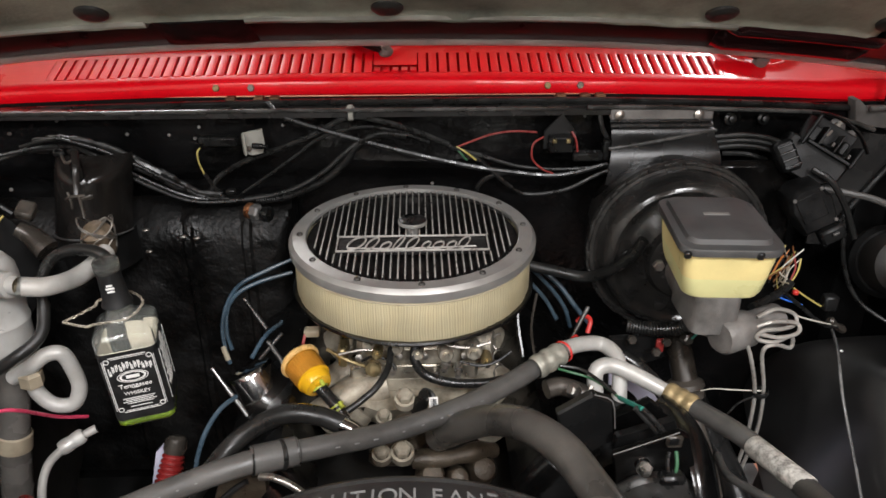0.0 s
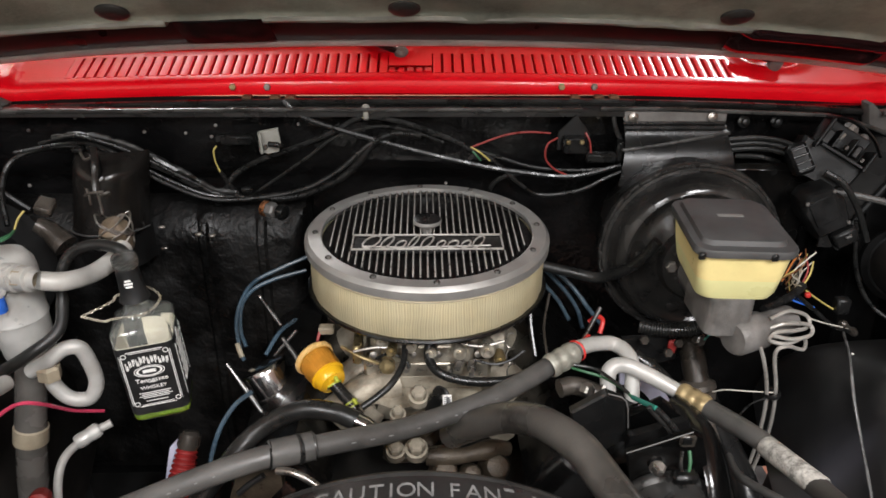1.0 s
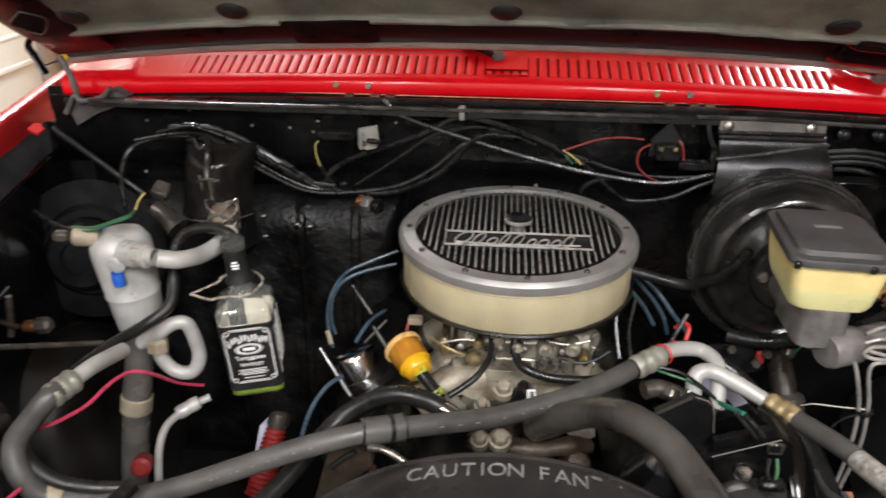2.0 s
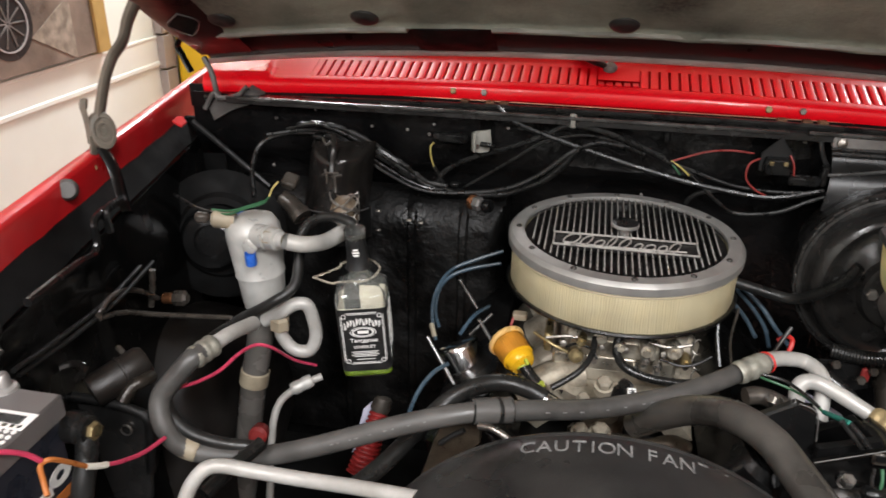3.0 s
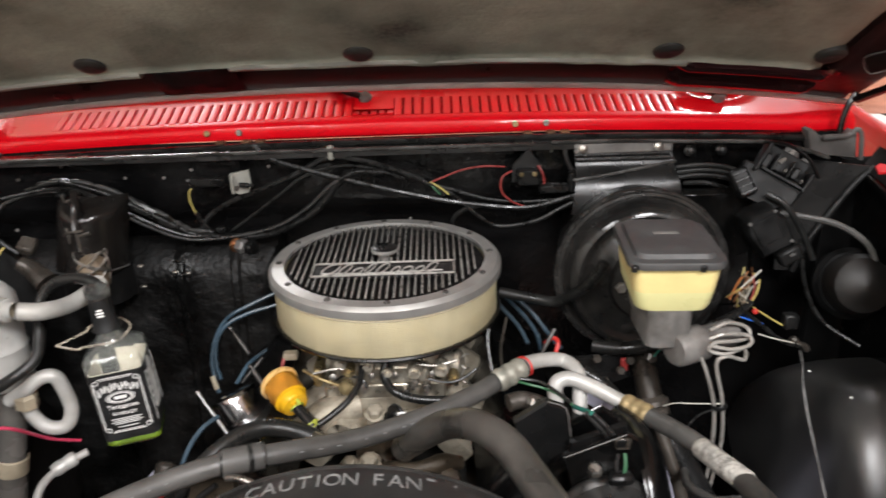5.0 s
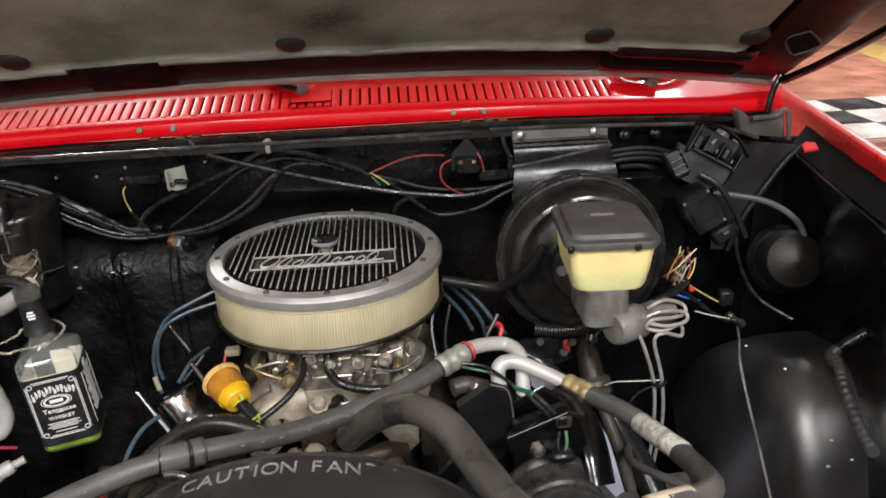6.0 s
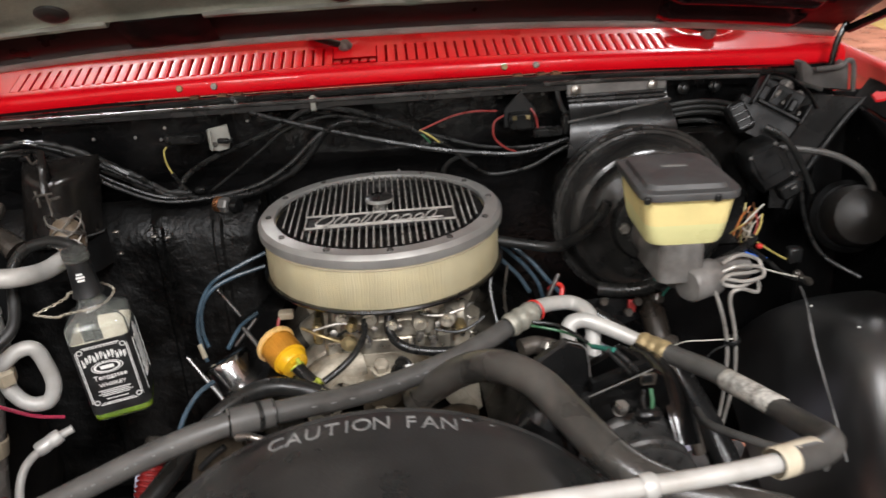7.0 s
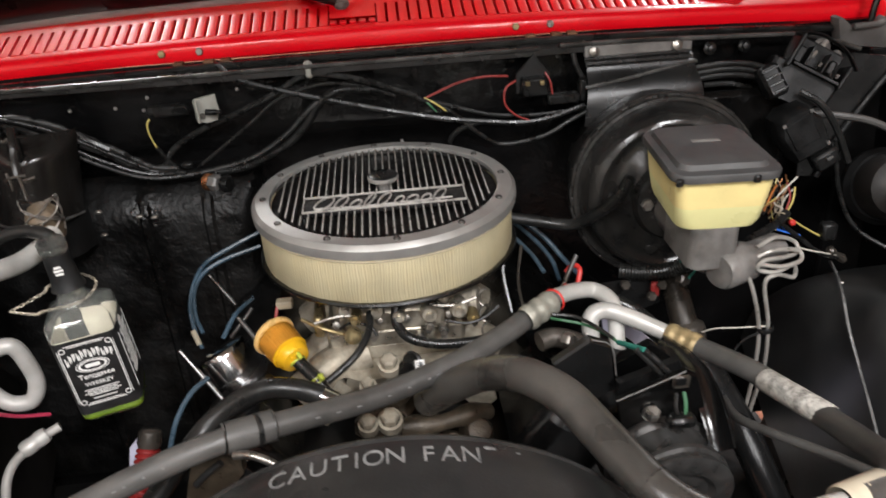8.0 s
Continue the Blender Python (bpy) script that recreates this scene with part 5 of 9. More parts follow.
def hose_print(parent, pts, r, spans, way=(0, -0.55, 0.83)):
    """Worn pale printed dashes along a hose, on the side that faces way."""
    line = smooth_line(pts, 8)
    up = Vector(way).normalized()
    for i in spans:
        p, q = line[i], line[i + 1]
        t = (q - p).normalized()
        n = (up - t * up.dot(t)).normalized()
        m = Matrix((t, n.cross(t), n)).transposed().to_4x4()
        m.translation = (p + q) / 2 + n * (r - 0.0001)
        part("printed_mark", Shape().box(0, 0, 0, (q - p).length * (0.5 if i % 2 else 0.3), 0.0014, 0.0007, 0.0002, m), FAINT_PRINT, parent)


hose_print(main, [(-0.527, 0.632, 1.025), (-0.536, 0.614, 1.022), (-0.552, 0.600, 1.003), (-0.569, 0.585, 0.977), (-0.560, 0.570, 0.948), (-0.539, 0.570, 0.920), (-0.503, 0.580, 0.906), (-0.444, 0.585, 0.910), (-0.385, 0.590, 0.927), (-0.329, 0.600, 0.946), (-0.260, 0.610, 0.971), (-0.187, 0.630, 0.985), (-0.114, 0.660, 0.978), (-0.032, 0.700, 0.965), (0.055, 0.745, 0.965), (0.115, 0.785, 0.968), (0.153, 0.810, 0.975)], 0.0130, (69, 70, 72, 73, 75, 77, 78, 80, 82, 97, 99, 101, 104, 106, 108, 109, 111, 113), (0, -0.85, 0.35))
TAN_COLLAR = mat("pale_tan_collar", (0.50, 0.44, 0.33), 0.55, vary=0.15, scale=30, bump=0.1, dirt=(0.3, 0.25, 0.18))
line2 = hose("discharge_hose", "black rubber air conditioning hose with worn foil label", [(0.341, 0.760, 0.944), (0.371, 0.700, 0.954), (0.390, 0.655, 0.958), (0.402, 0.600, 0.967), (0.398, 0.530, 0.994), (0.381, 0.465, 1.027), (0.350, 0.430, 1.045), (0.317, 0.416, 1.052)], 0.0125, RUBBER)
band_on(line2, "crimp_sleeve", (0.317, 0.785, 0.947), (0.345, 0.755, 0.945), 0.0138, GOLD_DULL, "gold crimp sleeve", 3)
band_on(line2, "foil_label", (0.382, 0.670, 0.957), (0.405, 0.585, 0.972), 0.0131, WORN_FOIL, "worn white foil label")
part("pipe_end", Shape().tube([(0.228, 0.785, 0.912), (0.228, 0.800, 0.940), (0.227, 0.805, 0.961), (0.234, 0.810, 0.970), (0.252, 0.812, 0.970), (0.280, 0.803, 0.961), (0.320, 0.783, 0.946), (0.332, 0.772, 0.945)], 0.0105, 12, 6), ALU_PIPE, line2, "white aluminium pipe bend")
band_on(line2, "tan_collar", (0.346, 0.430, 1.046), (0.300, 0.411, 1.054), 0.0134, TAN_COLLAR, "tan collar")
part("condenser_pipe", Shape().tube([(0.303, 0.412, 1.054), (0.265, 0.404, 1.056), (0.226, 0.398, 1.058), (0.189, 0.393, 1.060), (0.150, 0.386, 1.064), (0.112, 0.378, 1.069), (0.075, 0.370, 1.074), (0.040, 0.362, 1.078)], 0.0080, 12, 6), ALU_PIPE, line2, "white aluminium condenser pipe")
band_on(line2, "clamp", (0.184, 0.392, 1.060), (0.196, 0.394, 1.060), 0.0108, ALU)

rad = hose("radiator_hose", "large black rubber radiator hose bending down to the radiator", [(0.020, 0.745, 0.915), (0.046, 0.712, 0.957), (0.074, 0.676, 0.997), (0.101, 0.640, 1.024), (0.122, 0.607, 1.037), (0.142, 0.573, 1.040), (0.160, 0.535, 1.033), (0.176, 0.499, 1.027), (0.190, 0.472, 1.022), (0.212, 0.452, 1.014), (0.245, 0.438, 1.005), (0.290, 0.430, 0.995), (0.330, 0.428, 0.980)], 0.0180, RAD_RUBBER)
band_on(rad, "seam_band", (0.1865, 0.478, 1.0235), (0.1885, 0.475, 1.023), 0.0184, RUBBER_DARK)
bypass = hose("heater_hose", "black rubber heater hose bending under the fuel filter", [(-0.331, 0.620, 0.852), (-0.303, 0.660, 0.862), (-0.272, 0.710, 0.880), (-0.241, 0.755, 0.900), (-0.204, 0.770, 0.922), (-0.165, 0.770, 0.937), (-0.129, 0.765, 0.936), (-0.101, 0.760, 0.926)], 0.0125, RUBBER_DARK)
hose("vacuum_hose", "black rubber vacuum hose", [(-0.007, 0.860, 0.977), (-0.008, 0.850, 0.957), (0.007, 0.845, 0.937), (0.042, 0.840, 0.927), (0.088, 0.845, 0.922), (0.120, 0.850, 0.925)], 0.0065, RUBBER_DARK)
hose("fuel_hose", "thin black fuel hose", [(-0.040, 0.860, 0.976), (-0.043, 0.830, 0.963), (-0.057, 0.800, 0.954), (-0.077, 0.785, 0.943), (-0.095, 0.775, 0.935)], 0.0045, RUBBER_DARK)
hose("booster_hose", "black rubber brake booster vacuum hose", [(0.172, 1.060, 0.988), (0.216, 1.050, 0.982), (0.261, 1.030, 0.982), (0.291, 1.000, 1.013), (0.314, 0.985, 1.044), (0.326, 0.980, 1.070)], 0.0085, RUBBER_DARK)

# ---- firewall wiring ----


def loom(name, label, lines, category="wiring"):
    """lines: (points, radius, material) of one bundle."""
    e = thing(name, label, category, lines[0][0][0])
    for pts, r, m in lines:
        part("wire", Shape().tube(pts, r, 8, 6), m, e)
    return e


loom("wiring_loom", "black taped wiring loom strung along the firewall", [
    ([(-0.239, 1.195, 1.217), (-0.214, 1.185, 1.197), (-0.161, 1.175, 1.180), (-0.089, 1.170, 1.160), (-0.008, 1.165, 1.139), (0.074, 1.165, 1.119), (0.148, 1.165, 1.106), (0.232, 1.165, 1.099), (0.310, 1.165, 1.118)], 0.0045, WIRE_BLACK),
    ([(-0.343, 1.175, 1.073), (-0.323, 1.178, 1.100), (-0.274, 1.178, 1.127), (-0.217, 1.175, 1.148), (-0.161, 1.175, 1.172), (-0.111, 1.185, 1.194), (-0.053, 1.180, 1.188), (0.001, 1.175, 1.172), (0.051, 1.165, 1.154)], 0.0045, WIRE_BLACK),
    ([(0.051, 1.165, 1.152), (0.101, 1.165, 1.126), (0.139, 1.165, 1.091), (0.178, 1.165, 1.066), (0.243, 1.165, 1.073), (0.289, 1.165, 1.096), (0.316, 1.165, 1.108)], 0.0035, WIRE_BLACK),
    ([(-0.648, 1.060, 1.062), (-0.661, 1.090, 1.102), (-0.656, 1.120, 1.138), (-0.613, 1.130, 1.159), (-0.550, 1.135, 1.162), (-0.491, 1.145, 1.135), (-0.431, 1.155, 1.093), (-0.370, 1.165, 1.062), (-0.297, 1.170, 1.060), (-0.215, 1.170, 1.075), (-0.156, 1.170, 1.106), (-0.100, 1.170, 1.154), (-0.049, 1.175, 1.173)], 0.0042, WIRE_BLACK),
    ([(-0.617, 1.140, 1.158), (-0.545, 1.150, 1.154), (-0.483, 1.155, 1.137), (-0.432, 1.160, 1.113), (-0.386, 1.165, 1.082), (-0.338, 1.165, 1.064)], 0.0038, WIRE_BLACK),
    ([(-0.296, 1.180, 1.065), (-0.251, 1.180, 1.095), (-0.200, 1.175, 1.132), (-0.153, 1.175, 1.165), (-0.089, 1.175, 1.181), (-0.035, 1.175, 1.174), (0.019, 1.170, 1.156)], 0.0024, WIRE_BLACK),
    ([(0.055, 1.160, 1.150), (0.101, 1.165, 1.135), (0.166, 1.165, 1.115), (0.241, 1.165, 1.109), (0.313, 1.165, 1.114)], 0.003, WIRE_BLACK),
    ([(0.153, 1.165, 1.106), (0.121, 1.170, 1.097), (0.103, 1.180, 1.080), (0.095, 1.190, 1.055)], 0.004, WIRE_BLACK),
    ([(0.295, 1.190, 1.209), (0.296, 1.180, 1.185), (0.305, 1.175, 1.163), (0.317, 1.170, 1.150)], 0.004, WIRE_BLACK),
])
loom("red_wire", "thin red wire to the relay on the firewall", [
    ([(0.060, 1.165, 1.148), (0.082, 1.165, 1.157), (0.118, 1.165, 1.170), (0.154, 1.165, 1.175), (0.191, 1.165, 1.173)], 0.0017, RED_WIRE),
    ([(0.202, 1.165, 1.165), (0.185, 1.155, 1.157), (0.184, 1.155, 1.133), (0.201, 1.160, 1.113), (0.223, 1.165, 1.101)], 0.0017, RED_WIRE),
    ([(0.247, 1.165, 1.174), (0.254, 1.160, 1.161), (0.258, 1.160, 1.140)], 0.0017, RED_WIRE),
])
loom("spliced_wire", "short yellow and green spliced wire ends", [
    ([(0.062, 1.162, 1.151), (0.078, 1.160, 1.142), (0.094, 1.162, 1.128)], 0.0016, YELLOW_WIRE),
    ([(0.061, 1.162, 1.149), (0.071, 1.158, 1.139), (0.079, 1.160, 1.129)], 0.0016, GREEN_WIRE),
])
loom("yellow_wire", "yellow wire from the pressure sensor plug", [
    ([(-0.347, 1.170, 1.151), (-0.352, 1.168, 1.143), (-0.352, 1.170, 1.125), (-0.347, 1.172, 1.106)], 0.0014, YELLOW_WIRE),
    ([(-0.347, 1.172, 1.106), (-0.338, 1.175, 1.088), (-0.326, 1.180, 1.066)], 0.0035, WIRE_BLACK),
])


def pressure_sensor():
    p = (-0.262, 1.170, 1.160)
    e = thing("pressure_sensor", "pale grey sensor on a black plug bolted to the firewall", "sensor", p)
    x, y, z = p
    m = aim(p, (0.35, -1, 0.1)) @ Matrix.Rotation(radians(180), 4, "Z")
    part("housing", Shape().prism([(-0.016, -0.020), (0.015, -0.017), (0.017, 0.016), (0.004, 0.021), (-0.013, 0.019), (-0.018, 0.004)], 0, 0.007, m, chamfer=0.002), PRIMER_PALE, e)
    part("side_flange", Shape().box(0.015, 0, 0.010, 0.005, 0.034, 0.020, 0.002, m), PRIMER_PALE, e)
    part("nozzle", Shape().lathe([(0.0045, 0), (0.0045, 0.016), (0.0032, 0.018), (0.0032, 0.026), (0, 0.026)], aim((x + 0.002, y - 0.012, z - 0.002), (1, -0.4, 0.05)), 12), BLACK_PLASTIC, e)
    part("stud", hexnut(Shape(), (x - 0.006, y - 0.008, z - 0.008), (0.35, -1, 0.1), 0.0045, 0.006), BROWN_STEEL, e)
    c = Shape().box(x - 0.050, y - 0.002, z + 0.003, 0.052, 0.018, 0.016, 0.003)
    c.box(x - 0.078, y - 0.002, z + 0.005, 0.012, 0.014, 0.011, 0.002)
    part("plug", c, BLACK_PLASTIC, e, "black plug")


PRIMER_PALE = mat("pale_grey_plastic", (0.26, 0.255, 0.225), 0.5, vary=0.15, scale=40, bump=0.1)
pressure_sensor()


def relay():
    p = Vector((0.229, 1.170, 1.156))
    e = thing("relay", "small black relay with brass terminals on the firewall", "relay", p)
    m = Matrix.Translation(p)
    part("plate", Shape().prism([(-0.026, -0.012), (0.026, -0.012), (0.026, 0.015), (0.002, 0.047), (-0.026, 0.018)], 0, 0.004, m @ Matrix.Rotation(radians(90), 4, "X"), chamfer=0.001), BLACK_MATT, e)
    part("body", Shape().box(p.x, p.y - 0.012, p.z, 0.040, 0.02, 0.028, 0.003), BLACK_PLASTIC, e)
    for dx in (-0.012, 0.01):
        part("terminal", Shape().box(p.x + dx, p.y - 0.024, p.z + 0.008, 0.007, 0.006, 0.007, 0.001), BRASS, e)
    part("plug", Shape().box(p.x + 0.045, p.y - 0.01, p.z - 0.022, 0.05, 0.018, 0.015, 0.003), BLACK_PLASTIC, e)
    part("plug", Shape().box(p.x + 0.075, p.y - 0.008, p.z - 0.012, 0.012, 0.018, 0.035, 0.003), BLACK_PLASTIC, e)


relay()


def harness_clip():
    p = Vector((-0.106, 1.185, 1.202))
    e = thing("harness_clip", "grey plastic harness clip", "clip", p)
    part("clip", Shape().box(p.x, p.y, p.z, 0.014, 0.012, 0.026, 0.004), PRIMER_PALE, e)
    for px in ((0.093, 1.200, 1.200), (0.052, 1.190, 1.185)):
        c = thing("harness_clip", "small black bent metal tab on the firewall", "clip", px)
        part("tab", Shape().box(px[0], px[1] - 0.004, px[2], 0.01, 0.012, 0.02, 0.002), BLACK_PAINT, c)


harness_clip()


STEEL_DULL2 = mat("dusty_screw_head", (0.16, 0.15, 0.14), 0.45, 0.4, vary=0.3, scale=60, bump=0.2)


def firewall_fasteners():
    e = thing("firewall_fasteners", "small worn screws and plugs dotted over the firewall", "screws", (-0.3, 1.2, 1.15))
    for p in ([(-0.658, 1.206, 1.166), (-0.579, 1.206, 1.187), (-0.550, 1.206, 1.191), (-0.471, 1.206, 1.163), (-0.354, 1.206, 1.174), (-0.258, 1.206, 1.190), (-0.219, 1.206, 1.176), (-0.363, 1.206, 1.155), (0.121, 1.206, 1.193), (-0.157, 1.206, 1.078), (0.024, 1.206, 1.071), (-0.036, 1.206, 1.164), (0.275, 1.206, 1.187), (-0.637, 1.130, 1.100), (-0.404, 1.206, 1.161)]):
        part("screw", Shape().lathe([(0.003, 0), (0.003, 0.0015), (0.002, 0.0025), (0, 0.0025)], aim(p, (0, -1, 0.1)), 10), STEEL_DULL2, e)


firewall_fasteners()


def body_plug():
    p = Vector((-0.248, 1.100, 1.070))
    e = thing("heater_fitting", "copper and steel fitting stub on the heater case", "fitting", p)
    part("copper_ring", Shape().lathe([(0, 0), (0.0125, 0), (0.0125, 0.006), (0.010, 0.008), (0, 0.008)], aim(p + Vector((-0.018, 0.0, 0.002)), (0.9, -0.5, 0)), 18), COPPER, e)
    part("nut", hexnut(Shape(), p + Vector((-0.010, -0.004, 0.002)), (0.9, -0.5, 0), 0.0125, 0.014), DARK_BRACKET, e)
    part("cap", Shape().lathe([(0.011, 0), (0.013, 0.006), (0.011, 0.012), (0, 0.013)], aim(p + Vector((0.008, -0.012, 0.002)), (0.9, -0.5, 0)), 16), BLACK_PLASTIC, e)


body_plug()


KNOT = mat("tan_brown_wired_joint", (0.16, 0.12, 0.08), 0.5, 0.2, vary=0.4, scale=60, bump=0.5, dirt=(0.05, 0.035, 0.025), dirt_amount=0.7)


def heater_case():
    e = thing("heater_case", "glossy black air conditioning case on the firewall", "heater case", (-0.45, 1.15, 0.9))

    def front(u, v):
        x = -0.74 + 0.53 * u
        z = 0.50 + 0.548 * v
        k = min(1, u * 0.53 / 0.035, (1 - u) * 0.53 / 0.035, (1 - v) * 0.548 / 0.07)
        y = 1.222 - 0.072 * (1 - (1 - k) ** 2) ** 0.5
        y -= 0.005 * (1 if 0.40 < u < 0.43 or 0.66 < u < 0.69 or 0.84 < u < 0.87 else 0)
        return (x, y + 0.004 * noise.noise((x * 12, z * 9, 5)) + 0.002 * noise.noise((x * 40, z * 35, 6)), z)
    part("shell", Shape().sheet(lambda u, v: front(1 - u, v), 110, 90), CASE_BLACK, e)
    for p in ((-0.438, 1.120, 1.031), (-0.439, 1.120, 0.993), (-0.382, 1.125, 1.016), (-0.361, 1.125, 1.013)):
        part("clip", Shape().box(p[0], p[1], p[2], 0.011, 0.008, 0.005, 0.002), STEEL, e)
    c00, c10, c01, c11 = Vector((-0.578, 1.075, 1.034)), Vector((-0.457, 1.075, 1.034)), Vector((-0.560, 1.095, 1.158)), Vector((-0.444, 1.095, 1.156))

    def side(u, v):
        p = c00.lerp(c10, u).lerp(c01.lerp(c11, u), v)
        p.y += 0.048 - 0.066 * math.sin(math.pi * u) ** 0.55 * (1 - 0.7 * max(0.0, (v - 0.78) / 0.22) ** 2)
        return p
    part("duct", Shape().sheet(side, 36, 24), DUCT_BROWN, e, "brown-grey upright air duct")
    part("duct_lip", Shape().tube([side(i / 14, 0) + Vector((0, -0.002, 0.012 * math.sin(math.pi * i / 14) ** 0.6)) for i in range(15)], 0.0017, 8, 2), LID_GREY, e)
    # Black sheet under the lip stands for shade inside the duct.
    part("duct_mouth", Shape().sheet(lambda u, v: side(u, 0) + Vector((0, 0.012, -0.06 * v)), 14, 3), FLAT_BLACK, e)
    part("strap", Shape().tube([(-0.494, 1.060, 1.187), (-0.486, 1.035, 1.169), (-0.487, 1.028, 1.146), (-0.486, 1.020, 1.130)], 0.0048, 8, 4, flat=0.4), DUCT_BROWN, e)
    for pts in ([(-0.503, 1.020, 1.128), (-0.492, 1.015, 1.134), (-0.475, 1.020, 1.134)], [(-0.498, 1.020, 1.139), (-0.494, 1.015, 1.127), (-0.493, 1.012, 1.117)], [(-0.480, 1.012, 1.135), (-0.478, 1.010, 1.116), (-0.476, 1.005, 1.105)], [(-0.514, 1.060, 1.180), (-0.510, 1.055, 1.174), (-0.503, 1.050, 1.172), (-0.488, 1.055, 1.181)]):
        part("cotter_pin", Shape().tube(pts, 0.0020, 7, 3), BROWN_STEEL, e)
    boot = thing("wire_boot", "brown-grey rubber boot and connector beside the duct", "boot", (-0.558, 1.000, 1.098))
    part("connector", Shape().box(0, 0, 0, 0.024, 0.026, 0.018, 0.003, aim((-0.552, 1.000, 1.120), (0.3, -0.6, 1)) @ Matrix.Rotation(radians(-30), 4, "Z")), BROWN_STEEL, boot)
    part("sleeve", Shape().tube([(-0.571, 1.000, 1.093), (-0.554, 1.000, 1.081), (-0.531, 0.990, 1.062)], 0.014, 14, 4, radius=lambda u: 0.8 + 0.5 * u), BROWN_STEEL, boot)
    b = Shape().box(*(-0.506, 1.080, 1.143), 0.016, 0.012, 0.05, 0.003)
    part("bracket", b, BLACK_SATIN, e)
    pin = Shape().tube([(-0.524, 1.075, 1.107), (-0.502, 1.072, 1.108), (-0.489, 1.075, 1.110)], 0.004, 8, 3)
    part("cotter_pin", pin, BROWN_STEEL, e)
    knot = thing("wired_pipe_joint", "tan pipe joint bound with twisted steel wire", "pipe joint", (-0.460, 1.000, 1.083))
    q = Vector((-0.460, 1.000, 1.078))
    part("joint", Shape().lathe([(0.016, -0.03), (0.020, -0.015), (0.018, 0.0), (0.021, 0.010), (0.014, 0.020), (0, 0.022)], aim(q, (-0.1, -0.3, 1)), 20), KNOT, knot)
    coil = [q + Vector((0.0235 * math.cos(k * 0.75), 0.0235 * math.sin(k * 0.75), -0.016 + 0.0010 * k + 0.009 * math.sin(k * 1.7))) for k in range(44)]
    part("binding_wire", Shape().tube(coil, 0.0014, 5, 3), STEEL, knot)


heater_case()


def blower():
    p = Vector((-0.756, 1.020, 0.965))
    e = thing("blower_motor", "round black blower motor housing with glossy hub", "blower motor", p)
    way = (0.25, -1, 0.25)
    part("flange", Shape().lathe([(0.115, 0), (0.12, 0.01), (0.11, 0.016), (0.08, 0.018), (0.072, 0.03), (0.06, 0.03)], aim(p + Vector((0.03, 0.06, 0.01)), way), 48), FLAT_BLACK, e)
    part("hub", Shape().lathe([(0.062, 0), (0.06, 0.03), (0.05, 0.045), (0.03, 0.05), (0.028, 0.042), (0, 0.042)], aim(p + Vector((0.025, 0.045, 0.01)), way), 32), GLOSS_BLACK, e)


GLOSS_BLACK = mat("gloss_black_plastic", (0.01, 0.01, 0.01), 0.12, vary=0.2, scale=20, bump=0.05, rough_vary=0.06)
blower()

# ---- passenger side ----


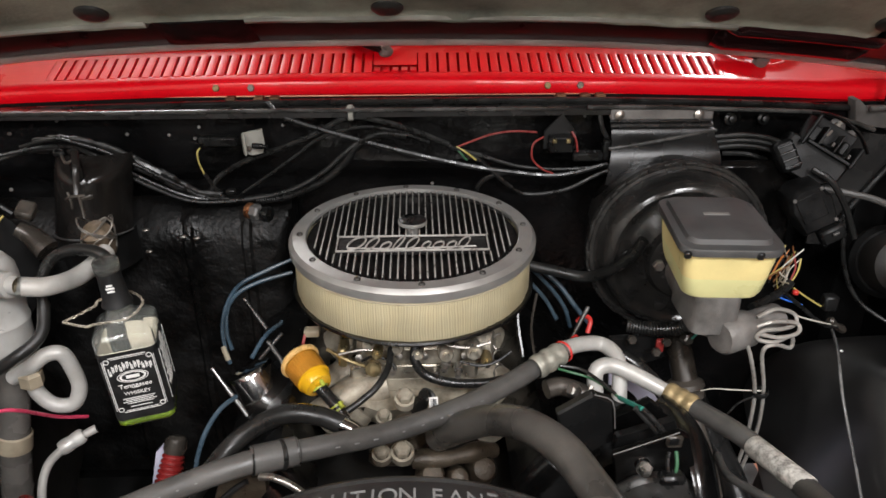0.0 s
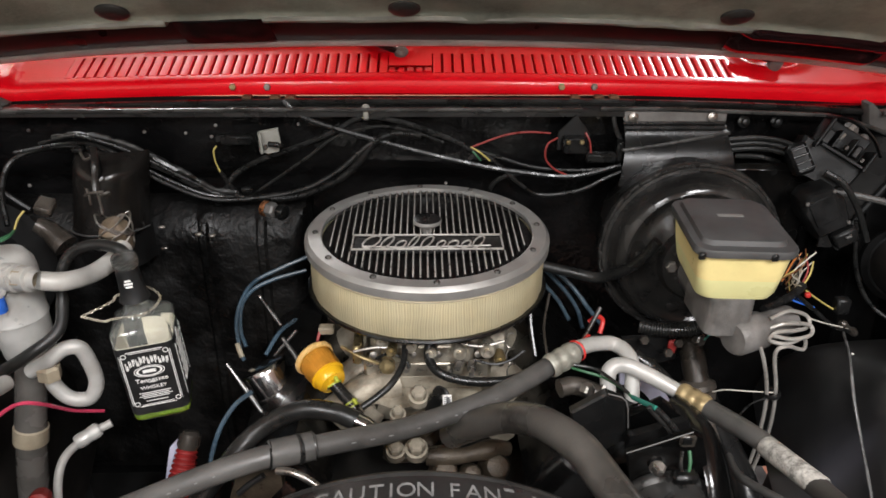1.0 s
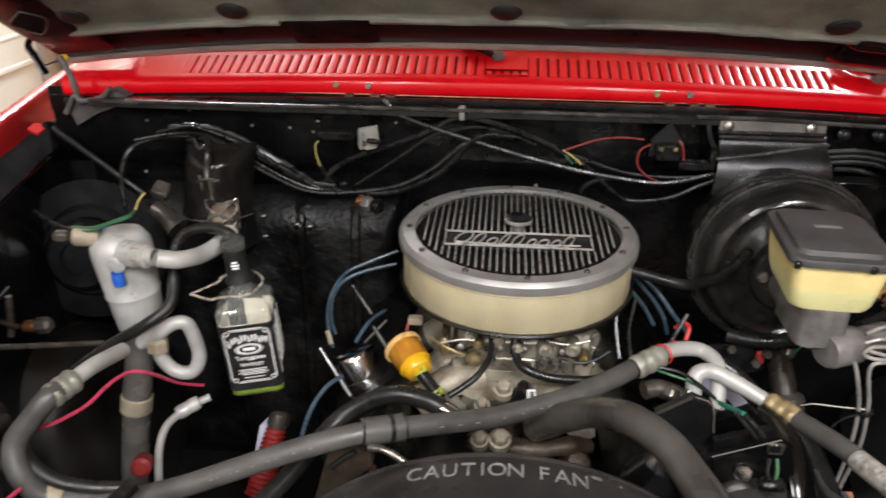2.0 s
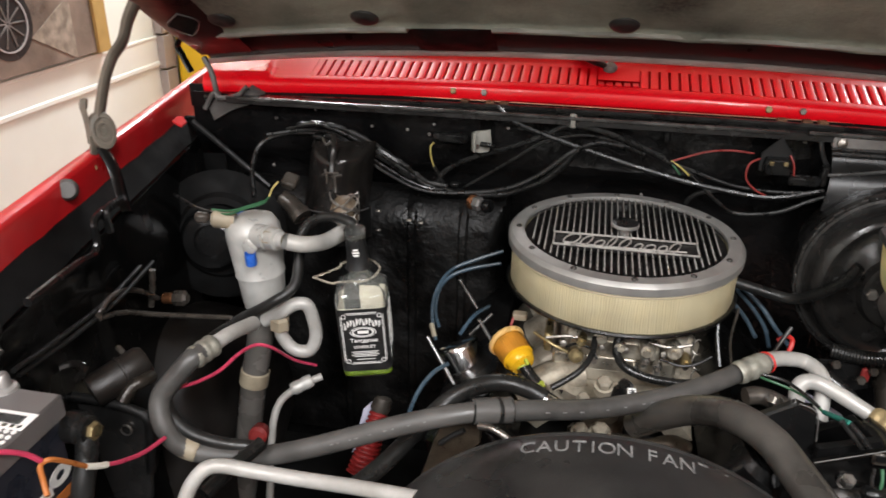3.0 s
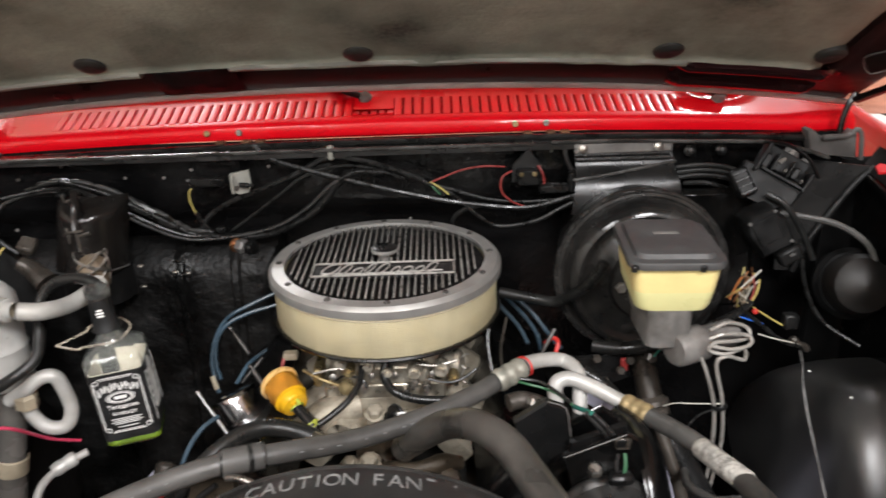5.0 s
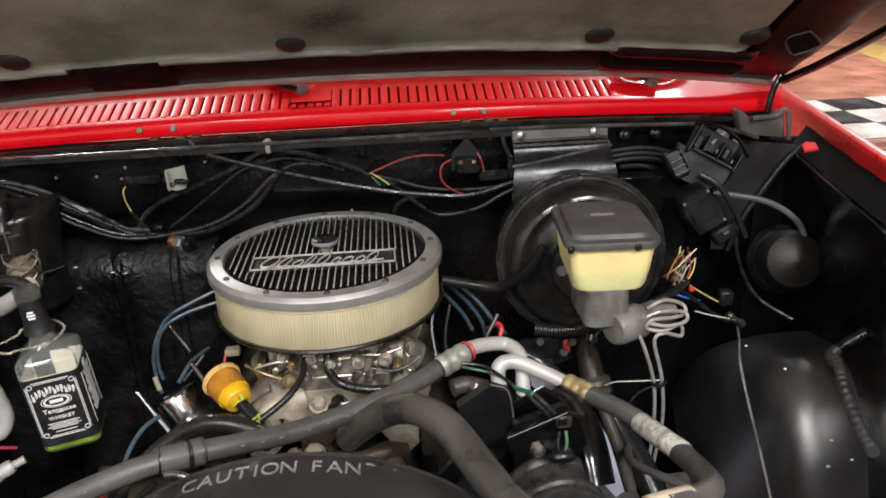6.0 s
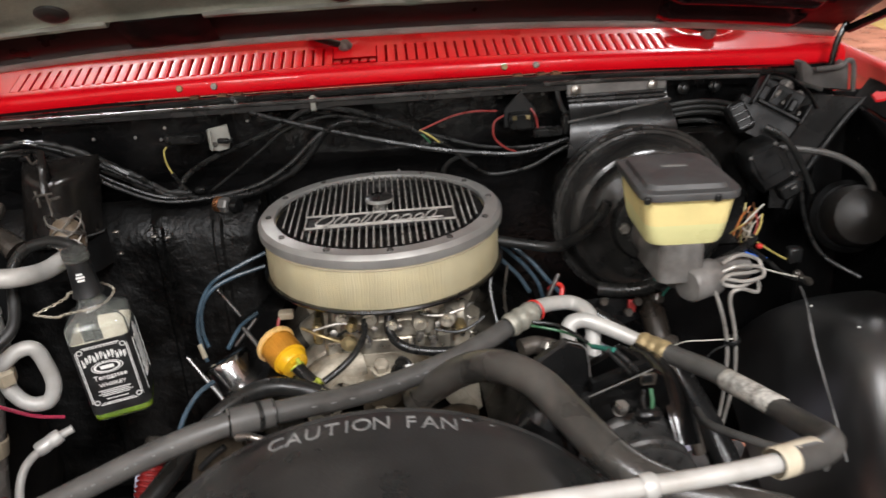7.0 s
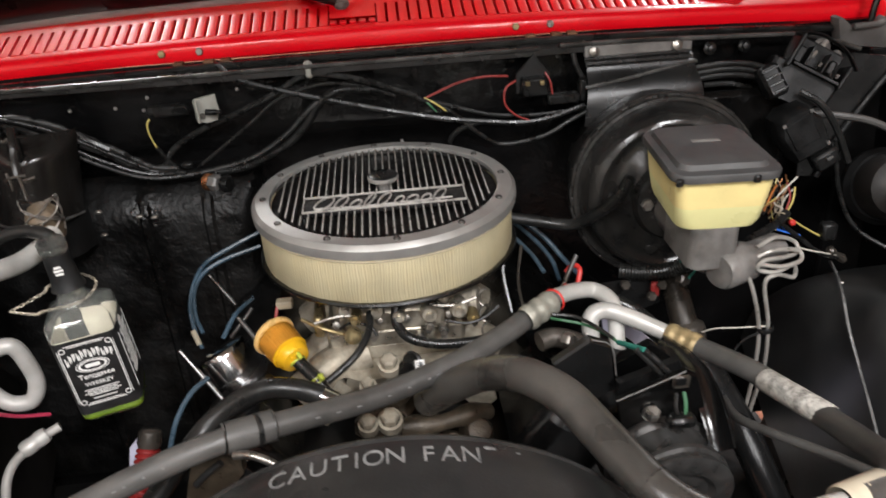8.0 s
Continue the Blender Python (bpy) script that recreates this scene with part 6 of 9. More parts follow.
def accumulator():
    top, low = Vector((-0.579, 0.900, 1.099)), Vector((-0.567, 0.900, 0.938))
    way = (top - low).normalized()
    length = (top - low).length
    e = thing("accumulator", "dull aluminium air conditioning accumulator canister", "accumulator", low)
    m = aim(low, way)
    can = Shape().lathe([(0, 0), (0.030, 0.002), (0.034, 0.008), (0.0375, 0.062), (0.0395, 0.0625), (0.0395, 0.0655), (0.0385, 0.067), (0.0430, length - 0.035), (0.042, length - 0.02), (0.034, length - 0.006), (0.02, length), (0, length + 0.001)], m, 40)
    part("canister", can, ALU, e)
    pa, pb = Vector((-0.545, 0.865, 1.079)), Vector((-0.500, 0.850, 1.083))
    port = Shape().lathe([(0.019, -0.012), (0.019, 0.010), (0.015, 0.012), (0.0165, 0.014), (0.0165, 0.030), (0.012, 0.032), (0.012, 0.045)], aim(pa, pb - pa), 24)
    part("outlet_port", port, ALU, e)
    part("outlet_nut", hexnut(Shape(), pa + (pb - pa).normalized() * 0.012, pb - pa, 0.017, 0.016), TAN_TAPE, e, "tan stained nut")
    sa = Vector((-0.608, 0.885, 1.093))
    part("switch_port", Shape().lathe([(0.014, -0.01), (0.014, 0.022), (0.010, 0.026), (0, 0.026)], aim(sa, (-1, -0.25, 0.1)), 20), TAN_TAPE, e)
    part("switch_plug", Shape().box(0, 0, 0.010, 0.016, 0.016, 0.022, 0.004, aim(sa + Vector((-0.03, -0.007, 0.003)), (-1, -0.25, 0.1))), BROWN_STEEL, e)
    b = Vector((-0.558, 0.853, 1.053))
    part("service_port", Shape().lathe([(0.012, -0.01), (0.012, 0.012), (0.009, 0.014), (0, 0.014)], aim(Vector((-0.562, 0.862, 1.067)), (0.1, -1, 0.1)), 16), ALU, e)
    part("blue_cap", Shape().lathe([(0.0085, 0.02), (0.009, 0.004), (0.0085, 0), (0, 0)], aim(b + Vector((0, -0.008, -0.012)), (0, -0.1, 1)), 16), BLUE_PLASTIC, e, "blue plastic cap")
    t = m @ Matrix.Translation((-0.004, -0.024, length - 0.004))
    part("blue_mark", Shape().box(0, 0, 0, 0.022, 0.014, 0.004, 0.001, t @ Matrix.Rotation(radians(22), 4, "X")), BLUE_PLASTIC, e)
    pipe = Shape().tube([(-0.500, 0.850, 1.082), (-0.475, 0.860, 1.076), (-0.459, 0.900, 1.065), (-0.447, 0.940, 1.064), (-0.439, 0.970, 1.070)], 0.0125, 14, 8)
    part("outlet_pipe", pipe, ALU_PIPE, e, "aluminium outlet pipe")
    lower = Shape().tube([(-0.555, 0.865, 0.932), (-0.526, 0.860, 0.952), (-0.503, 0.865, 0.968), (-0.484, 0.870, 0.966), (-0.477, 0.875, 0.936), (-0.475, 0.875, 0.905), (-0.486, 0.870, 0.883), (-0.509, 0.865, 0.885), (-0.527, 0.865, 0.905), (-0.534, 0.870, 0.927)], 0.0105, 14, 8)
    part("loop_pipe", lower, ALU_PIPE, e, "looped aluminium pipe")
    part("green_wire", Shape().tube([(-0.628, 0.880, 1.105), (-0.602, 0.875, 1.107), (-0.571, 0.870, 1.121), (-0.547, 0.880, 1.128), (-0.546, 0.900, 1.130)], 0.0018, 6), GREEN_WIRE, e)
    part("green_wire", Shape().tube([(-0.632, 0.880, 1.110), (-0.600, 0.880, 1.111), (-0.561, 0.880, 1.125), (-0.549, 0.900, 1.126)], 0.0018, 6), GREEN_WIRE, e)
    part("copper_wire", Shape().tube([(-0.546, 0.900, 1.130), (-0.541, 0.905, 1.143), (-0.533, 0.910, 1.153)], 0.0014, 6), YELLOW_WIRE, e)
    part("black_wire", Shape().tube([(-0.629, 0.890, 1.098), (-0.679, 0.920, 1.092), (-0.726, 0.960, 1.086), (-0.765, 1.000, 1.078)], 0.003, 8), WIRE_BLACK, e)
    part("loop_nut", hexnut(Shape(), (-0.529, 0.862, 0.924), (0.05, -0.05, 1), 0.016, 0.022), TAN_TAPE, e, "tan stained nut")
    post = Shape().tube([(-0.574, 0.910, 0.932), (-0.585, 0.900, 0.871), (-0.598, 0.890, 0.796), (-0.615, 0.880, 0.682), (-0.633, 0.870, 0.546)], 0.022, 16, 4)
    part("stand_pipe", post, DARK_PIPE, e, "dark vertical pipe")
    band_on(e, "strap", (-0.594, 0.892, 0.816), (-0.599, 0.888, 0.788), 0.0245, TAN_TAPE, "tan tape strap")


accumulator()
hose("overflow_hose", "black rubber hose from the bottle cap looping forward", [(-0.404, 0.900, 1.075), (-0.420, 0.910, 1.096), (-0.455, 0.920, 1.098), (-0.486, 0.920, 1.088), (-0.502, 0.910, 1.066), (-0.501, 0.890, 1.032), (-0.500, 0.860, 1.002), (-0.529, 0.830, 0.984), (-0.552, 0.770, 0.986), (-0.566, 0.700, 0.988), (-0.570, 0.645, 0.986), (-0.575, 0.610, 0.974), (-0.563, 0.590, 0.955), (-0.531, 0.580, 0.935), (-0.492, 0.585, 0.922), (-0.453, 0.590, 0.919)], 0.0082, RUBBER_DARK)
hose("drain_strap", "flat black rubber strap crossing the hoses", [(-0.433, 0.575, 0.940), (-0.445, 0.550, 0.936), (-0.456, 0.520, 0.934), (-0.467, 0.490, 0.928)], 0.009, RUBBER_DARK)
hose("condenser_line", "white painted aluminium line crossing low in front", [(-0.474, 0.460, 0.942), (-0.468, 0.470, 0.960), (-0.456, 0.480, 0.975), (-0.441, 0.490, 0.975), (-0.409, 0.500, 0.965), (-0.349, 0.500, 0.964), (-0.287, 0.490, 0.974), (-0.214, 0.470, 0.991)], 0.0085, ALU_PIPE, "pipe")


def bottle():
    base = Vector((-0.392, 0.893, 0.856))
    e = thing("liquor_bottle", "square clear glass whiskey bottle with black label, green fluid at bottom", "bottle", base)
    m = Matrix.Translation(base) @ Matrix.Rotation(radians(BOT_TURN), 4, "Z") @ Matrix.Rotation(radians(BOT_LEAN), 4, "X") @ Matrix.Rotation(radians(BOT_SIDE), 4, "Y")
    w = 0.078

    def loft(sections, n=6):
        s = Shape()
        ring = None
        verts, faces = [], []
        for width, r, z in sections:
            verts += [(x, y, z) for x, y in rounded(width, width, min(r, width / 2 - 1e-4), n)]
        k = 4 * (n + 1)
        for i in range(len(sections) - 1):
            for j in range(k):
                l = (j + 1) % k
                faces.append((i * k + j, i * k + l, (i + 1) * k + l, (i + 1) * k + j))
        faces.append(tuple(range(k))[::-1])
        faces.append(tuple((len(sections) - 1) * k + j for j in range(k)))
        return s.add(verts, faces, m)

    outer = loft([(0.070, 0.010, 0), (0.076, 0.011, 0.004), (w, 0.011, 0.010), (w, 0.011, 0.141), (0.0755, 0.012, 0.1455), (0.066, 0.013, 0.150), (0.048, 0.016, 0.1565), (0.038, 0.0185, 0.164), (0.033, 0.0164, 0.172), (0.031, 0.0154, 0.190), (0.028, 0.0139, 0.228)])
    glass = part("glass", outer, GLASS, e, "clear glass body")
    inner = loft([(0.066, 0.009, 0.006), (0.0740, 0.009, 0.012), (0.0740, 0.009, 0.140), (0.0715, 0.010, 0.1435), (0.062, 0.011, 0.148), (0.044, 0.014, 0.1545), (0.034, 0.0168, 0.162), (0.029, 0.0144, 0.172), (0.026, 0.0129, 0.190), (0.023, 0.0114, 0.226)])
    inner.f = [f[::-1] for f in inner.f]
    wall = part("inner_wall", inner, GLASS, glass)
    glass.visible_shadow = wall.visible_shadow = False
    part("coolant", loft([(0.070, 0.010, 0.0015), (0.0770, 0.0105, 0.0055), (0.0772, 0.0105, 0.010), (0.0772, 0.0105, 0.019)]), GREEN_FLUID, e, "green coolant in the bottom")
    part("neck_wrap", Shape().lathe([(0.0205, 0.178), (0.0175, 0.186), (0.0165, 0.196), (0.0152, 0.222), (0.0150, 0.226)], m, 28), LABEL_BLACK, e, "black neck wrap with white print")
    part("cap", Shape().lathe([(0.0155, 0.226), (0.0165, 0.228), (0.0165, 0.232), (0.0145, 0.234), (0.0150, 0.236), (0.0150, 0.243), (0.012, 0.245), (0, 0.245)], m, 28), GLASS, e, "glass lip with hose pushed in")
    for z in (0.2295, 0.2345, 0.2395):
        part("thread", Shape().lathe([(0.0150, z - 0.0012), (0.0168, z - 0.0004), (0.0168, z + 0.0004), (0.0150, z + 0.0012)], m, 28), GLASS, e)
    lab = Shape()
    # wrap of the label over front and two sides
    outline = [p for p in rounded(w + 0.0006, w + 0.0006, 0.0112, 6)]
    k = len(outline)
    order = [i for i in range(k)]
    verts = [(x, y, z) for z in (0.0135, 0.124) for x, y in outline]
    faces = [(j, (j + 1) % k, k + (j + 1) % k, k + j) for j in order if not (outline[j][1] > w * 0.49 and outline[(j + 1) % k][1] > w * 0.49)]
    lab.add(verts, faces, m)
    label = part("label", lab, LABEL_BLACK, e, "black paper label printed in white")
    liner = Shape()
    line = rounded(w - 0.0052, w - 0.0052, 0.0082, 6)
    liner.add([(x, y, z) for z in (0.030, 0.124) for x, y in line], [(j, (j + 1) % k, k + (j + 1) % k, k + j) for j in order if not (line[j][1] > w * 0.45 and line[(j + 1) % k][1] > w * 0.42)], m)
    part("label_back", liner, LABEL_BACK, label, "grey-tan back of the label seen through glass")
    f = m @ Matrix.Translation((0, -w / 2 - 0.0006, 0.0725)) @ Matrix.Rotation(radians(90), 4, "X") @ Matrix.Diagonal((0.96, 0.92, 1, 1))
    bars = Shape()
    def bar(x, z, sx, sz, t=f):
        bars.box(x, z, 0.0003, sx, sz, 0.0006, 0.0001, t)
    # border
    for s in (-1, 1):
        bar(s * 0.0325, 0, 0.0011, 0.084)
        bar(s * 0.0345, 0, 0.0007, 0.09)
        bar(0, s * 0.049, 0.05, 0.0012)
        bar(0, s * 0.0465, 0.044, 0.0007)
        for q in (-1, 1):
            bars.lathe([(0.0030, 0.0001), (0.0030, 0.0006), (0.0040, 0.0006), (0.0040, 0.0001)], f @ Matrix.Translation((s * 0.0285, q * 0.0435, 0)), 16)
    # arched brand band as plain strokes
    for i in range(12):
        x = -0.0275 + 0.005 * i
        z = 0.031 - 9.0 * x * x * 0.9 + (0.002 if i % 3 else 0.0)
        bars.box(x - 0.0010, z, 0.0003, 0.0015, 0.0115 if i % 4 else 0.0135, 0.0006, 0.0001, f)
        bars.box(x + 0.0010, z + 0.002 * (i % 3 - 1), 0.0003, 0.0013, 0.0085, 0.0006, 0.0001, f)
        bars.box(x, z + 0.0035 * ((i * 7) % 3 - 1), 0.0003, 0.0036, 0.0018, 0.0006, 0.0001, f)
    # oval
    bars.lathe([(0.0200, 0.0001), (0.0200, 0.0006), (0.0212, 0.0006), (0.0212, 0.0001)], f @ Matrix.Translation((0, 0.0125, 0)) @ Matrix.Diagonal((1, 0.47, 1, 1)), 32)
    bars.lathe([(0.0150, 0.0001), (0.0150, 0.0006), (0.0180, 0.0006), (0.0180, 0.0001)], f @ Matrix.Translation((0, 0.0125, 0)) @ Matrix.Diagonal((1, 0.46, 1, 1)), 32)
    bar(0, 0.0125, 0.018, 0.0055)
    for z, wd in ((-0.0075, 0.010), (-0.0255, 0.044), (-0.0285, 0.038), (-0.0315, 0.046), (-0.0345, 0.036), (-0.0405, 0.03)):
        bar(0, z, wd, 0.0011)
    side = m @ Matrix.Translation((w / 2 + 0.0006, 0, 0.0725)) @ Matrix.Rotation(radians(90), 4, "Z") @ Matrix.Rotation(radians(90), 4, "X") @ Matrix.Diagonal((0.96, 0.92, 1, 1))
    for i in range(20):
        bar(0.001 * (i % 3), 0.038 - 0.0038 * i, 0.048 - 0.006 * (i % 4), 0.0012, side)
    for s in (-1, 1):
        bar(s * 0.0325, 0, 0.0012, 0.09, side)
    bars.lathe([(0, 0.0006), (0.009, 0.0006), (0.009, 0.0001)], side @ Matrix.Translation((0.0, 0.044, 0)), 20)
    part("print", bars, WHITE_PAINT, label, "white print and border")
    for text, z, size in (("Tennessee", -0.0035, 0.0105), ("WHISKEY", -0.0165, 0.0085)):
        verts, faces = lettering(text, size, 0.0003)
        part("lettering", Shape().add(verts, faces, f @ Matrix.Translation((0, z, 0.0004))), WHITE_PAINT, label)
    nb = Shape()
    for z, wd in ((0.212, 0.008), (0.2075, 0.011), (0.203, 0.009)):
        nb.box(0, -0.0165, z, wd, 0.001, 0.0028, 0.0002, m)
    part("neck_print", nb, WHITE_PAINT, e)
    back = Shape().box(0.012, w / 2 - 0.0048, 0.078, 0.040, 0.0006, 0.096, 0.0001, m)
    part("back_label", back, LABEL_BACK, e, "pale back of the rear label seen through glass")
    return m


BOT_TURN, BOT_LEAN, BOT_SIDE = 13.0, 0.0, -4.0
bottle_pose = bottle()


def neck_chain():
    e = thing("neck_chain", "pale gold chain round the bottle neck", "chain", tuple(bottle_pose @ Vector((0, 0, 0.18))))
    c = bottle_pose @ Vector((0, 0, 0.172))
    a = Vector((-0.469, 0.865, 1.019))
    loop = [a, a.lerp(c, 0.5) + Vector((0, -0.022, -0.006)), c + Vector((-0.02, -0.036, -0.006)), c + Vector((0.022, -0.032, 0.0)), c + Vector((0.034, -0.002, 0.008)), c + Vector((0.0, 0.03, 0.006)), c + Vector((-0.03, 0.012, 0.002)), a.lerp(c, 0.5) + Vector((0, 0.012, 0.004)), a]
    line = smooth_line(loop, 8)
    for i in range(0, len(line) - 1):
        p, q = line[i], line[i + 1]
        way = (q - p).normalized()
        link = Shape()
        t = aim((p + q) / 2, way) @ Matrix.Rotation(radians(90 * (i % 2)), 4, "Z")
        h = (q - p).length * 0.62
        link.tube([t @ Vector((0.0017 * math.cos(k), 0, h * math.sin(k))) for k in (0, 0.8, 1.57, 2.4, 3.14, 3.9, 4.71, 5.5, 6.28)], 0.00055, 5, 1)
        part("chain_link", link, CHAIN_GOLD, e)


neck_chain()


def pipe_fitting():
    e = thing("steel_pipe", "grey steel pipe with crimp fitting and red valve cap", "pipe", (-0.503, 0.870, 0.815))
    part("pipe", Shape().tube([(-0.475, 0.890, 0.821), (-0.494, 0.880, 0.815), (-0.514, 0.865, 0.807), (-0.534, 0.850, 0.790), (-0.541, 0.830, 0.762), (-0.542, 0.810, 0.702), (-0.541, 0.790, 0.636)], 0.0062, 12, 6), ALU_PIPE, e)
    band_on(e, "fitting", (-0.489, 0.880, 0.819), (-0.518, 0.862, 0.807), 0.0105, ALU, "", 2)
    cap = Vector((-0.547, 0.790, 0.769))
    part("red_cap", Shape().lathe([(0.014, -0.010), (0.015, 0.0), (0.015, 0.012), (0.010, 0.016), (0, 0.016)], aim(cap, (0.2, -1, 0.3)), 18), DARK_RED, e, "dark red valve cap")


pipe_fitting()
loom("battery_wire", "pink wire spliced to orange wire over the battery", [
    ([(-0.488, 0.900, 0.835), (-0.508, 0.860, 0.868), (-0.517, 0.800, 0.927), (-0.534, 0.780, 0.941), (-0.542, 0.740, 0.948), (-0.549, 0.700, 0.947), (-0.562, 0.660, 0.953), (-0.582, 0.630, 0.958)], 0.0026, PINK_WIRE),
    ([(-0.540, 0.540, 0.957), (-0.541, 0.500, 0.968), (-0.541, 0.460, 0.988), (-0.543, 0.440, 1.000)], 0.0026, PINK_WIRE),
    ([(-0.543, 0.440, 1.000), (-0.546, 0.430, 1.006), (-0.551, 0.420, 1.013)], 0.0036, WHITE_WIRE),
    ([(-0.551, 0.420, 1.013), (-0.555, 0.400, 1.035), (-0.560, 0.385, 1.049), (-0.567, 0.380, 1.044), (-0.558, 0.370, 1.037), (-0.548, 0.360, 1.028)], 0.0028, ORANGE_WIRE),
    ([(-0.565, 0.380, 1.051), (-0.570, 0.370, 1.066), (-0.576, 0.355, 1.080), (-0.585, 0.340, 1.088), (-0.600, 0.330, 1.091)], 0.0028, PINK_WIRE),
])


def battery():
    x1, y1, zt = -0.587, 0.452, 1.076
    e = thing("car_battery", "dark car battery with grey-brown lid and white labels", "battery", (x1 - 0.09, y1 - 0.13, zt - 0.19))
    cx, cy = x1 - 0.09, y1 - 0.13
    part("case", Shape().box(cx, cy, zt - 0.105, 0.172, 0.252, 0.17, 0.006), BATTERY_CASE, e)
    lid = part("lid", Shape().box(cx, cy, zt - 0.014, 0.18, 0.26, 0.028, 0.003), BATTERY_GREY, e)
    q = Vector((-0.652, 0.445, 1.076))
    part("post", Shape().lathe([(0.015, -0.001), (0.014, 0.003), (0.0095, 0.005), (0.0078, 0.017), (0.006, 0.019), (0, 0.019)], Matrix.Translation(q), 20), LEAD, lid, "bare lead post")
    part("post_rod", Shape().tube([q + Vector((-0.012, 0.02, 0.03)), q + Vector((-0.06, 0.03, 0.05)), q + Vector((-0.12, 0.03, 0.06))], 0.004, 8), STEEL, lid)
    c = Vector((-0.617, 0.401, 1.076))
    m = Matrix.Translation(c + Vector((0, 0, 0.0008)))
    part("barcode_label", Shape().box(0, 0, 0, 0.062, 0.026, 0.0008, 0.0002, m), WHITE_PAINT, lid, "white barcode label")
    code = Shape()
    for i in range(24):
        code.box(-0.020 + 0.0018 * i, 0.001, 0.0008, 0.0009 if i % 3 else 0.0014, 0.013, 0.0006, 0.0001, m)
    part("barcode_bar", code, LABEL_BLACK, lid)
    d = Vector((-0.602, 0.375, 1.076))
    dots = Shape()
    for i in range(7):
        for j in range(3):
            dots.lathe([(0, 0.0012), (0.0028, 0.0012), (0.0028, 0.0)], Matrix.Translation(d + Vector((0.010 - 0.008 * j, 0.018 - 0.008 * i, 0))), 8)
    part("printed_dot", dots, WHITE_PAINT, lid)
    part("small_label", Shape().box(d.x - 0.035, d.y + 0.012, zt + 0.0006, 0.03, 0.03, 0.0008, 0.0002), WHITE_PAINT, lid)
    s = Vector((-0.588, 0.423, 0.993))
    mark = Shape()
    mark.lathe([(0.006, 0), (0.006, 0.001), (0.014, 0.001), (0.014, 0)], aim(s, (1, 0, 0)) @ Matrix.Diagonal((1.2, 0.8, 1, 1)), 24)
    mark.box(s.x + 0.0005, s.y - 0.03, s.z - 0.008, 0.001, 0.03, 0.012, 0.0003)
    part("side_mark", mark, WHITE_PAINT, e, "white plain emblem shape on the side")
    part("side_mark", Shape().box(s.x + 0.0005, s.y - 0.004, s.z - 0.026, 0.001, 0.03, 0.012, 0.0003), ORANGE_WIRE, e, "orange plain emblem shape on the side")
    t = Vector((-0.587, 0.454, 1.032))
    part("side_terminal", Shape().lathe([(0.021, -0.002), (0.021, 0.014), (0.017, 0.017), (0.017, 0.024), (0.011, 0.026), (0, 0.026)], aim(t, (1, -0.1, 0.05)) @ Matrix.Diagonal((0.85, 0.85, 1, 1)), 24), BLACK_PLASTIC, e, "dark side terminal")
    part("terminal_bolt", hexnut(Shape(), t + Vector((0.026, -0.003, 0.001)), (1, -0.1, 0.05), 0.010, 0.006), BRASS, e, "corroded brass terminal bolt")
    part("terminal_cable", Shape().tube([t + Vector(v) for v in ((0.016, 0, 0), (0.02, -0.012, -0.025), (0.02, -0.03, -0.06), (0.01, -0.04, -0.12))], 0.012, 12), RUBBER_DARK, e)


battery()


def battery_tray():
    p = (-0.636, 0.600, 0.922)
    e = thing("battery_tray", "black steel battery tray bracket with a bolt hole", "battery tray", p)
    part("plate", plate([(-0.710, 0.600, 0.942), (-0.657, 0.600, 0.942), (-0.613, 0.600, 0.937), (-0.600, 0.600, 0.924), (-0.619, 0.600, 0.792), (-0.746, 0.600, 0.767)], 0.006, 0.002), CORNER_GREY, e)
    part("flange", Shape().tube([(-0.705, 0.595, 0.953), (-0.652, 0.595, 0.952), (-0.615, 0.595, 0.945), (-0.600, 0.595, 0.936), (-0.599, 0.595, 0.914), (-0.608, 0.595, 0.847)], 0.0065, 10, 5), BLACK_MATT, e)
    part("bolt_hole", Shape().lathe([(0.006, 0.002), (0.0085, 0.003), (0.0085, 0.0)], aim((-0.635, 0.598, 0.909), (0, -1, 0)), 14), STEEL, e)


battery_tray()


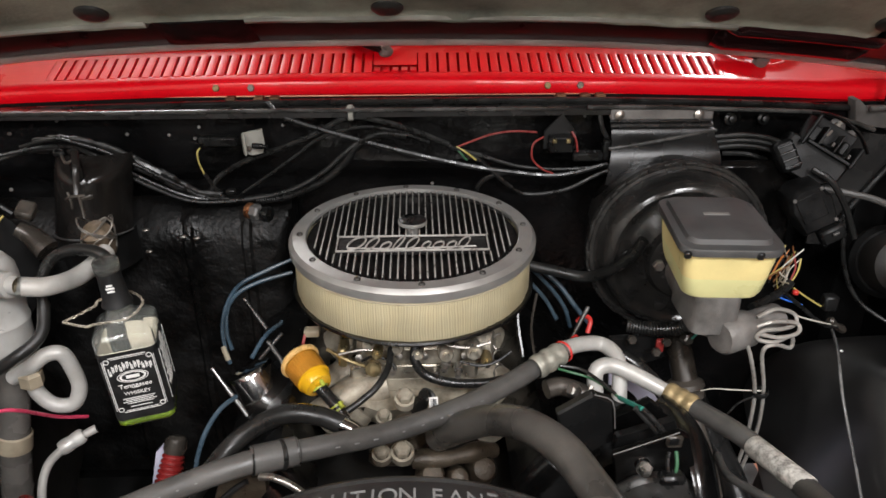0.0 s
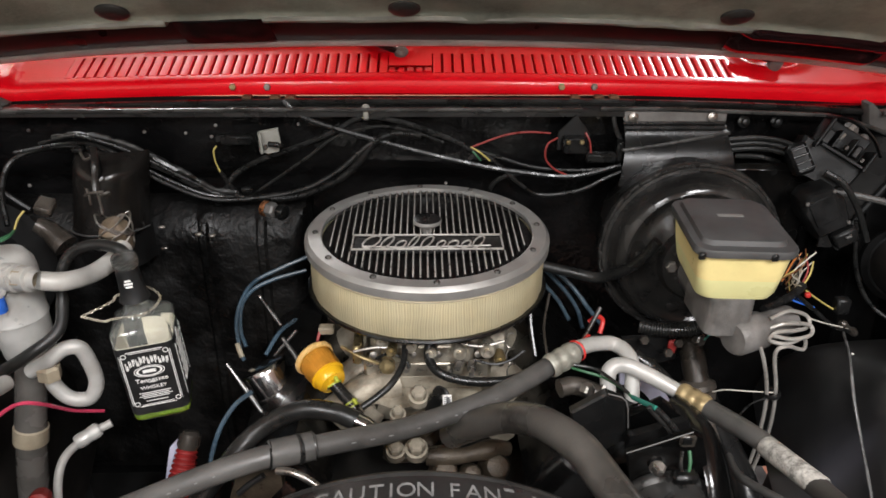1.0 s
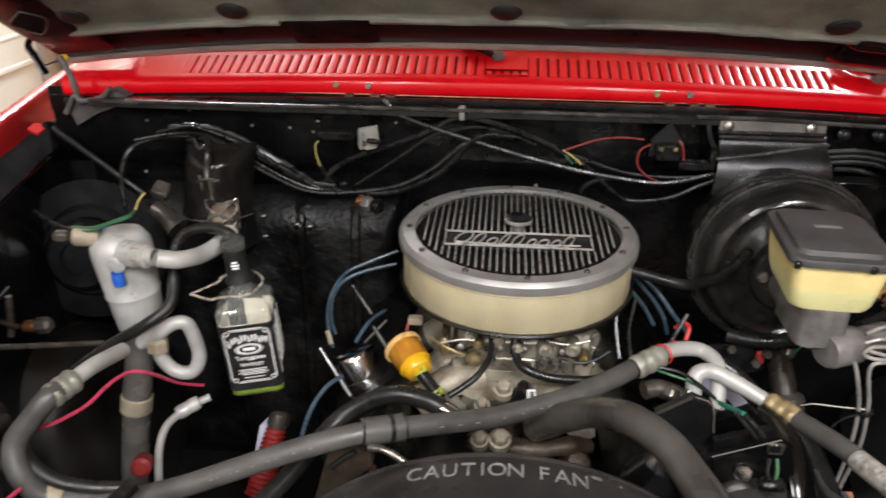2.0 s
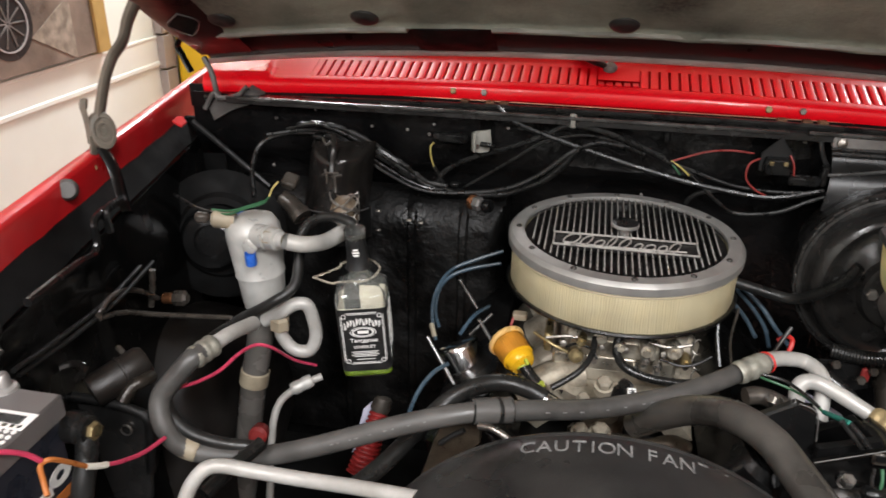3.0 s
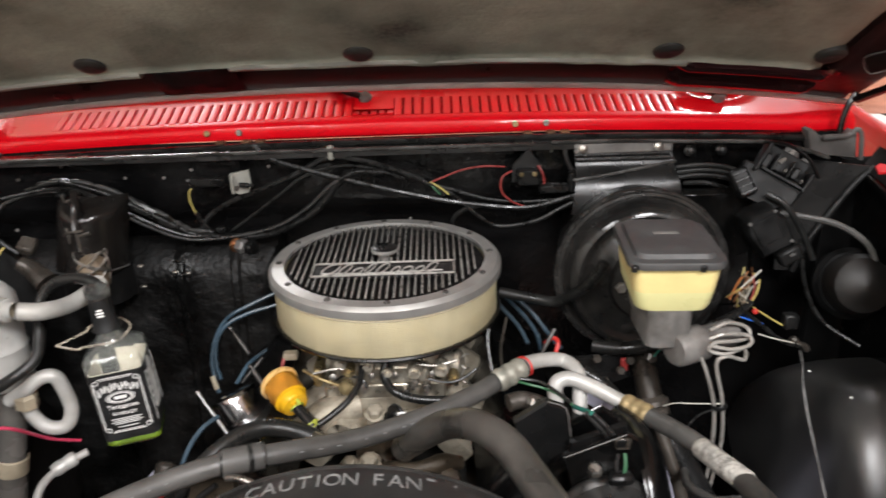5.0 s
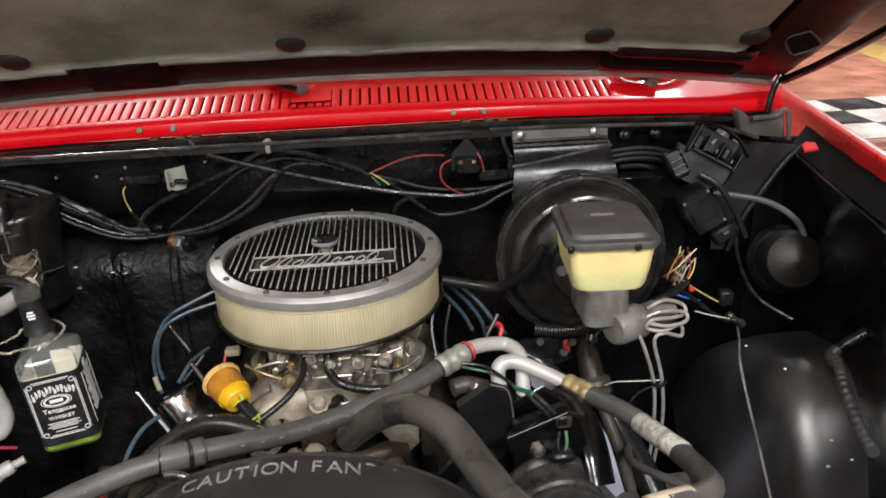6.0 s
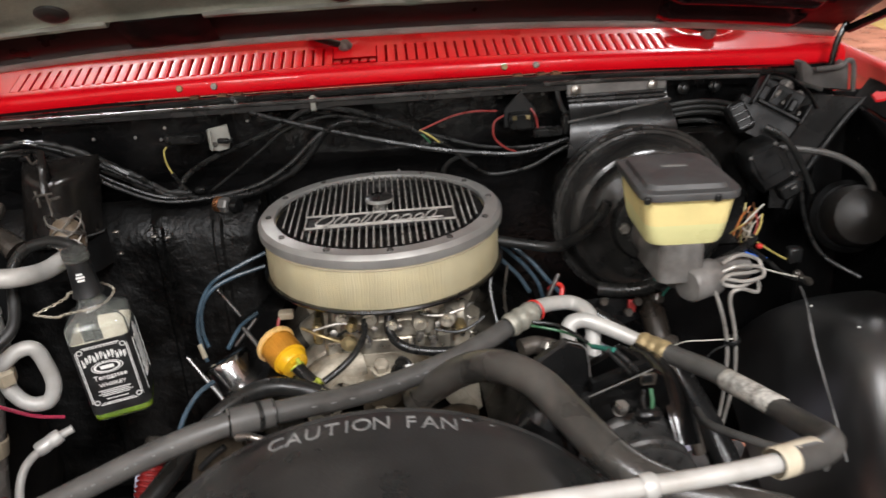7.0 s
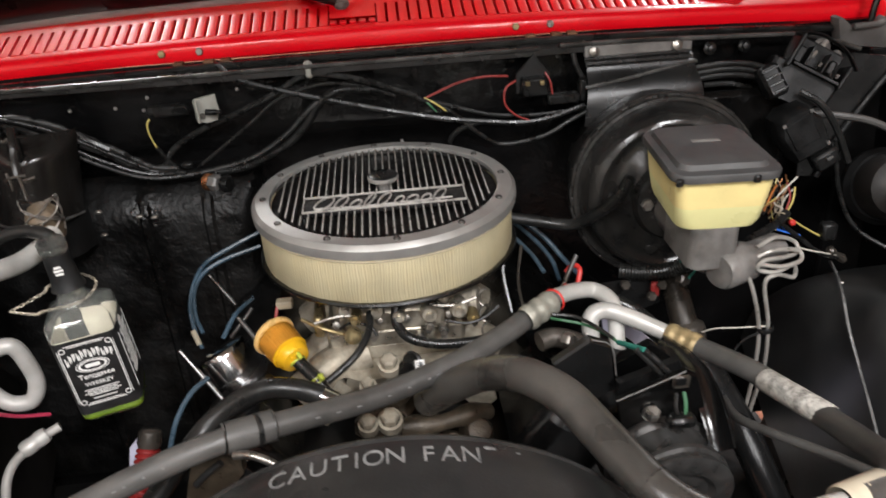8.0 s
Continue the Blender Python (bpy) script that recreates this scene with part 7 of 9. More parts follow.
def starter_parts():
    e = thing("vacuum_valve", "small metal vacuum valve with pipes and copper collar", "valve", (-0.735, 0.860, 0.955))
    part("stem", Shape().tube([(-0.724, 0.840, 1.016), (-0.729, 0.840, 0.982), (-0.736, 0.840, 0.950)], 0.005, 10), BROWN_STEEL, e)
    a, b = Vector((-0.722, 0.840, 0.966)), Vector((-0.672, 0.840, 0.972))
    part("copper_collar", Shape().lathe([(0.007, 0.0), (0.009, 0.002), (0.009, 0.016), (0.007, 0.018)], aim(a.lerp(b, 0.2), b - a), 16), COPPER, e)
    part("nut", hexnut(Shape(), a.lerp(b, 0.6), b - a, 0.012, 0.022), BROWN_STEEL, e)
    part("pipe", Shape().tube([(-0.722, 0.840, 0.966), (-0.722, 0.800, 0.999), (-0.715, 0.750, 1.027), (-0.696, 0.690, 1.046), (-0.676, 0.640, 1.052)], 0.0040, 10), BROWN_STEEL, e)
    part("pipe", Shape().tube([(-0.598, 0.840, 0.946), (-0.629, 0.810, 0.961), (-0.673, 0.760, 0.987), (-0.692, 0.710, 1.016), (-0.691, 0.660, 1.035)], 0.0040, 10), BROWN_STEEL, e)
    lines = thing("hood_cable", "two thin black cables running along the inner fender", "cable", (-0.774, 0.900, 0.983))
    part("cable", Shape().tube([(-0.720, 0.840, 1.030), (-0.700, 0.720, 1.033), (-0.690, 0.600, 1.040), (-0.683, 0.500, 1.052)], 0.0032, 8), BLACK_MATT, lines)
    part("cable", Shape().tube([(-0.729, 0.820, 1.031), (-0.708, 0.700, 1.036), (-0.690, 0.580, 1.052), (-0.679, 0.490, 1.065)], 0.0032, 8), BLACK_MATT, lines)
    h = thing("vacuum_canister", "dusty dark canister with pipes low in the bay", "canister", (-0.642, 0.620, 0.983))
    ca, cb = Vector((-0.662, 0.580, 0.975)), Vector((-0.618, 0.640, 0.994))
    n = (cb - ca).length
    part("can", Shape().lathe([(0, 0), (0.020, 0.001), (0.022, 0.006), (0.022, n * 0.55), (0.024, n * 0.56), (0.024, n * 0.6), (0.022, n * 0.61), (0.022, n - 0.006), (0.018, n), (0, n)], aim(ca, cb - ca), 28), UNDERSEAL, h)
    part("clamp", Shape().tube([(-0.672, 0.660, 0.992), (-0.651, 0.645, 0.992), (-0.634, 0.640, 0.993), (-0.622, 0.645, 0.995)], 0.004, 8, 4), BROWN_STEEL, h)
    part("pipe", Shape().tube([(-0.616, 0.575, 0.972), (-0.608, 0.590, 0.986), (-0.600, 0.600, 0.989), (-0.601, 0.620, 0.983)], 0.0085, 10, 4), SHAFT_BROWN, h)
    part("bracket", Shape().tube([(-0.699, 0.580, 1.007), (-0.686, 0.590, 1.009), (-0.667, 0.585, 1.008), (-0.674, 0.575, 0.995)], 0.006, 8, 4), DUCT_BROWN, h)


starter_parts()


def pressed_rims():
    e = thing("apron_flange", "black pressed rims round the inner fender recesses", "flange", (-0.720, 0.715, 1.119), kind="structure")
    part("rim", Shape().tube([(-0.728, 0.76, 1.148), (-0.712, 0.712, 1.150), (-0.711, 0.710, 1.123), (-0.708, 0.695, 1.111), (-0.700, 0.654, 1.119), (-0.686, 0.587, 1.127), (-0.674, 0.527, 1.132)], 0.0055, 8, 5), BLACK_SATIN, e)
    part("rim", Shape().tube([(-0.722, 0.79, 1.152), (-0.719, 0.750, 1.150), (-0.720, 0.752, 1.119)], 0.006, 8, 4), BLACK_SATIN, e)
    part("rim", Shape().tube([(-0.664, 0.471, 1.152), (-0.663, 0.466, 1.145), (-0.663, 0.466, 1.133), (-0.659, 0.449, 1.127), (-0.653, 0.420, 1.132)], 0.0055, 8, 4), BLACK_SATIN, e)


pressed_rims()


def hood_hinge():
    c = Vector((-0.782, 0.860, 1.229))
    arm = part("hinge", Shape().tube([(-0.791, 0.862, 1.230), (-0.783, 0.872, 1.271), (-0.776, 0.880, 1.303), (-0.773, 0.900, 1.329), (-0.765, 0.920, 1.350), (-0.764, 0.940, 1.377), (-0.755, 0.950, 1.400)], 0.0165, 10, 5, radius=lambda u: 0.92 + 0.45 * max(0.0, u - 0.6), flat=0.5), HINGE_GREY, open_hood, "grey-brown steel hinge arm")
    part("coil_disc", Shape().lathe([(0.0, 0.012), (0.006, 0.012), (0.007, 0.008), (0.012, 0.008), (0.013, 0.010), (0.018, 0.010), (0.019, 0.008), (0.025, 0.008), (0.026, 0.010), (0.033, 0.009), (0.036, 0.004), (0.036, -0.006), (0, -0.006)], aim(c, (0.75, -0.62, 0.2)) @ Matrix.Diagonal((0.54, 0.80, 1, 1)), 36), HINGE_GREY, arm)
    part("stop_hook", Shape().tube([(-0.797, 0.850, 1.211), (-0.797, 0.850, 1.242), (-0.800, 0.850, 1.269), (-0.792, 0.850, 1.271)], 0.008, 8, 4, flat=0.4), HINGE_GREY, arm)
    part("base_plate", Shape().tube([(-0.793, 0.855, 1.223), (-0.793, 0.850, 1.194), (-0.802, 0.845, 1.168)], 0.018, 8, 4, flat=0.3), HINGE_GREY, arm)
    part("link", Shape().tube([(-0.779, 0.850, 1.204), (-0.759, 0.840, 1.178), (-0.746, 0.830, 1.137), (-0.735, 0.820, 1.119)], 0.012, 8, 4, flat=0.4), BLACK_PAINT, arm)
    part("bolt", hexnut(Shape(), (-0.787, 0.830, 1.182), (0.6, -0.8, 0.1), 0.007, 0.006), BRASS, arm)
    rod = part("hinge", Shape().tube([(0.790, 1.196, 1.262), (0.800, 1.170, 1.276), (0.806, 1.120, 1.298), (0.808, 1.060, 1.326), (0.810, 1.000, 1.354), (0.812, 0.940, 1.384)], 0.0110, 8, 5, flat=0.6), BLACK_PAINT, open_hood, "black steel hinge rod")
    b = thing("rubber_bumper", "black rubber hood bumper on the fender edge", "bumper", (-0.763, 0.740, 1.182))
    part("bumper", Shape().lathe([(0.014, 0), (0.015, 0.012), (0.011, 0.018), (0, 0.018)], aim((-0.763, 0.740, 1.182), (0.5, -0.8, 0.3)), 18), RUBBER, b)


hood_hinge()

# ---- engine top, passenger bank ----
CLAMP_GREEN = mat("yellow_green_clamp_coating", (0.40, 0.44, 0.05), 0.4, vary=0.2, scale=60, bump=0.1, dirt=(0.12, 0.13, 0.03))


def fuel_filter():
    a, b = Vector((-0.174, 0.905, 0.924)), Vector((-0.140, 0.860, 0.909))
    e = thing("fuel_filter", "amber translucent plastic inline fuel filter", "fuel filter", a)
    n = (b - a).length
    m = aim(a, b - a)
    bowl = part("bowl", Shape().lathe([(0.0268, 0.004), (0.0265, 0.010), (0.0252, n * 0.66), (0.0245, n * 0.70)], m, 40), AMBER, e, "clear amber bowl")
    bowl.visible_shadow = False
    part("core", Shape().lathe([(0, 0.006), (0.0225, 0.007), (0.0210, n * 0.64), (0, n * 0.66)], m, 96, wave=lambda a, r: r * (1 + 0.016 * math.sin(32 * a))), PLEAT, e, "tan pleated core")
    part("end_cap", Shape().lathe([(0.0250, n * 0.68), (0.0252, n * 0.71), (0.0225, n * 0.74), (0.0215, n * 0.88), (0.019, n * 0.95), (0.010, n * 0.99), (0.0080, n), (0, n)], m, 40), AMBER_END, e, "bright amber end cap")
    part("rim", Shape().lathe([(0, -0.006), (0.014, -0.006), (0.026, -0.003), (0.0292, 0.0), (0.0302, 0.0025), (0.0292, 0.006), (0.026, 0.008)], m, 40), AMBER_RIM, e)
    part("outlet_hose", Shape().tube([(-0.140, 0.860, 0.909), (-0.129, 0.850, 0.901), (-0.116, 0.838, 0.893), (-0.110, 0.832, 0.886)], 0.0088, 12, 5), RUBBER_DARK, e)
    for u, v in (((-0.144, 0.866, 0.912), (-0.139, 0.860, 0.906)), ((-0.118, 0.840, 0.894), (-0.112, 0.834, 0.887))):
        u, v = Vector(u), Vector(v)
        way = (v - u).normalized()
        clamp = Shape()
        for k in (0.2, 0.8):
            clamp.lathe([(0.0098, -0.0015), (0.0112, -0.0012), (0.0112, 0.0012), (0.0098, 0.0015)], aim(u.lerp(v, k), way), 20)
        clamp.box(0.0, 0.0125, 0.005, 0.005, 0.006, 0.010, 0.001, aim(u, way))
        part("hose_clamp", clamp, CLAMP_GREEN, e, "yellow-green spring clamp")
    part("fitting", Shape().tube([(-0.110, 0.832, 0.886), (-0.104, 0.828, 0.879), (-0.101, 0.825, 0.868), (-0.105, 0.822, 0.852)], 0.0068, 10, 5), BROWN_STEEL, e)


fuel_filter()


def breather():
    top = Vector((-0.258, 0.940, 0.885))
    e = thing("breather_cap", "chrome valve cover breather cap", "breather cap", top)
    way = (-0.45, 0.28, 0.85)
    part("cap", Shape().lathe([(0, 0.0), (0.030, 0.0), (0.0345, -0.001), (0.0368, -0.004), (0.0375, -0.009), (0.0375, -0.040), (0.0395, -0.042), (0.0395, -0.047), (0.036, -0.049), (0.033, -0.06), (0.033, -0.08)], aim(top, way), 44), CHROME, e)
    part("neck", Shape().lathe([(0.029, -0.10), (0.029, -0.046)], aim(top, way), 28), BLACK_SATIN, e)



breather()


def wing_bolt(pts, cross):
    e = thing("wing_bolt", "chrome T-handle valve cover bolt", "bolt", pts[0], group="valve cover bolts")
    part("shank", Shape().tube(pts, 0.0034, 10, 2), DULL_CHROME, e)
    part("knob", Shape().lathe([(0, -0.003), (0.0036, -0.002), (0.0042, 0.001), (0.0036, 0.004), (0, 0.005)], aim(pts[0], Vector(pts[0]) - Vector(pts[-1])), 12), DULL_CHROME, e)
    if cross:
        part("cross_bar", Shape().tube(cross, 0.0029, 10, 2), DULL_CHROME, e)


wing_bolt([(-0.263, 1.000, 0.968), (-0.228, 0.965, 0.939)], None)
wing_bolt([(-0.219, 0.930, 0.937), (-0.193, 0.900, 0.918)], [(-0.234, 0.925, 0.913), (-0.200, 0.935, 0.950)])
wing_bolt([(-0.297, 0.905, 0.909), (-0.246, 0.870, 0.849)], None)
wing_bolt([(0.219, 0.930, 0.930), (0.251, 0.970, 0.963)], None)
loom("spark_plug_lead", "blue-grey spark plug leads curving behind the breather", [
    ([(-0.209, 1.130, 0.970), (-0.255, 1.120, 0.953), (-0.298, 1.110, 0.933), (-0.321, 1.100, 0.901), (-0.328, 1.080, 0.870), (-0.322, 1.060, 0.838), (-0.315, 1.050, 0.817)], 0.0034, BLUE_WIRE),
    ([(-0.211, 1.120, 0.950), (-0.265, 1.110, 0.938), (-0.301, 1.100, 0.922), (-0.320, 1.095, 0.893), (-0.322, 1.080, 0.858), (-0.311, 1.060, 0.838)], 0.0034, BLUE_WIRE),
    ([(-0.218, 1.030, 0.910), (-0.240, 1.000, 0.904), (-0.258, 0.970, 0.883)], 0.0034, BLUE_WIRE),
    ([(-0.256, 0.860, 0.897), (-0.275, 0.840, 0.891), (-0.293, 0.820, 0.869), (-0.303, 0.800, 0.842), (-0.305, 0.780, 0.821)], 0.0034, BLUE_WIRE),
])
choke = thing("choke_plug", "tan choke plug with a red wire beside the carburetor", "plug", (-0.156, 0.930, 0.955))
part("body", Shape().box(*(-0.156, 0.930, 0.955), 0.022, 0.016, 0.011, 0.002), TAN_TAPE, choke)
part("wire", Shape().tube([(-0.165, 0.925, 0.955), (-0.167, 0.920, 0.948), (-0.169, 0.915, 0.938)], 0.0022, 8), RED_WIRE, choke)
for u, v in (((-0.326, 1.062, 0.844), (-0.318, 1.052, 0.823)), ((-0.089, 0.790, 0.901), (-0.087, 0.785, 0.895))):
    boot = thing("lead_sleeve", "tan sleeve on a spark plug lead", "sleeve", u)
    part("sleeve", Shape().tube([u, v], 0.0046, 10, 1), TAN_TAPE, boot)
loom("spark_plug_lead", "blue-grey spark plug leads behind the air cleaner", [
    ([(0.184, 1.100, 0.961), (0.213, 1.070, 0.940), (0.232, 1.040, 0.920), (0.237, 1.010, 0.902)], 0.0034, BLUE_WIRE),
    ([(0.175, 1.100, 0.945), (0.203, 1.060, 0.925), (0.216, 1.020, 0.912)], 0.0034, BLUE_WIRE),
    ([(0.193, 1.100, 0.966), (0.229, 1.080, 0.939), (0.253, 1.050, 0.914), (0.271, 1.020, 0.900)], 0.0038, BLUE_WIRE),
])

# ---- driver side ----


def wiper_motor_cover():
    e = thing("wiper_motor_cover", "black ribbed metal cover on the firewall", "cover", (0.40, 1.19, 1.16))
    a, b = Vector((0.311, 1.190, 1.194)), Vector((0.478, 1.190, 1.190))
    cx, w = (a.x + b.x) / 2, b.x - a.x
    s = Shape()
    prof = [(1.188, 1.190), (1.180, 1.188), (1.179, 1.184), (1.172, 1.182), (1.171, 1.178), (1.164, 1.176), (1.161, 1.168), (1.151, 1.160), (1.141, 1.149), (1.134, 1.136), (1.130, 1.120), (1.130, 1.098)]

    def rib(u, v):
        k = min(int(v * (len(prof) - 1) + 1e-6), len(prof) - 1)
        grow = 0.010 * max(0.0, v - 0.6) / 0.4
        y, z = prof[k]
        return (cx + (w / 2 + grow) * (1 - 2 * u), y, z + 0.012 * (0.5 - u) * max(0.0, v - 0.5))
    s.sheet(rib, 1, len(prof) - 1, 0.003)
    part("shell", s, BLACK_SATIN, e)
    # Lightened tube draws the highlight line across the cover.
    part("fold", Shape().tube([(0.303, 1.141, 1.152), (0.350, 1.145, 1.157), (0.387, 1.149, 1.162), (0.430, 1.155, 1.168), (0.480, 1.162, 1.174)], 0.0030, 8, 4), EDGE_GLEAM, e, "glossy diagonal fold with its gleam in the colour")
    part("top_plate", Shape().box(cx, 1.184, 1.196, w, 0.012, 0.018, 0.002), PRIMER, e, "grey top plate")
    for x in (cx - w * 0.42, cx + w * 0.35):
        part("bolt", Shape().lathe([(0.008, 0), (0.008, 0.006), (0.004, 0.008), (0, 0.008)], aim((x, 1.178, 1.196), (0, -1, 0.2)), 14), STEEL, e)
    # Round black studs stand in for shiny screw heads.
    for p in ((0.515, 1.200, 1.181), (0.570, 1.200, 1.181)):
        g = thing("grommet", "round black stud in place of a screw head on the firewall", "grommet", p, group="firewall grommets")
        part("grommet", Shape().lathe([(0.010, 0), (0.010, 0.004), (0.006, 0.006), (0.005, 0.011), (0, 0.012)], aim(p, (0, -1, 0.2)), 16), BLACK_PLASTIC, g)
    for dz in (0.0, 0.009, 0.018):
        h = Vector((0, 0, dz))
        c = thing("brake_tube", "black tube from the cover to the junction block", "tube", (0.486, 1.160, 1.145))
        part("tube", Shape().tube([Vector(q) + h for q in [(0.479, 1.160, 1.145), (0.520, 1.155, 1.150), (0.551, 1.140, 1.151), (0.572, 1.120, 1.148)]], 0.0042, 8), RUBBER_DARK, c)


wiper_motor_cover()


def brake_booster():
    c = Vector((0.405, 1.06, 1.015))
    e = thing("brake_booster", "round black brake booster drum with crimped rim", "brake booster", c)
    way = Vector((-0.04, -1, 0.06))
    m = aim(c, way)
    part("rear_shell", Shape().lathe([(0.118, -0.11), (0.130, -0.09), (0.136, -0.03), (0.139, -0.012), (0.1425, -0.008), (0.1435, -0.002), (0.142, 0.003), (0.137, 0.004)], m, 96), BOOSTER, e)
    part("front_shell", Shape().lathe([(0.1395, 0.003), (0.1370, 0.0075), (0.1325, 0.0085), (0.1295, 0.006), (0.1265, 0.0095), (0.1235, 0.020), (0.1205, 0.033), (0.1150, 0.0405), (0.108, 0.0425), (0.1035, 0.0405), (0.100, 0.037), (0.094, 0.036), (0.085, 0.040), (0.074, 0.0455), (0.062, 0.050), (0.056, 0.062), (0.05, 0.064), (0, 0.064)], m, 96), BOOSTER, e)
    for i in range(24):
        a = 2 * math.pi * (i + 0.3) / 24
        w = 0.026 if i % 3 else 0.016
        part("rim_tab", Shape().box(0.1395, 0, 0.003, 0.0055, w, 0.011 if i % 2 else 0.008, 0.0018, m @ Matrix.Rotation(a, 4, "Z")), BOOSTER, e)
    for a in (0.6, 1.9, 3.1, 4.4, 5.6):
        part("dimple", Shape().lathe([(0.011, -0.002), (0.010, 0.002), (0.006, 0.004), (0, 0.0045)], m @ Matrix.Rotation(a, 4, "Z") @ Matrix.Translation((0.085, 0, 0.039)), 18), BOOSTER, e)
    valve = part("check_valve", Shape().lathe([(0.016, 0), (0.016, 0.006), (0.012, 0.008), (0.012, 0.016), (0.008, 0.018), (0.008, 0.034), (0, 0.034)], m @ aim((0.06, 0.035, 0.043), (0.2, 0, 1)), 18), BLACK_PLASTIC, e)
    part("grommet", Shape().lathe([(0.020, 0), (0.020, 0.004), (0.016, 0.006)], m @ aim((0.06, 0.035, 0.043), (0.2, 0, 1)), 20), KNOT_BROWN, valve)
    for x, y in ((-0.044, 0.0), (0.044, 0.0)):
        part("stud", hexnut(Shape(), m @ Vector((x, y, 0.062)), way, 0.009, 0.010), STEEL, e)


KNOT_BROWN = mat("brown_aged_rubber", (0.06, 0.038, 0.026), 0.5, vary=0.3, scale=40, bump=0.2)
brake_booster()


def master_cylinder():
    e = thing("master_cylinder", "brake master cylinder with yellowed fluid reservoir and black lid", "master cylinder", (0.395, 0.88, 1.0))
    c = Vector((0.391, 0.891, 1.132))
    m = Matrix.Translation(c) @ Matrix.Rotation(radians(RES_TURN), 4, "Z") @ Matrix.Rotation(radians(RES_TIP), 4, "X")

    def loft(sections, n=5):
        s = Shape()
        verts, faces = [], []
        for wx, wy, oy, r, z in sections:
            verts += [(x, y + oy, z) for x, y in rounded(wx, wy, r, n)]
        k = 4 * (n + 1)
        for i in range(len(sections) - 1):
            for j in range(k):
                l = (j + 1) % k
                faces.append((i * k + j, i * k + l, (i + 1) * k + l, (i + 1) * k + j))
        faces.append(tuple(range(k))[::-1])
        faces.append(tuple((len(sections) - 1) * k + j for j in range(k)))
        return s.add(verts, faces, m)

    tank = part("reservoir", loft([(0.1085, 0.140, 0.0, 0.016, -0.041), (0.116, 0.150, 0.0, 0.013, -0.002)]), YELLOW_TANK, e, "yellowed translucent plastic reservoir")
    part("fluid_band", loft([(0.080, 0.11, 0.0, 0.02, -0.073), (0.097, 0.128, 0.0, 0.02, -0.070), (0.1025, 0.134, 0.0, 0.018, -0.062), (0.1085, 0.140, 0.0, 0.016, -0.041)]), YELLOW_FLUID, tank, "paler lower half filled with fluid")
    lid = part("lid", loft([(0.128, 0.162, 0.0, 0.022, -0.004), (0.130, 0.164, 0.0, 0.023, 0.003), (0.127, 0.161, 0, 0.022, 0.006), (0.108, 0.140, 0.004, 0.016, 0.006), (0.104, 0.134, 0.004, 0.016, 0.012), (0.088, 0.118, 0.004, 0.016, 0.013)]), LID_GREY, e, "dusty black plastic reservoir lid")
    for x in (-0.058, 0.03):
        part("lid_clip", Shape().box(x, -0.081, -0.001, 0.009, 0.006, 0.010, 0.002, m), BLACK_PLASTIC, lid)
    part("lid_mark", Shape().box(0, 0.012, 0.0134, 0.034, 0.008, 0.0008, 0.0002, m), PRIMER, lid)
    body = Shape()
    body.lathe([(0.030, 0), (0.032, 0.02), (0.030, 0.14), (0.02, 0.15), (0, 0.15)], aim((0.40, 1.0, 1.01), (-0.02, -1, 0.0)), 24)
    body.prism(rounded(0.062, 0.10, 0.014), -0.055, 0.0, Matrix.Translation((0.385, 0.875, 1.062)))
    a, b = Vector((0.391, 0.825, 1.002)), Vector((0.488, 0.875, 1.000))
    body.lathe([(0, 0), (0.021, 0.001), (0.0245, 0.006), (0.0255, 0.05), (0.021, 0.055), (0.020, (b - a).length), (0, (b - a).length)], aim(a, b - a), 28)
    part("cylinder", body, MC_GREY, e, "grey cast cylinder body")


RES_TURN, RES_TIP = -4.0, 0.0
master_cylinder()


def brake_lines():
    e = thing("brake_line", "pale coiled steel brake lines", "brake line", (0.491, 0.860, 1.002))
    part("line", Shape().tube([(0.444, 0.840, 1.023), (0.473, 0.850, 1.029), (0.504, 0.860, 1.015), (0.504, 0.850, 1.005), (0.476, 0.830, 1.011), (0.446, 0.820, 1.015), (0.439, 0.820, 1.003), (0.463, 0.820, 0.997), (0.490, 0.830, 0.999), (0.493, 0.830, 0.981), (0.464, 0.820, 0.993), (0.451, 0.820, 0.980), (0.470, 0.830, 0.912), (0.480, 0.840, 0.834), (0.476, 0.850, 0.750), (0.479, 0.860, 0.671)], 0.0027, 8, 6), LINE_GREY, e)
    part("line", Shape().tube([(0.424, 0.820, 1.003), (0.439, 0.820, 0.967), (0.459, 0.830, 0.903), (0.467, 0.840, 0.824), (0.467, 0.850, 0.739), (0.470, 0.860, 0.672)], 0.0027, 8, 6), LINE_GREY, e)
    part("line", Shape().tube([(0.438, 0.830, 1.014), (0.462, 0.830, 1.022), (0.499, 0.840, 1.013), (0.498, 0.830, 1.004), (0.469, 0.820, 1.004), (0.442, 0.820, 1.010)], 0.0027, 8, 6), LINE_GREY, e)
    band_on(e, "tie", (0.465, 0.830, 0.912), (0.467, 0.830, 0.904), 0.011, WIRE_BLACK)


brake_lines()


LEAD_GREY = mat("scuffed_grey_wire", (0.15, 0.145, 0.14), 0.4, vary=0.4, scale=40, bump=0.1, dirt=(0.02, 0.02, 0.02), dirt_amount=0.8)


JUNCTION_BLACK = mat("scuffed_black_moulding", (0.006, 0.006, 0.006), 0.42, vary=0.4, scale=30, bump=0.3, dirt=(0.022, 0.021, 0.020), dirt_amount=0.4, rough_vary=0.14, spec=0.25, bump_dist=0.0015)


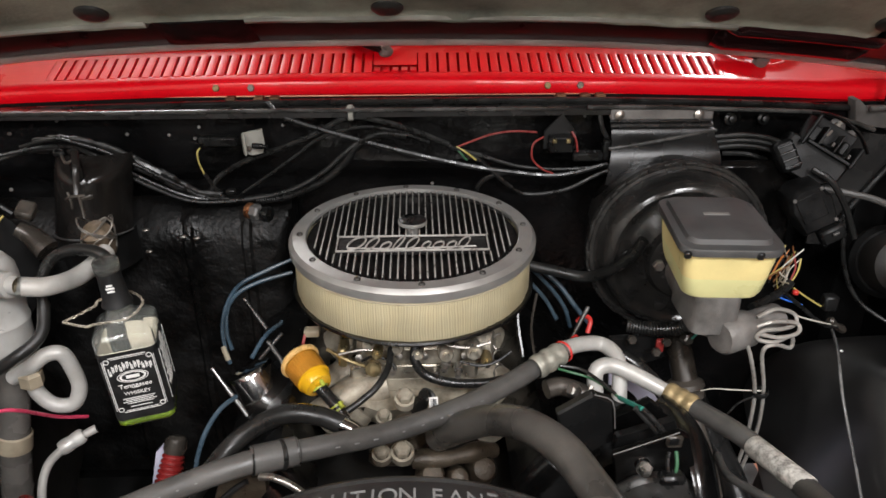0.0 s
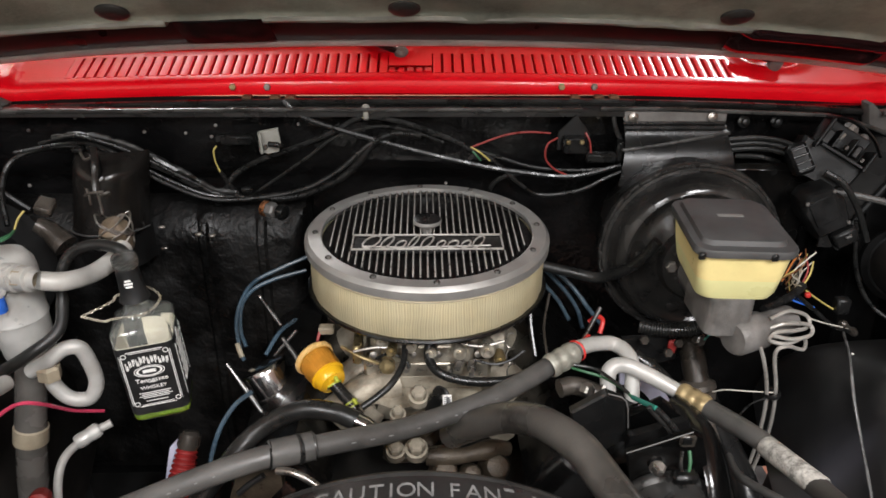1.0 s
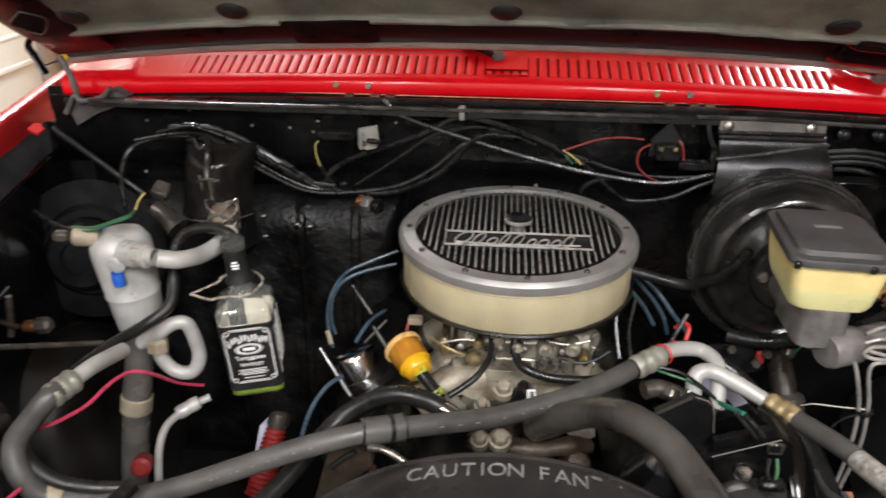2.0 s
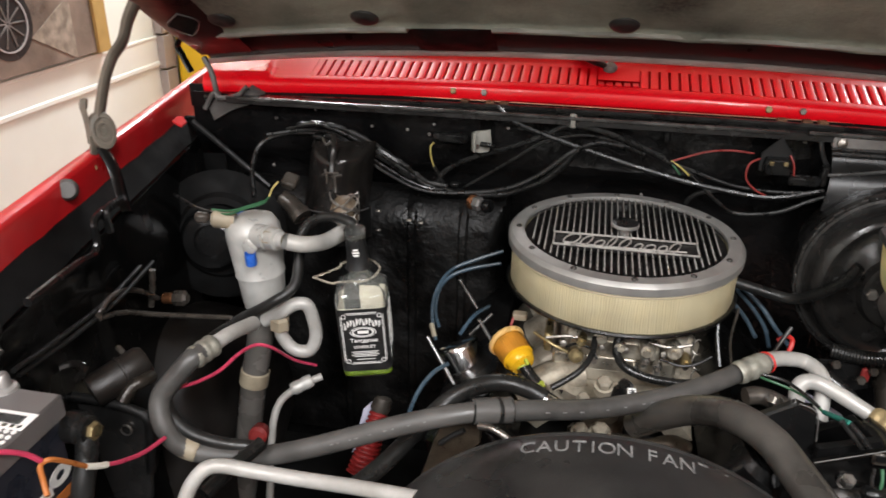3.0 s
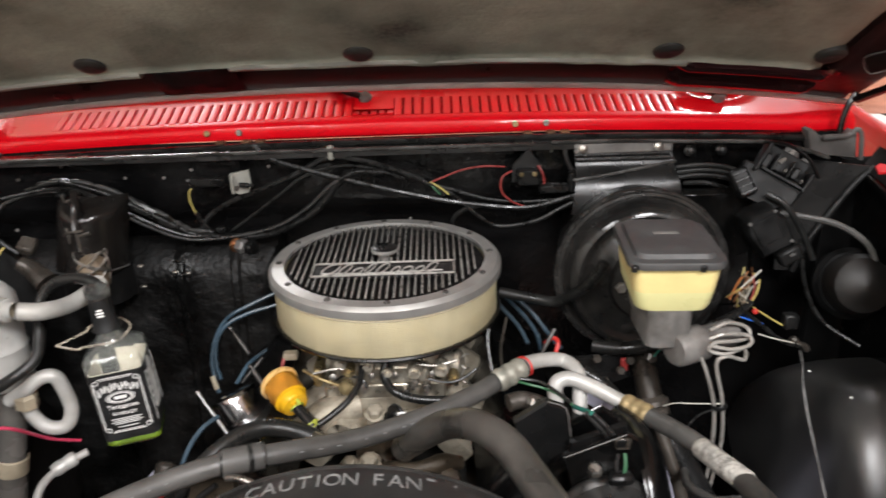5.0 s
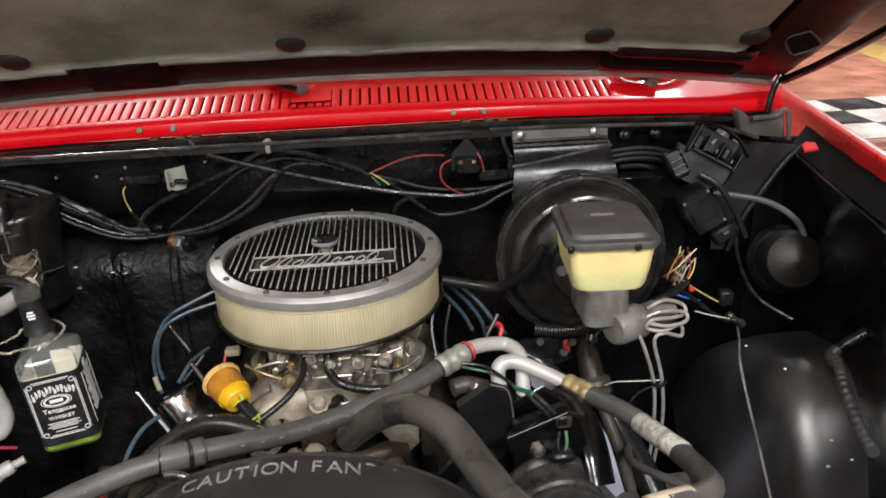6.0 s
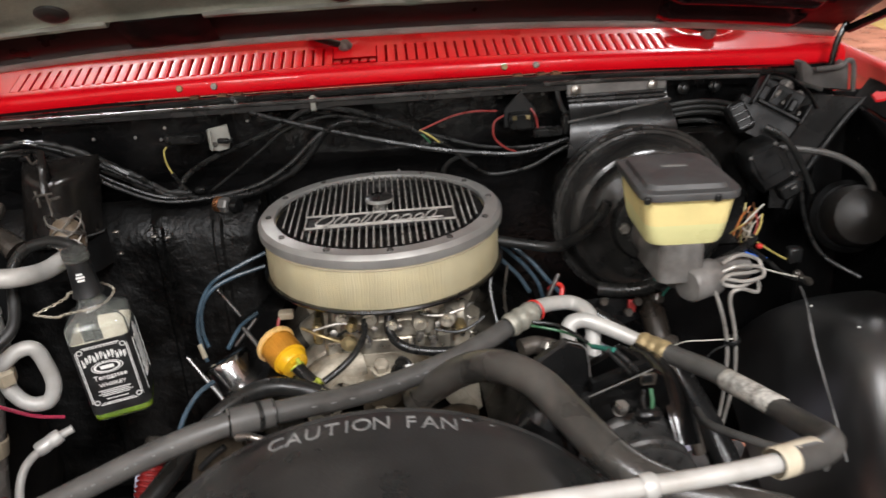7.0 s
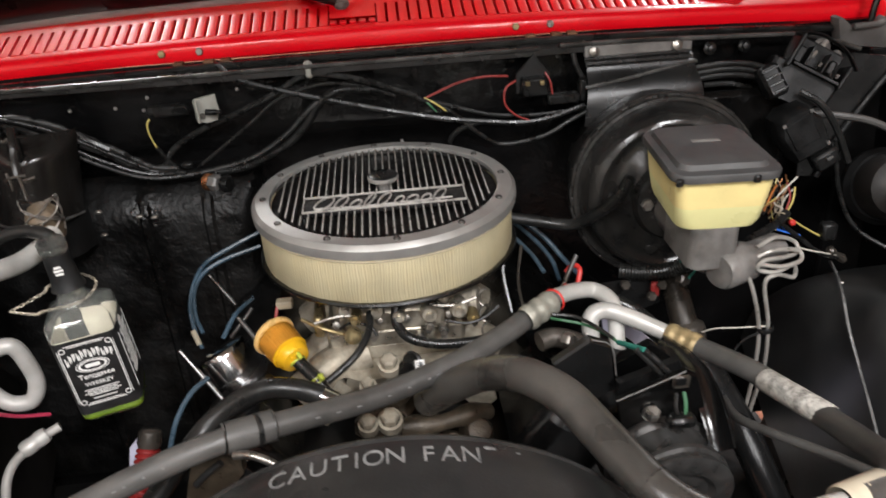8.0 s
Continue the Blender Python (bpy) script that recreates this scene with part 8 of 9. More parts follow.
def junction_block():
    p = Vector((0.624, 1.120, 1.152))
    e = thing("junction_block", "black plastic fuse junction block with open lid", "junction block", p)
    m = Matrix.Translation(p) @ Matrix.Rotation(radians(-14), 4, "Z") @ Matrix.Rotation(radians(-18), 4, "X") @ Matrix.Rotation(radians(28), 4, "Y")
    flat = m @ Matrix.Rotation(radians(90), 4, "X")
    part("body", Shape().prism([(-0.046, -0.036), (-0.030, -0.050), (0.028, -0.046), (0.052, -0.026), (0.054, 0.004), (0.020, 0.012), (-0.048, 0.006)], -0.030, 0.024, flat, chamfer=0.005), JUNCTION_BLACK, e)
    part("lid_wall", Shape().box(-0.030, -0.014, 0.022, 0.006, 0.050, 0.052, 0.002, m), JUNCTION_BLACK, e)
    part("lid_wall", Shape().box(0.006, 0.012, 0.034, 0.080, 0.006, 0.036, 0.002, m), JUNCTION_BLACK, e)
    part("lid_wall", Shape().box(0.050, -0.014, 0.018, 0.006, 0.048, 0.036, 0.002, m), JUNCTION_BLACK, e)
    part("lid_wall", Shape().box(0.012, -0.024, 0.006, 0.072, 0.022, 0.005, 0.001, m), JUNCTION_BLACK, e)
    for x, w in ((-0.008, 0.004), (0.018, 0.003)):
        part("partition", Shape().box(x, -0.018, 0.024, w, 0.032, 0.030, 0.001, m), JUNCTION_BLACK, e)
    part("relay_cube", Shape().box(-0.021, -0.018, 0.020, 0.012, 0.026, 0.024, 0.002, m), JUNCTION_BLACK, e)
    part("relay_cube", Shape().box(0.027, -0.022, 0.022, 0.010, 0.022, 0.020, 0.002, m), JUNCTION_BLACK, e)
    for x, z in ((-0.006, 0.016), (0.012, 0.020), (0.042, 0.016)):
        part("terminal", Shape().box(x, -0.024, z, 0.005, 0.008, 0.008, 0.001, m), SHAFT_BROWN, e)
    cap = Shape().tube([m @ Vector(q) for q in ((-0.040, -0.020, 0.044), (-0.010, -0.030, 0.056), (0.030, -0.032, 0.052), (0.060, -0.030, 0.034))], 0.008, 8, 4, flat=0.35)
    part("lid_edge", cap, JUNCTION_BLACK, e)
    k = Matrix.Translation(Vector((0.576, 1.110, 1.148))) @ Matrix.Rotation(radians(-24), 4, "Y") @ Matrix.Rotation(radians(-25), 4, "X")
    part("connector", Shape().box(0, 0, 0, 0.030, 0.03, 0.050, 0.005, k), JUNCTION_BLACK, e)
    for i in range(4):
        part("connector_rib", Shape().box(0.001, -0.0155, -0.017 + 0.011 * i, 0.026, 0.003, 0.003, 0.001, k), BLACK_PLASTIC, e)
    part("bolt", Shape().lathe([(0.013, 0), (0.0135, 0.003), (0.009, 0.005), (0.007, 0.005), (0.005, 0.010), (0, 0.010)], aim(Vector((0.668, 1.150, 1.182)), (0, -1, 0.4)), 20), DARK_BRACKET, e)
    part("bolt", Shape().lathe([(0.007, 0), (0.0075, 0.003), (0.004, 0.006), (0, 0.006)], aim(Vector((0.694, 1.150, 1.168)), (0, -1, 0.4)), 16), DARK_BRACKET, e)
    part("post", Shape().tube([(0.642, 1.130, 1.174), (0.662, 1.140, 1.184), (0.675, 1.150, 1.190)], 0.004, 8), LINE_GREY, e)
    for i, (a, b) in enumerate((((0.566, 1.150, 1.128), (0.500, 1.170, 1.132)), ((0.560, 1.150, 1.116), (0.496, 1.170, 1.112)), ((0.580, 1.140, 1.104), (0.520, 1.165, 1.090)))):
        a, b = Vector(a), Vector(b)
        part("lead", Shape().tube([a, a.lerp(b, 0.5) + Vector((0, -0.006, 0.006 - 0.004 * i)), b], 0.0042, 8, 5), RUBBER_DARK, e)
    q = Vector((0.603, 1.062, 1.084))
    f = thing("junction_box", "black plastic junction box low on the firewall", "junction box", q)
    m = Matrix.Translation(q) @ Matrix.Rotation(radians(-30), 4, "Y") @ Matrix.Rotation(radians(-6), 4, "X") @ Matrix.Scale(0.96, 4)
    part("body", Shape().prism([(-0.028, -0.038), (0.024, -0.040), (0.030, -0.026), (0.034, 0.010), (0.026, 0.018), (0.024, 0.036), (-0.010, 0.042), (-0.026, 0.034), (-0.034, 0.012)], -0.03, 0.024, m @ Matrix.Rotation(radians(90), 4, "X"), chamfer=0.007), JUNCTION_BLACK, f)
    part("raised_panel", Shape().box(-0.002, -0.0245, 0.006, 0.040, 0.003, 0.044, 0.001, m), JUNCTION_BLACK, f)
    part("socket", Shape().box(0.012, -0.016, -0.054, 0.040, 0.026, 0.026, 0.004, m), BLACK_PLASTIC, f)
    part("pin", Shape().box(0.014, -0.032, -0.050, 0.010, 0.005, 0.004, 0.001, m), DARK_BRACKET, f)
    for x, z in ((-0.022, 0.030), (0.022, 0.030), (0.024, -0.030)):
        part("rivet", Shape().lathe([(0.0035, 0), (0.003, 0.002), (0, 0.0025)], m @ aim((x, -0.0245, z), (0, -1, 0)), 8), DARK_BRACKET, f)
    part("lead", Shape().tube([m @ Vector(v) for v in ((0.030, 0.010, 0.05), (0.046, 0.0, 0.02), (0.050, -0.004, -0.03), (0.046, 0.0, -0.09))], 0.005, 8, 5), RUBBER_DARK, f)
    g = thing("steering_shaft", "black steering column flange plate on the firewall", "bracket", (0.624, 1.120, 0.980))
    part("plate", Shape().box(0.55, 1.14, 1.02, 0.14, 0.02, 0.22, 0.008), BLACK_PAINT, g)
    r = thing("round_housing", "dark round housing beside the wheelhouse", "housing", (0.729, 1.000, 0.992))
    part("shell", Shape().lathe([(0.05, -0.04), (0.052, 0.01), (0.045, 0.032), (0.025, 0.044), (0, 0.047)], aim((0.770, 1.060, 0.980), (-0.2, -1, 0.4)), 36), UNDERSEAL, r)
    part("collar", Shape().lathe([(0.06, -0.05), (0.062, -0.03), (0.055, -0.02), (0.05, -0.02)], aim((0.770, 1.060, 0.980), (-0.2, -1, 0.4)), 36), FLAT_BLACK, r)
    fh = thing("fender_hose", "dark corrugated tube joined over the wheelhouse", "hose", (0.72, 0.82, 0.934))
    part("sleeve", Shape().tube([(0.785, 0.825, 0.980), (0.760, 0.825, 0.963), (0.740, 0.827, 0.949), (0.722, 0.826, 0.936)], 0.0075, 10, 5), WIRE_BLACK, fh)
    part("joint", Shape().tube([(0.728, 0.828, 0.941), (0.718, 0.824, 0.932), (0.716, 0.812, 0.928)], 0.0090, 10, 4), BROWN_STEEL, fh, "brown taped joint")
    part("corrugated_tube", Shape().tube(smooth_line([(0.720, 0.815, 0.934), (0.717, 0.795, 0.922), (0.706, 0.762, 0.914), (0.695, 0.722, 0.906), (0.683, 0.680, 0.903), (0.672, 0.640, 0.905)], 24), 0.0078, 10, 1, radius=lambda u: 1 + 0.10 * math.sin(u * 330)), LID_GREY, fh, "dusty grey corrugated tube")
    loom("grey_cable", "scuffed grey-black cable from the junction block to the round housing", [
        ([(0.640, 1.095, 1.098), (0.679, 1.080, 1.095), (0.718, 1.070, 1.087), (0.755, 1.060, 1.068), (0.778, 1.050, 1.042), (0.786, 1.040, 1.005)], 0.0055, RUBBER)])
    loom("fender_wire", "black wire lying over the wheelhouse", [
        ([(0.687, 1.050, 0.862), (0.662, 0.990, 0.872), (0.634, 0.928, 0.877), (0.634, 0.901, 0.841), (0.634, 0.860, 0.799), (0.632, 0.814, 0.759), (0.630, 0.774, 0.722)], 0.0024, LEAD_GREY),
        ([(0.663, 1.060, 1.065), (0.677, 1.050, 0.986), (0.710, 1.040, 0.925), (0.757, 1.000, 0.897)], 0.0035, WIRE_BLACK)])
    loom("column_wires", "bundle of coloured steering column wires and a black plug", [
        ([(0.529, 0.990, 0.995), (0.541, 1.000, 1.013), (0.552, 1.010, 1.022), (0.563, 1.020, 1.022)], 0.0014, ORANGE_WIRE),
        ([(0.536, 0.990, 0.990), (0.551, 1.000, 1.008), (0.563, 1.010, 1.025)], 0.0014, COPPER),
        ([(0.564, 0.990, 0.989), (0.576, 1.000, 1.003), (0.582, 1.010, 1.019)], 0.0014, YELLOW_WIRE),
        ([(0.560, 0.990, 0.984), (0.571, 1.000, 1.008), (0.569, 1.010, 1.027)], 0.0014, RED_WIRE),
        ([(0.564, 0.980, 0.985), (0.585, 0.980, 0.970), (0.610, 0.980, 0.954), (0.622, 0.980, 0.949)], 0.0014, YELLOW_WIRE),
        ([(0.536, 0.970, 0.977), (0.554, 0.970, 0.969), (0.578, 0.970, 0.961)], 0.0014, BLUE_PLASTIC),
        ([(0.548, 0.970, 0.981), (0.579, 0.970, 0.956), (0.611, 0.970, 0.930), (0.647, 0.980, 0.912)], 0.0035, WIRE_BLACK),
        ([(0.480, 0.930, 0.982), (0.505, 0.950, 0.979), (0.542, 0.970, 0.986), (0.558, 0.980, 0.995)], 0.0065, WIRE_BLACK),
        ([(0.563, 0.950, 0.954), (0.595, 0.960, 0.939), (0.647, 0.980, 0.916)], 0.0012, WHITE_WIRE)])
    rng = random.Random(5)
    strands = []
    for i in range(12):
        a, c, d = Vector((0.571, 1.020, 1.024)), Vector((0.556, 1.000, 1.005)), Vector((0.535, 0.980, 0.990))
        j = lambda s: Vector((rng.uniform(-s, s), rng.uniform(-s, s), rng.uniform(-s, s)))
        strands.append(([a + j(0.014), c + j(0.012), d + j(0.016)], 0.0011, (COPPER, TAN_TAPE, YELLOW_WIRE, WHITE_WIRE, TAN_TAPE, WIRE_BLACK)[i % 6]))
    loom("wire_bundle", "loose bundle of thin tan and copper wires", strands)
    k = thing("plug", "small black plastic wire plug", "plug", (0.625, 0.980, 0.959))
    part("body", Shape().box(*(0.625, 0.980, 0.959), 0.022, 0.018, 0.026, 0.003), BLACK_PLASTIC, k)
    k = thing("plug", "brown taped wire joint above the wheelhouse", "plug", (0.650, 0.980, 0.914))
    part("body", Shape().tube([(0.631, 0.980, 0.927), (0.645, 0.980, 0.919), (0.665, 0.990, 0.901)], 0.006, 10, 3, radius=lambda u: 0.8 + 0.4 * math.sin(9 * u)), BROWN_STEEL, k)
    k = thing("plug", "red plastic wire connector", "plug", (0.563, 0.970, 0.983))
    part("body", Shape().box(*(0.563, 0.970, 0.983), 0.009, 0.008, 0.008, 0.002), RED_PLASTIC, k)


junction_block()


def lower_harness():
    e = thing("corrugated_loom", "black corrugated loom under the brake booster", "wiring", (0.360, 0.930, 0.951))
    pts = smooth_line([Vector(p) for p in [(0.307, 0.950, 0.944), (0.339, 0.940, 0.943), (0.373, 0.930, 0.949), (0.400, 0.920, 0.966)]], 8)
    part("sleeve", Shape().tube(pts, 0.0095, 12, 1, radius=None), RUBBER_DARK, e)
    for i in range(0, len(pts) - 1):
        p, q = Vector(pts[i]), Vector(pts[i + 1])
        part("rib", Shape().lathe([(0.0095, 0), (0.0112, 0.001), (0.0112, 0.003), (0.0095, 0.004)], aim(p, q - p), 12), RUBBER_DARK, e)
    c = thing("steering_column_shaft", "dark steel steering shaft with rubber joint", "steering shaft", (0.387, 0.900, 0.901))
    part("shaft", Shape().tube([(0.384, 0.955, 0.926), (0.386, 0.925, 0.904), (0.388, 0.895, 0.875)], 0.0185, 16, 4), SHAFT_BROWN, c)
    part("lower_shaft", Shape().tube([(0.388, 0.895, 0.875), (0.399, 0.870, 0.837), (0.415, 0.845, 0.789), (0.431, 0.820, 0.725)], 0.010, 12, 4), BROWN_STEEL, c)
    part("pinch_bolt", hexnut(Shape(), (0.391, 0.935, 0.930), (0.5, -1, 0.2), 0.010, 0.012), BROWN_STEEL, c)
    part("joint", Shape().lathe([(0.018, -0.006), (0.027, 0.0), (0.028, 0.007), (0.022, 0.010), (0.027, 0.014), (0.027, 0.022), (0.012, 0.028)], aim((0.387, 0.897, 0.877), (0.15, -0.4, -1)), 24), BROWN_STEEL, c)
    for a, col in (([(0.236, 0.970, 0.938), (0.248, 0.970, 0.948), (0.257, 0.970, 0.940), (0.252, 0.960, 0.924)], RED_PLASTIC), ([(0.194, 0.880, 0.942), (0.210, 0.900, 0.945), (0.225, 0.920, 0.946)], RED_PLASTIC)):
        r = thing("red_clip", "red plastic hose clip", "clip", a[0])
        part("clip", Shape().tube(a, 0.0036, 8), col, r)
    loom("green_wire", "thin green and teal wires over the compressor", [
        ([(0.177, 0.800, 0.976), (0.192, 0.790, 0.977), (0.212, 0.785, 0.973), (0.228, 0.760, 0.977), (0.243, 0.740, 0.973)], 0.0018, GREEN_WIRE),
        ([(0.179, 0.800, 0.981), (0.205, 0.790, 0.981), (0.223, 0.765, 0.981), (0.238, 0.745, 0.976)], 0.0022, WIRE_BLACK),
        ([(0.242, 0.740, 0.974), (0.249, 0.710, 0.988), (0.254, 0.690, 0.997)], 0.0032, TEAL_WIRE),
        ([(0.254, 0.690, 0.997), (0.268, 0.685, 0.984), (0.280, 0.680, 0.970)], 0.0035, WIRE_BLACK),
        ([(0.247, 0.695, 0.995), (0.261, 0.690, 0.980), (0.275, 0.685, 0.965)], 0.0035, WIRE_BLACK)])
    hose("heater_pipe", "black hose curving behind the aluminium pipes", [(0.276, 0.860, 0.952), (0.298, 0.850, 0.940), (0.326, 0.840, 0.913), (0.349, 0.820, 0.875), (0.370, 0.800, 0.821)], 0.010, RUBBER_DARK)


lower_harness()


def under_booster():
    e = thing("brake_bracket", "dark steel bracket and rusty nuts under the booster", "bracket", (0.353, 0.920, 0.918))
    part("plate", plate([(0.282, 0.940, 0.926), (0.349, 0.940, 0.929), (0.372, 0.940, 0.892), (0.340, 0.940, 0.880), (0.301, 0.940, 0.890)], 0.01, 0.003), BLACK_SATIN, e)
    for px in [(0.310, 0.930, 0.932), (0.345, 0.920, 0.916), (0.358, 0.920, 0.933), (0.322, 0.920, 0.899)]:
        part("nut", hexnut(Shape(), px, (0.1, -1, 0.3), 0.007, 0.007), BROWN_STEEL, e)
    part("red_tab", Shape().box(*(0.352, 0.925, 0.923), 0.012, 0.008, 0.022, 0.002), DARK_RED, e)
    loom("ground_wire", "thin pale wires hanging under the brake cylinder", [
        ([(0.467, 0.830, 0.910), (0.434, 0.840, 0.905), (0.409, 0.850, 0.900), (0.396, 0.860, 0.889)], 0.0009, WHITE_WIRE),
        ([(0.469, 0.830, 0.904), (0.436, 0.820, 0.900), (0.415, 0.810, 0.886), (0.396, 0.800, 0.870)], 0.0014, WIRE_BLACK),
        ([(0.381, 0.920, 0.967), (0.402, 0.910, 0.963), (0.392, 0.910, 0.944)], 0.0016, TEAL_WIRE),
        ([(0.386, 0.920, 0.976), (0.400, 0.900, 0.977), (0.412, 0.890, 0.966)], 0.0016, WHITE_WIRE)])
    hose("clutch_hose", "grey corrugated tube rising beside the compressor", [(0.435, 0.855, 0.780), (0.417, 0.800, 0.807), (0.410, 0.760, 0.824), (0.423, 0.720, 0.837), (0.440, 0.680, 0.851), (0.460, 0.640, 0.864), (0.478, 0.600, 0.875)], 0.006, RUBBER)
    f = thing("chassis_rail", "dark chassis rail and suspension arm low in the bay", "chassis", (0.443, 0.850, 0.784))
    part("arm", Shape().tube([(0.393, 0.900, 0.860), (0.420, 0.870, 0.810), (0.453, 0.840, 0.749), (0.472, 0.800, 0.699), (0.494, 0.760, 0.639)], 0.022, 10, 5), BLACK_SATIN, f)


under_booster()


def harness_sleeves():
    e = thing("taped_loom", "bulky black taped loom on the firewall above the heater case", "wiring", (-0.577, 1.150, 1.172))
    part("loom", Shape().tube([(-0.587, 1.135, 1.176), (-0.551, 1.135, 1.181), (-0.512, 1.140, 1.175), (-0.472, 1.150, 1.156), (-0.430, 1.155, 1.129), (-0.391, 1.160, 1.102), (-0.360, 1.165, 1.078), (-0.321, 1.170, 1.070)], 0.0050, 8, 8, radius=lambda u: 1 + 0.30 * math.sin(70 * u) * math.sin(23 * u)), RUBBER_DARK, e)
    part("loom", Shape().tube([(-0.607, 1.130, 1.169), (-0.566, 1.128, 1.180), (-0.532, 1.128, 1.179), (-0.474, 1.140, 1.152), (-0.414, 1.150, 1.112), (-0.363, 1.160, 1.076)], 0.0028, 8, 6), WIRE_BLACK, e)
    pts = smooth_line([(-0.632, 1.100, 1.165), (-0.594, 1.110, 1.170), (-0.560, 1.115, 1.174), (-0.527, 1.120, 1.172), (-0.501, 1.125, 1.160), (-0.474, 1.135, 1.139), (-0.423, 1.145, 1.102), (-0.367, 1.155, 1.072), (-0.311, 1.165, 1.064)], 34)
    part("corrugated_tube", Shape().tube(pts, 0.0030, 8, 1, radius=lambda u: 1 + 0.12 * math.sin(u * 850)), WIRE_BLACK, e)
    part("tape", Shape().tube([(-0.445, 1.152, 1.137), (-0.428, 1.152, 1.127), (-0.410, 1.153, 1.115)], 0.0062, 8, 4), RUBBER_DARK, e)
    for px in [(-0.523, 1.120, 1.166), (-0.545, 1.120, 1.162), (-0.326, 1.170, 1.065), (-0.308, 1.175, 1.073)]:
        part("clip", Shape().box(px[0], px[1], px[2], 0.018, 0.012, 0.010, 0.003), BLACK_PLASTIC, e)
    c = thing("corrugated_sleeve", "ribbed black wire sleeve over the firewall", "wiring", (-0.128, 1.170, 1.122))
    pts = smooth_line([(-0.267, 1.170, 1.058), (-0.215, 1.170, 1.065), (-0.167, 1.170, 1.085), (-0.138, 1.170, 1.104), (-0.114, 1.170, 1.129), (-0.090, 1.170, 1.158), (-0.060, 1.170, 1.171), (-0.017, 1.170, 1.168)], 14)
    for i in range(len(pts) - 1):
        part("ring", Shape().lathe([(0.0046, 0), (0.0062, 0.0005), (0.0062, 0.0017), (0.0046, 0.0022)], aim(pts[i], pts[i + 1] - pts[i]), 10), WIRE_BLACK, c)


harness_sleeves()


def compressor():
    e = thing("ac_compressor", "black air conditioning compressor with bracket plates", "compressor", (0.25, 0.72, 0.86))
    part("body", Shape().lathe([(0.044, 0), (0.054, 0.01), (0.054, 0.14), (0.050, 0.15), (0, 0.15)], aim((0.250, 0.84, 0.872), (0.0, -1, 0)), 32), BLACK_PAINT, e)
    part("bracket", plate([(0.219, 0.665, 0.950), (0.293, 0.665, 0.981), (0.305, 0.665, 0.974), (0.318, 0.665, 0.928), (0.316, 0.665, 0.866), (0.234, 0.665, 0.869)], 0.01), BLACK_PAINT, e)
    part("bracket_top", plate([(0.230, 0.700, 0.920), (0.308, 0.700, 0.952), (0.299, 0.700, 0.971), (0.231, 0.700, 0.947)], 0.01), BLACK_SATIN, e)
    # Thin grey bars painted in for the highlight along the bracket edges.
    part("bracket_edge", Shape().tube([(0.217, 0.661, 0.956), (0.254, 0.661, 0.971), (0.290, 0.661, 0.986)], 0.0008, 6, 3), DARK_BRACKET, e)
    part("bracket_edge", Shape().tube([(0.204, 0.718, 0.997), (0.227, 0.718, 0.986), (0.234, 0.718, 0.945)], 0.0009, 6, 3), DARK_BRACKET, e)
    part("side_block", plate([(0.162, 0.720, 0.967), (0.203, 0.720, 0.995), (0.228, 0.720, 0.984), (0.237, 0.720, 0.916), (0.230, 0.720, 0.894), (0.176, 0.720, 0.909)], 0.012, 0.003), BLACK_SATIN, e)
    part("side_block", plate([(0.237, 0.735, 0.948), (0.278, 0.735, 0.971), (0.317, 0.735, 0.941), (0.271, 0.735, 0.916), (0.242, 0.735, 0.921)], 0.012, 0.003), BLACK_PAINT, e)
    part("mounting_ear", Shape().tube([(0.163, 0.800, 0.943), (0.181, 0.805, 0.944), (0.199, 0.800, 0.942), (0.214, 0.795, 0.937)], 0.0125, 12, 4), BROWN_STEEL, e, "brown-grey mounting ear")
    part("ear_bolt", hexnut(Shape(), (0.193, 0.785, 0.954), (0.6, -1, 0.3), 0.0095, 0.012), STEEL, e)
    part("ear_stud", Shape().tube([(0.216, 0.790, 0.940), (0.224, 0.800, 0.951)], 0.005, 8), STEEL, e)
    part("corner_lug", Shape().box(*(0.286, 0.662, 0.972), 0.020, 0.006, 0.017, 0.003), BROWN_STEEL, e, "brown rusty lug")
    # Black box set on the lug makes its hole look shaded.
    part("lug_recess", Shape().box(*(0.283, 0.656, 0.977), 0.011, 0.003, 0.009, 0.001), FLAT_BLACK, e)
    part("lug_hole", Shape().lathe([(0.006, 0.002), (0.009, 0.003), (0.009, 0)], aim((0.255, 0.663, 0.934), (0, -1, 0)), 14), STEEL, e)
    g = thing("belt_guard", "curved black belt guard beside the compressor", "guard", (0.311, 0.660, 0.959))
    part("guard", Shape().tube([(0.298, 0.760, 0.953), (0.318, 0.740, 0.946), (0.326, 0.700, 0.940), (0.329, 0.665, 0.919), (0.331, 0.640, 0.891)], 0.020, 10, 6, flat=0.4), BLACK_PAINT, g)
    a = thing("alternator", "dark alternator with grooved pulley", "alternator", (0.27, 0.62, 0.88))
    ctr = Vector((0.272, 0.655, 0.862))
    part("pulley", Shape().lathe([(0, -0.020), (0.058, -0.020), (0.062, -0.017), (0.0635, -0.012), (0.062, -0.008), (0.0585, -0.004), (0.0580, 0.020), (0.0600, 0.023), (0.0625, 0.025), (0.0625, 0.030), (0.0590, 0.033), (0.0590, 0.037), (0.0615, 0.040), (0.0615, 0.044), (0.0560, 0.047), (0.040, 0.047), (0.034, 0.040), (0, 0.040)], aim(ctr, (0.05, -1, -0.10)), 64), STEEL_DARK, a)
    part("case", Shape().lathe([(0.066, 0), (0.066, 0.05), (0.055, 0.06), (0, 0.06)], aim(ctr + Vector((0.0, 0.09, -0.01)), (0, -1, 0.1)), 40), BLACK_PAINT, a)
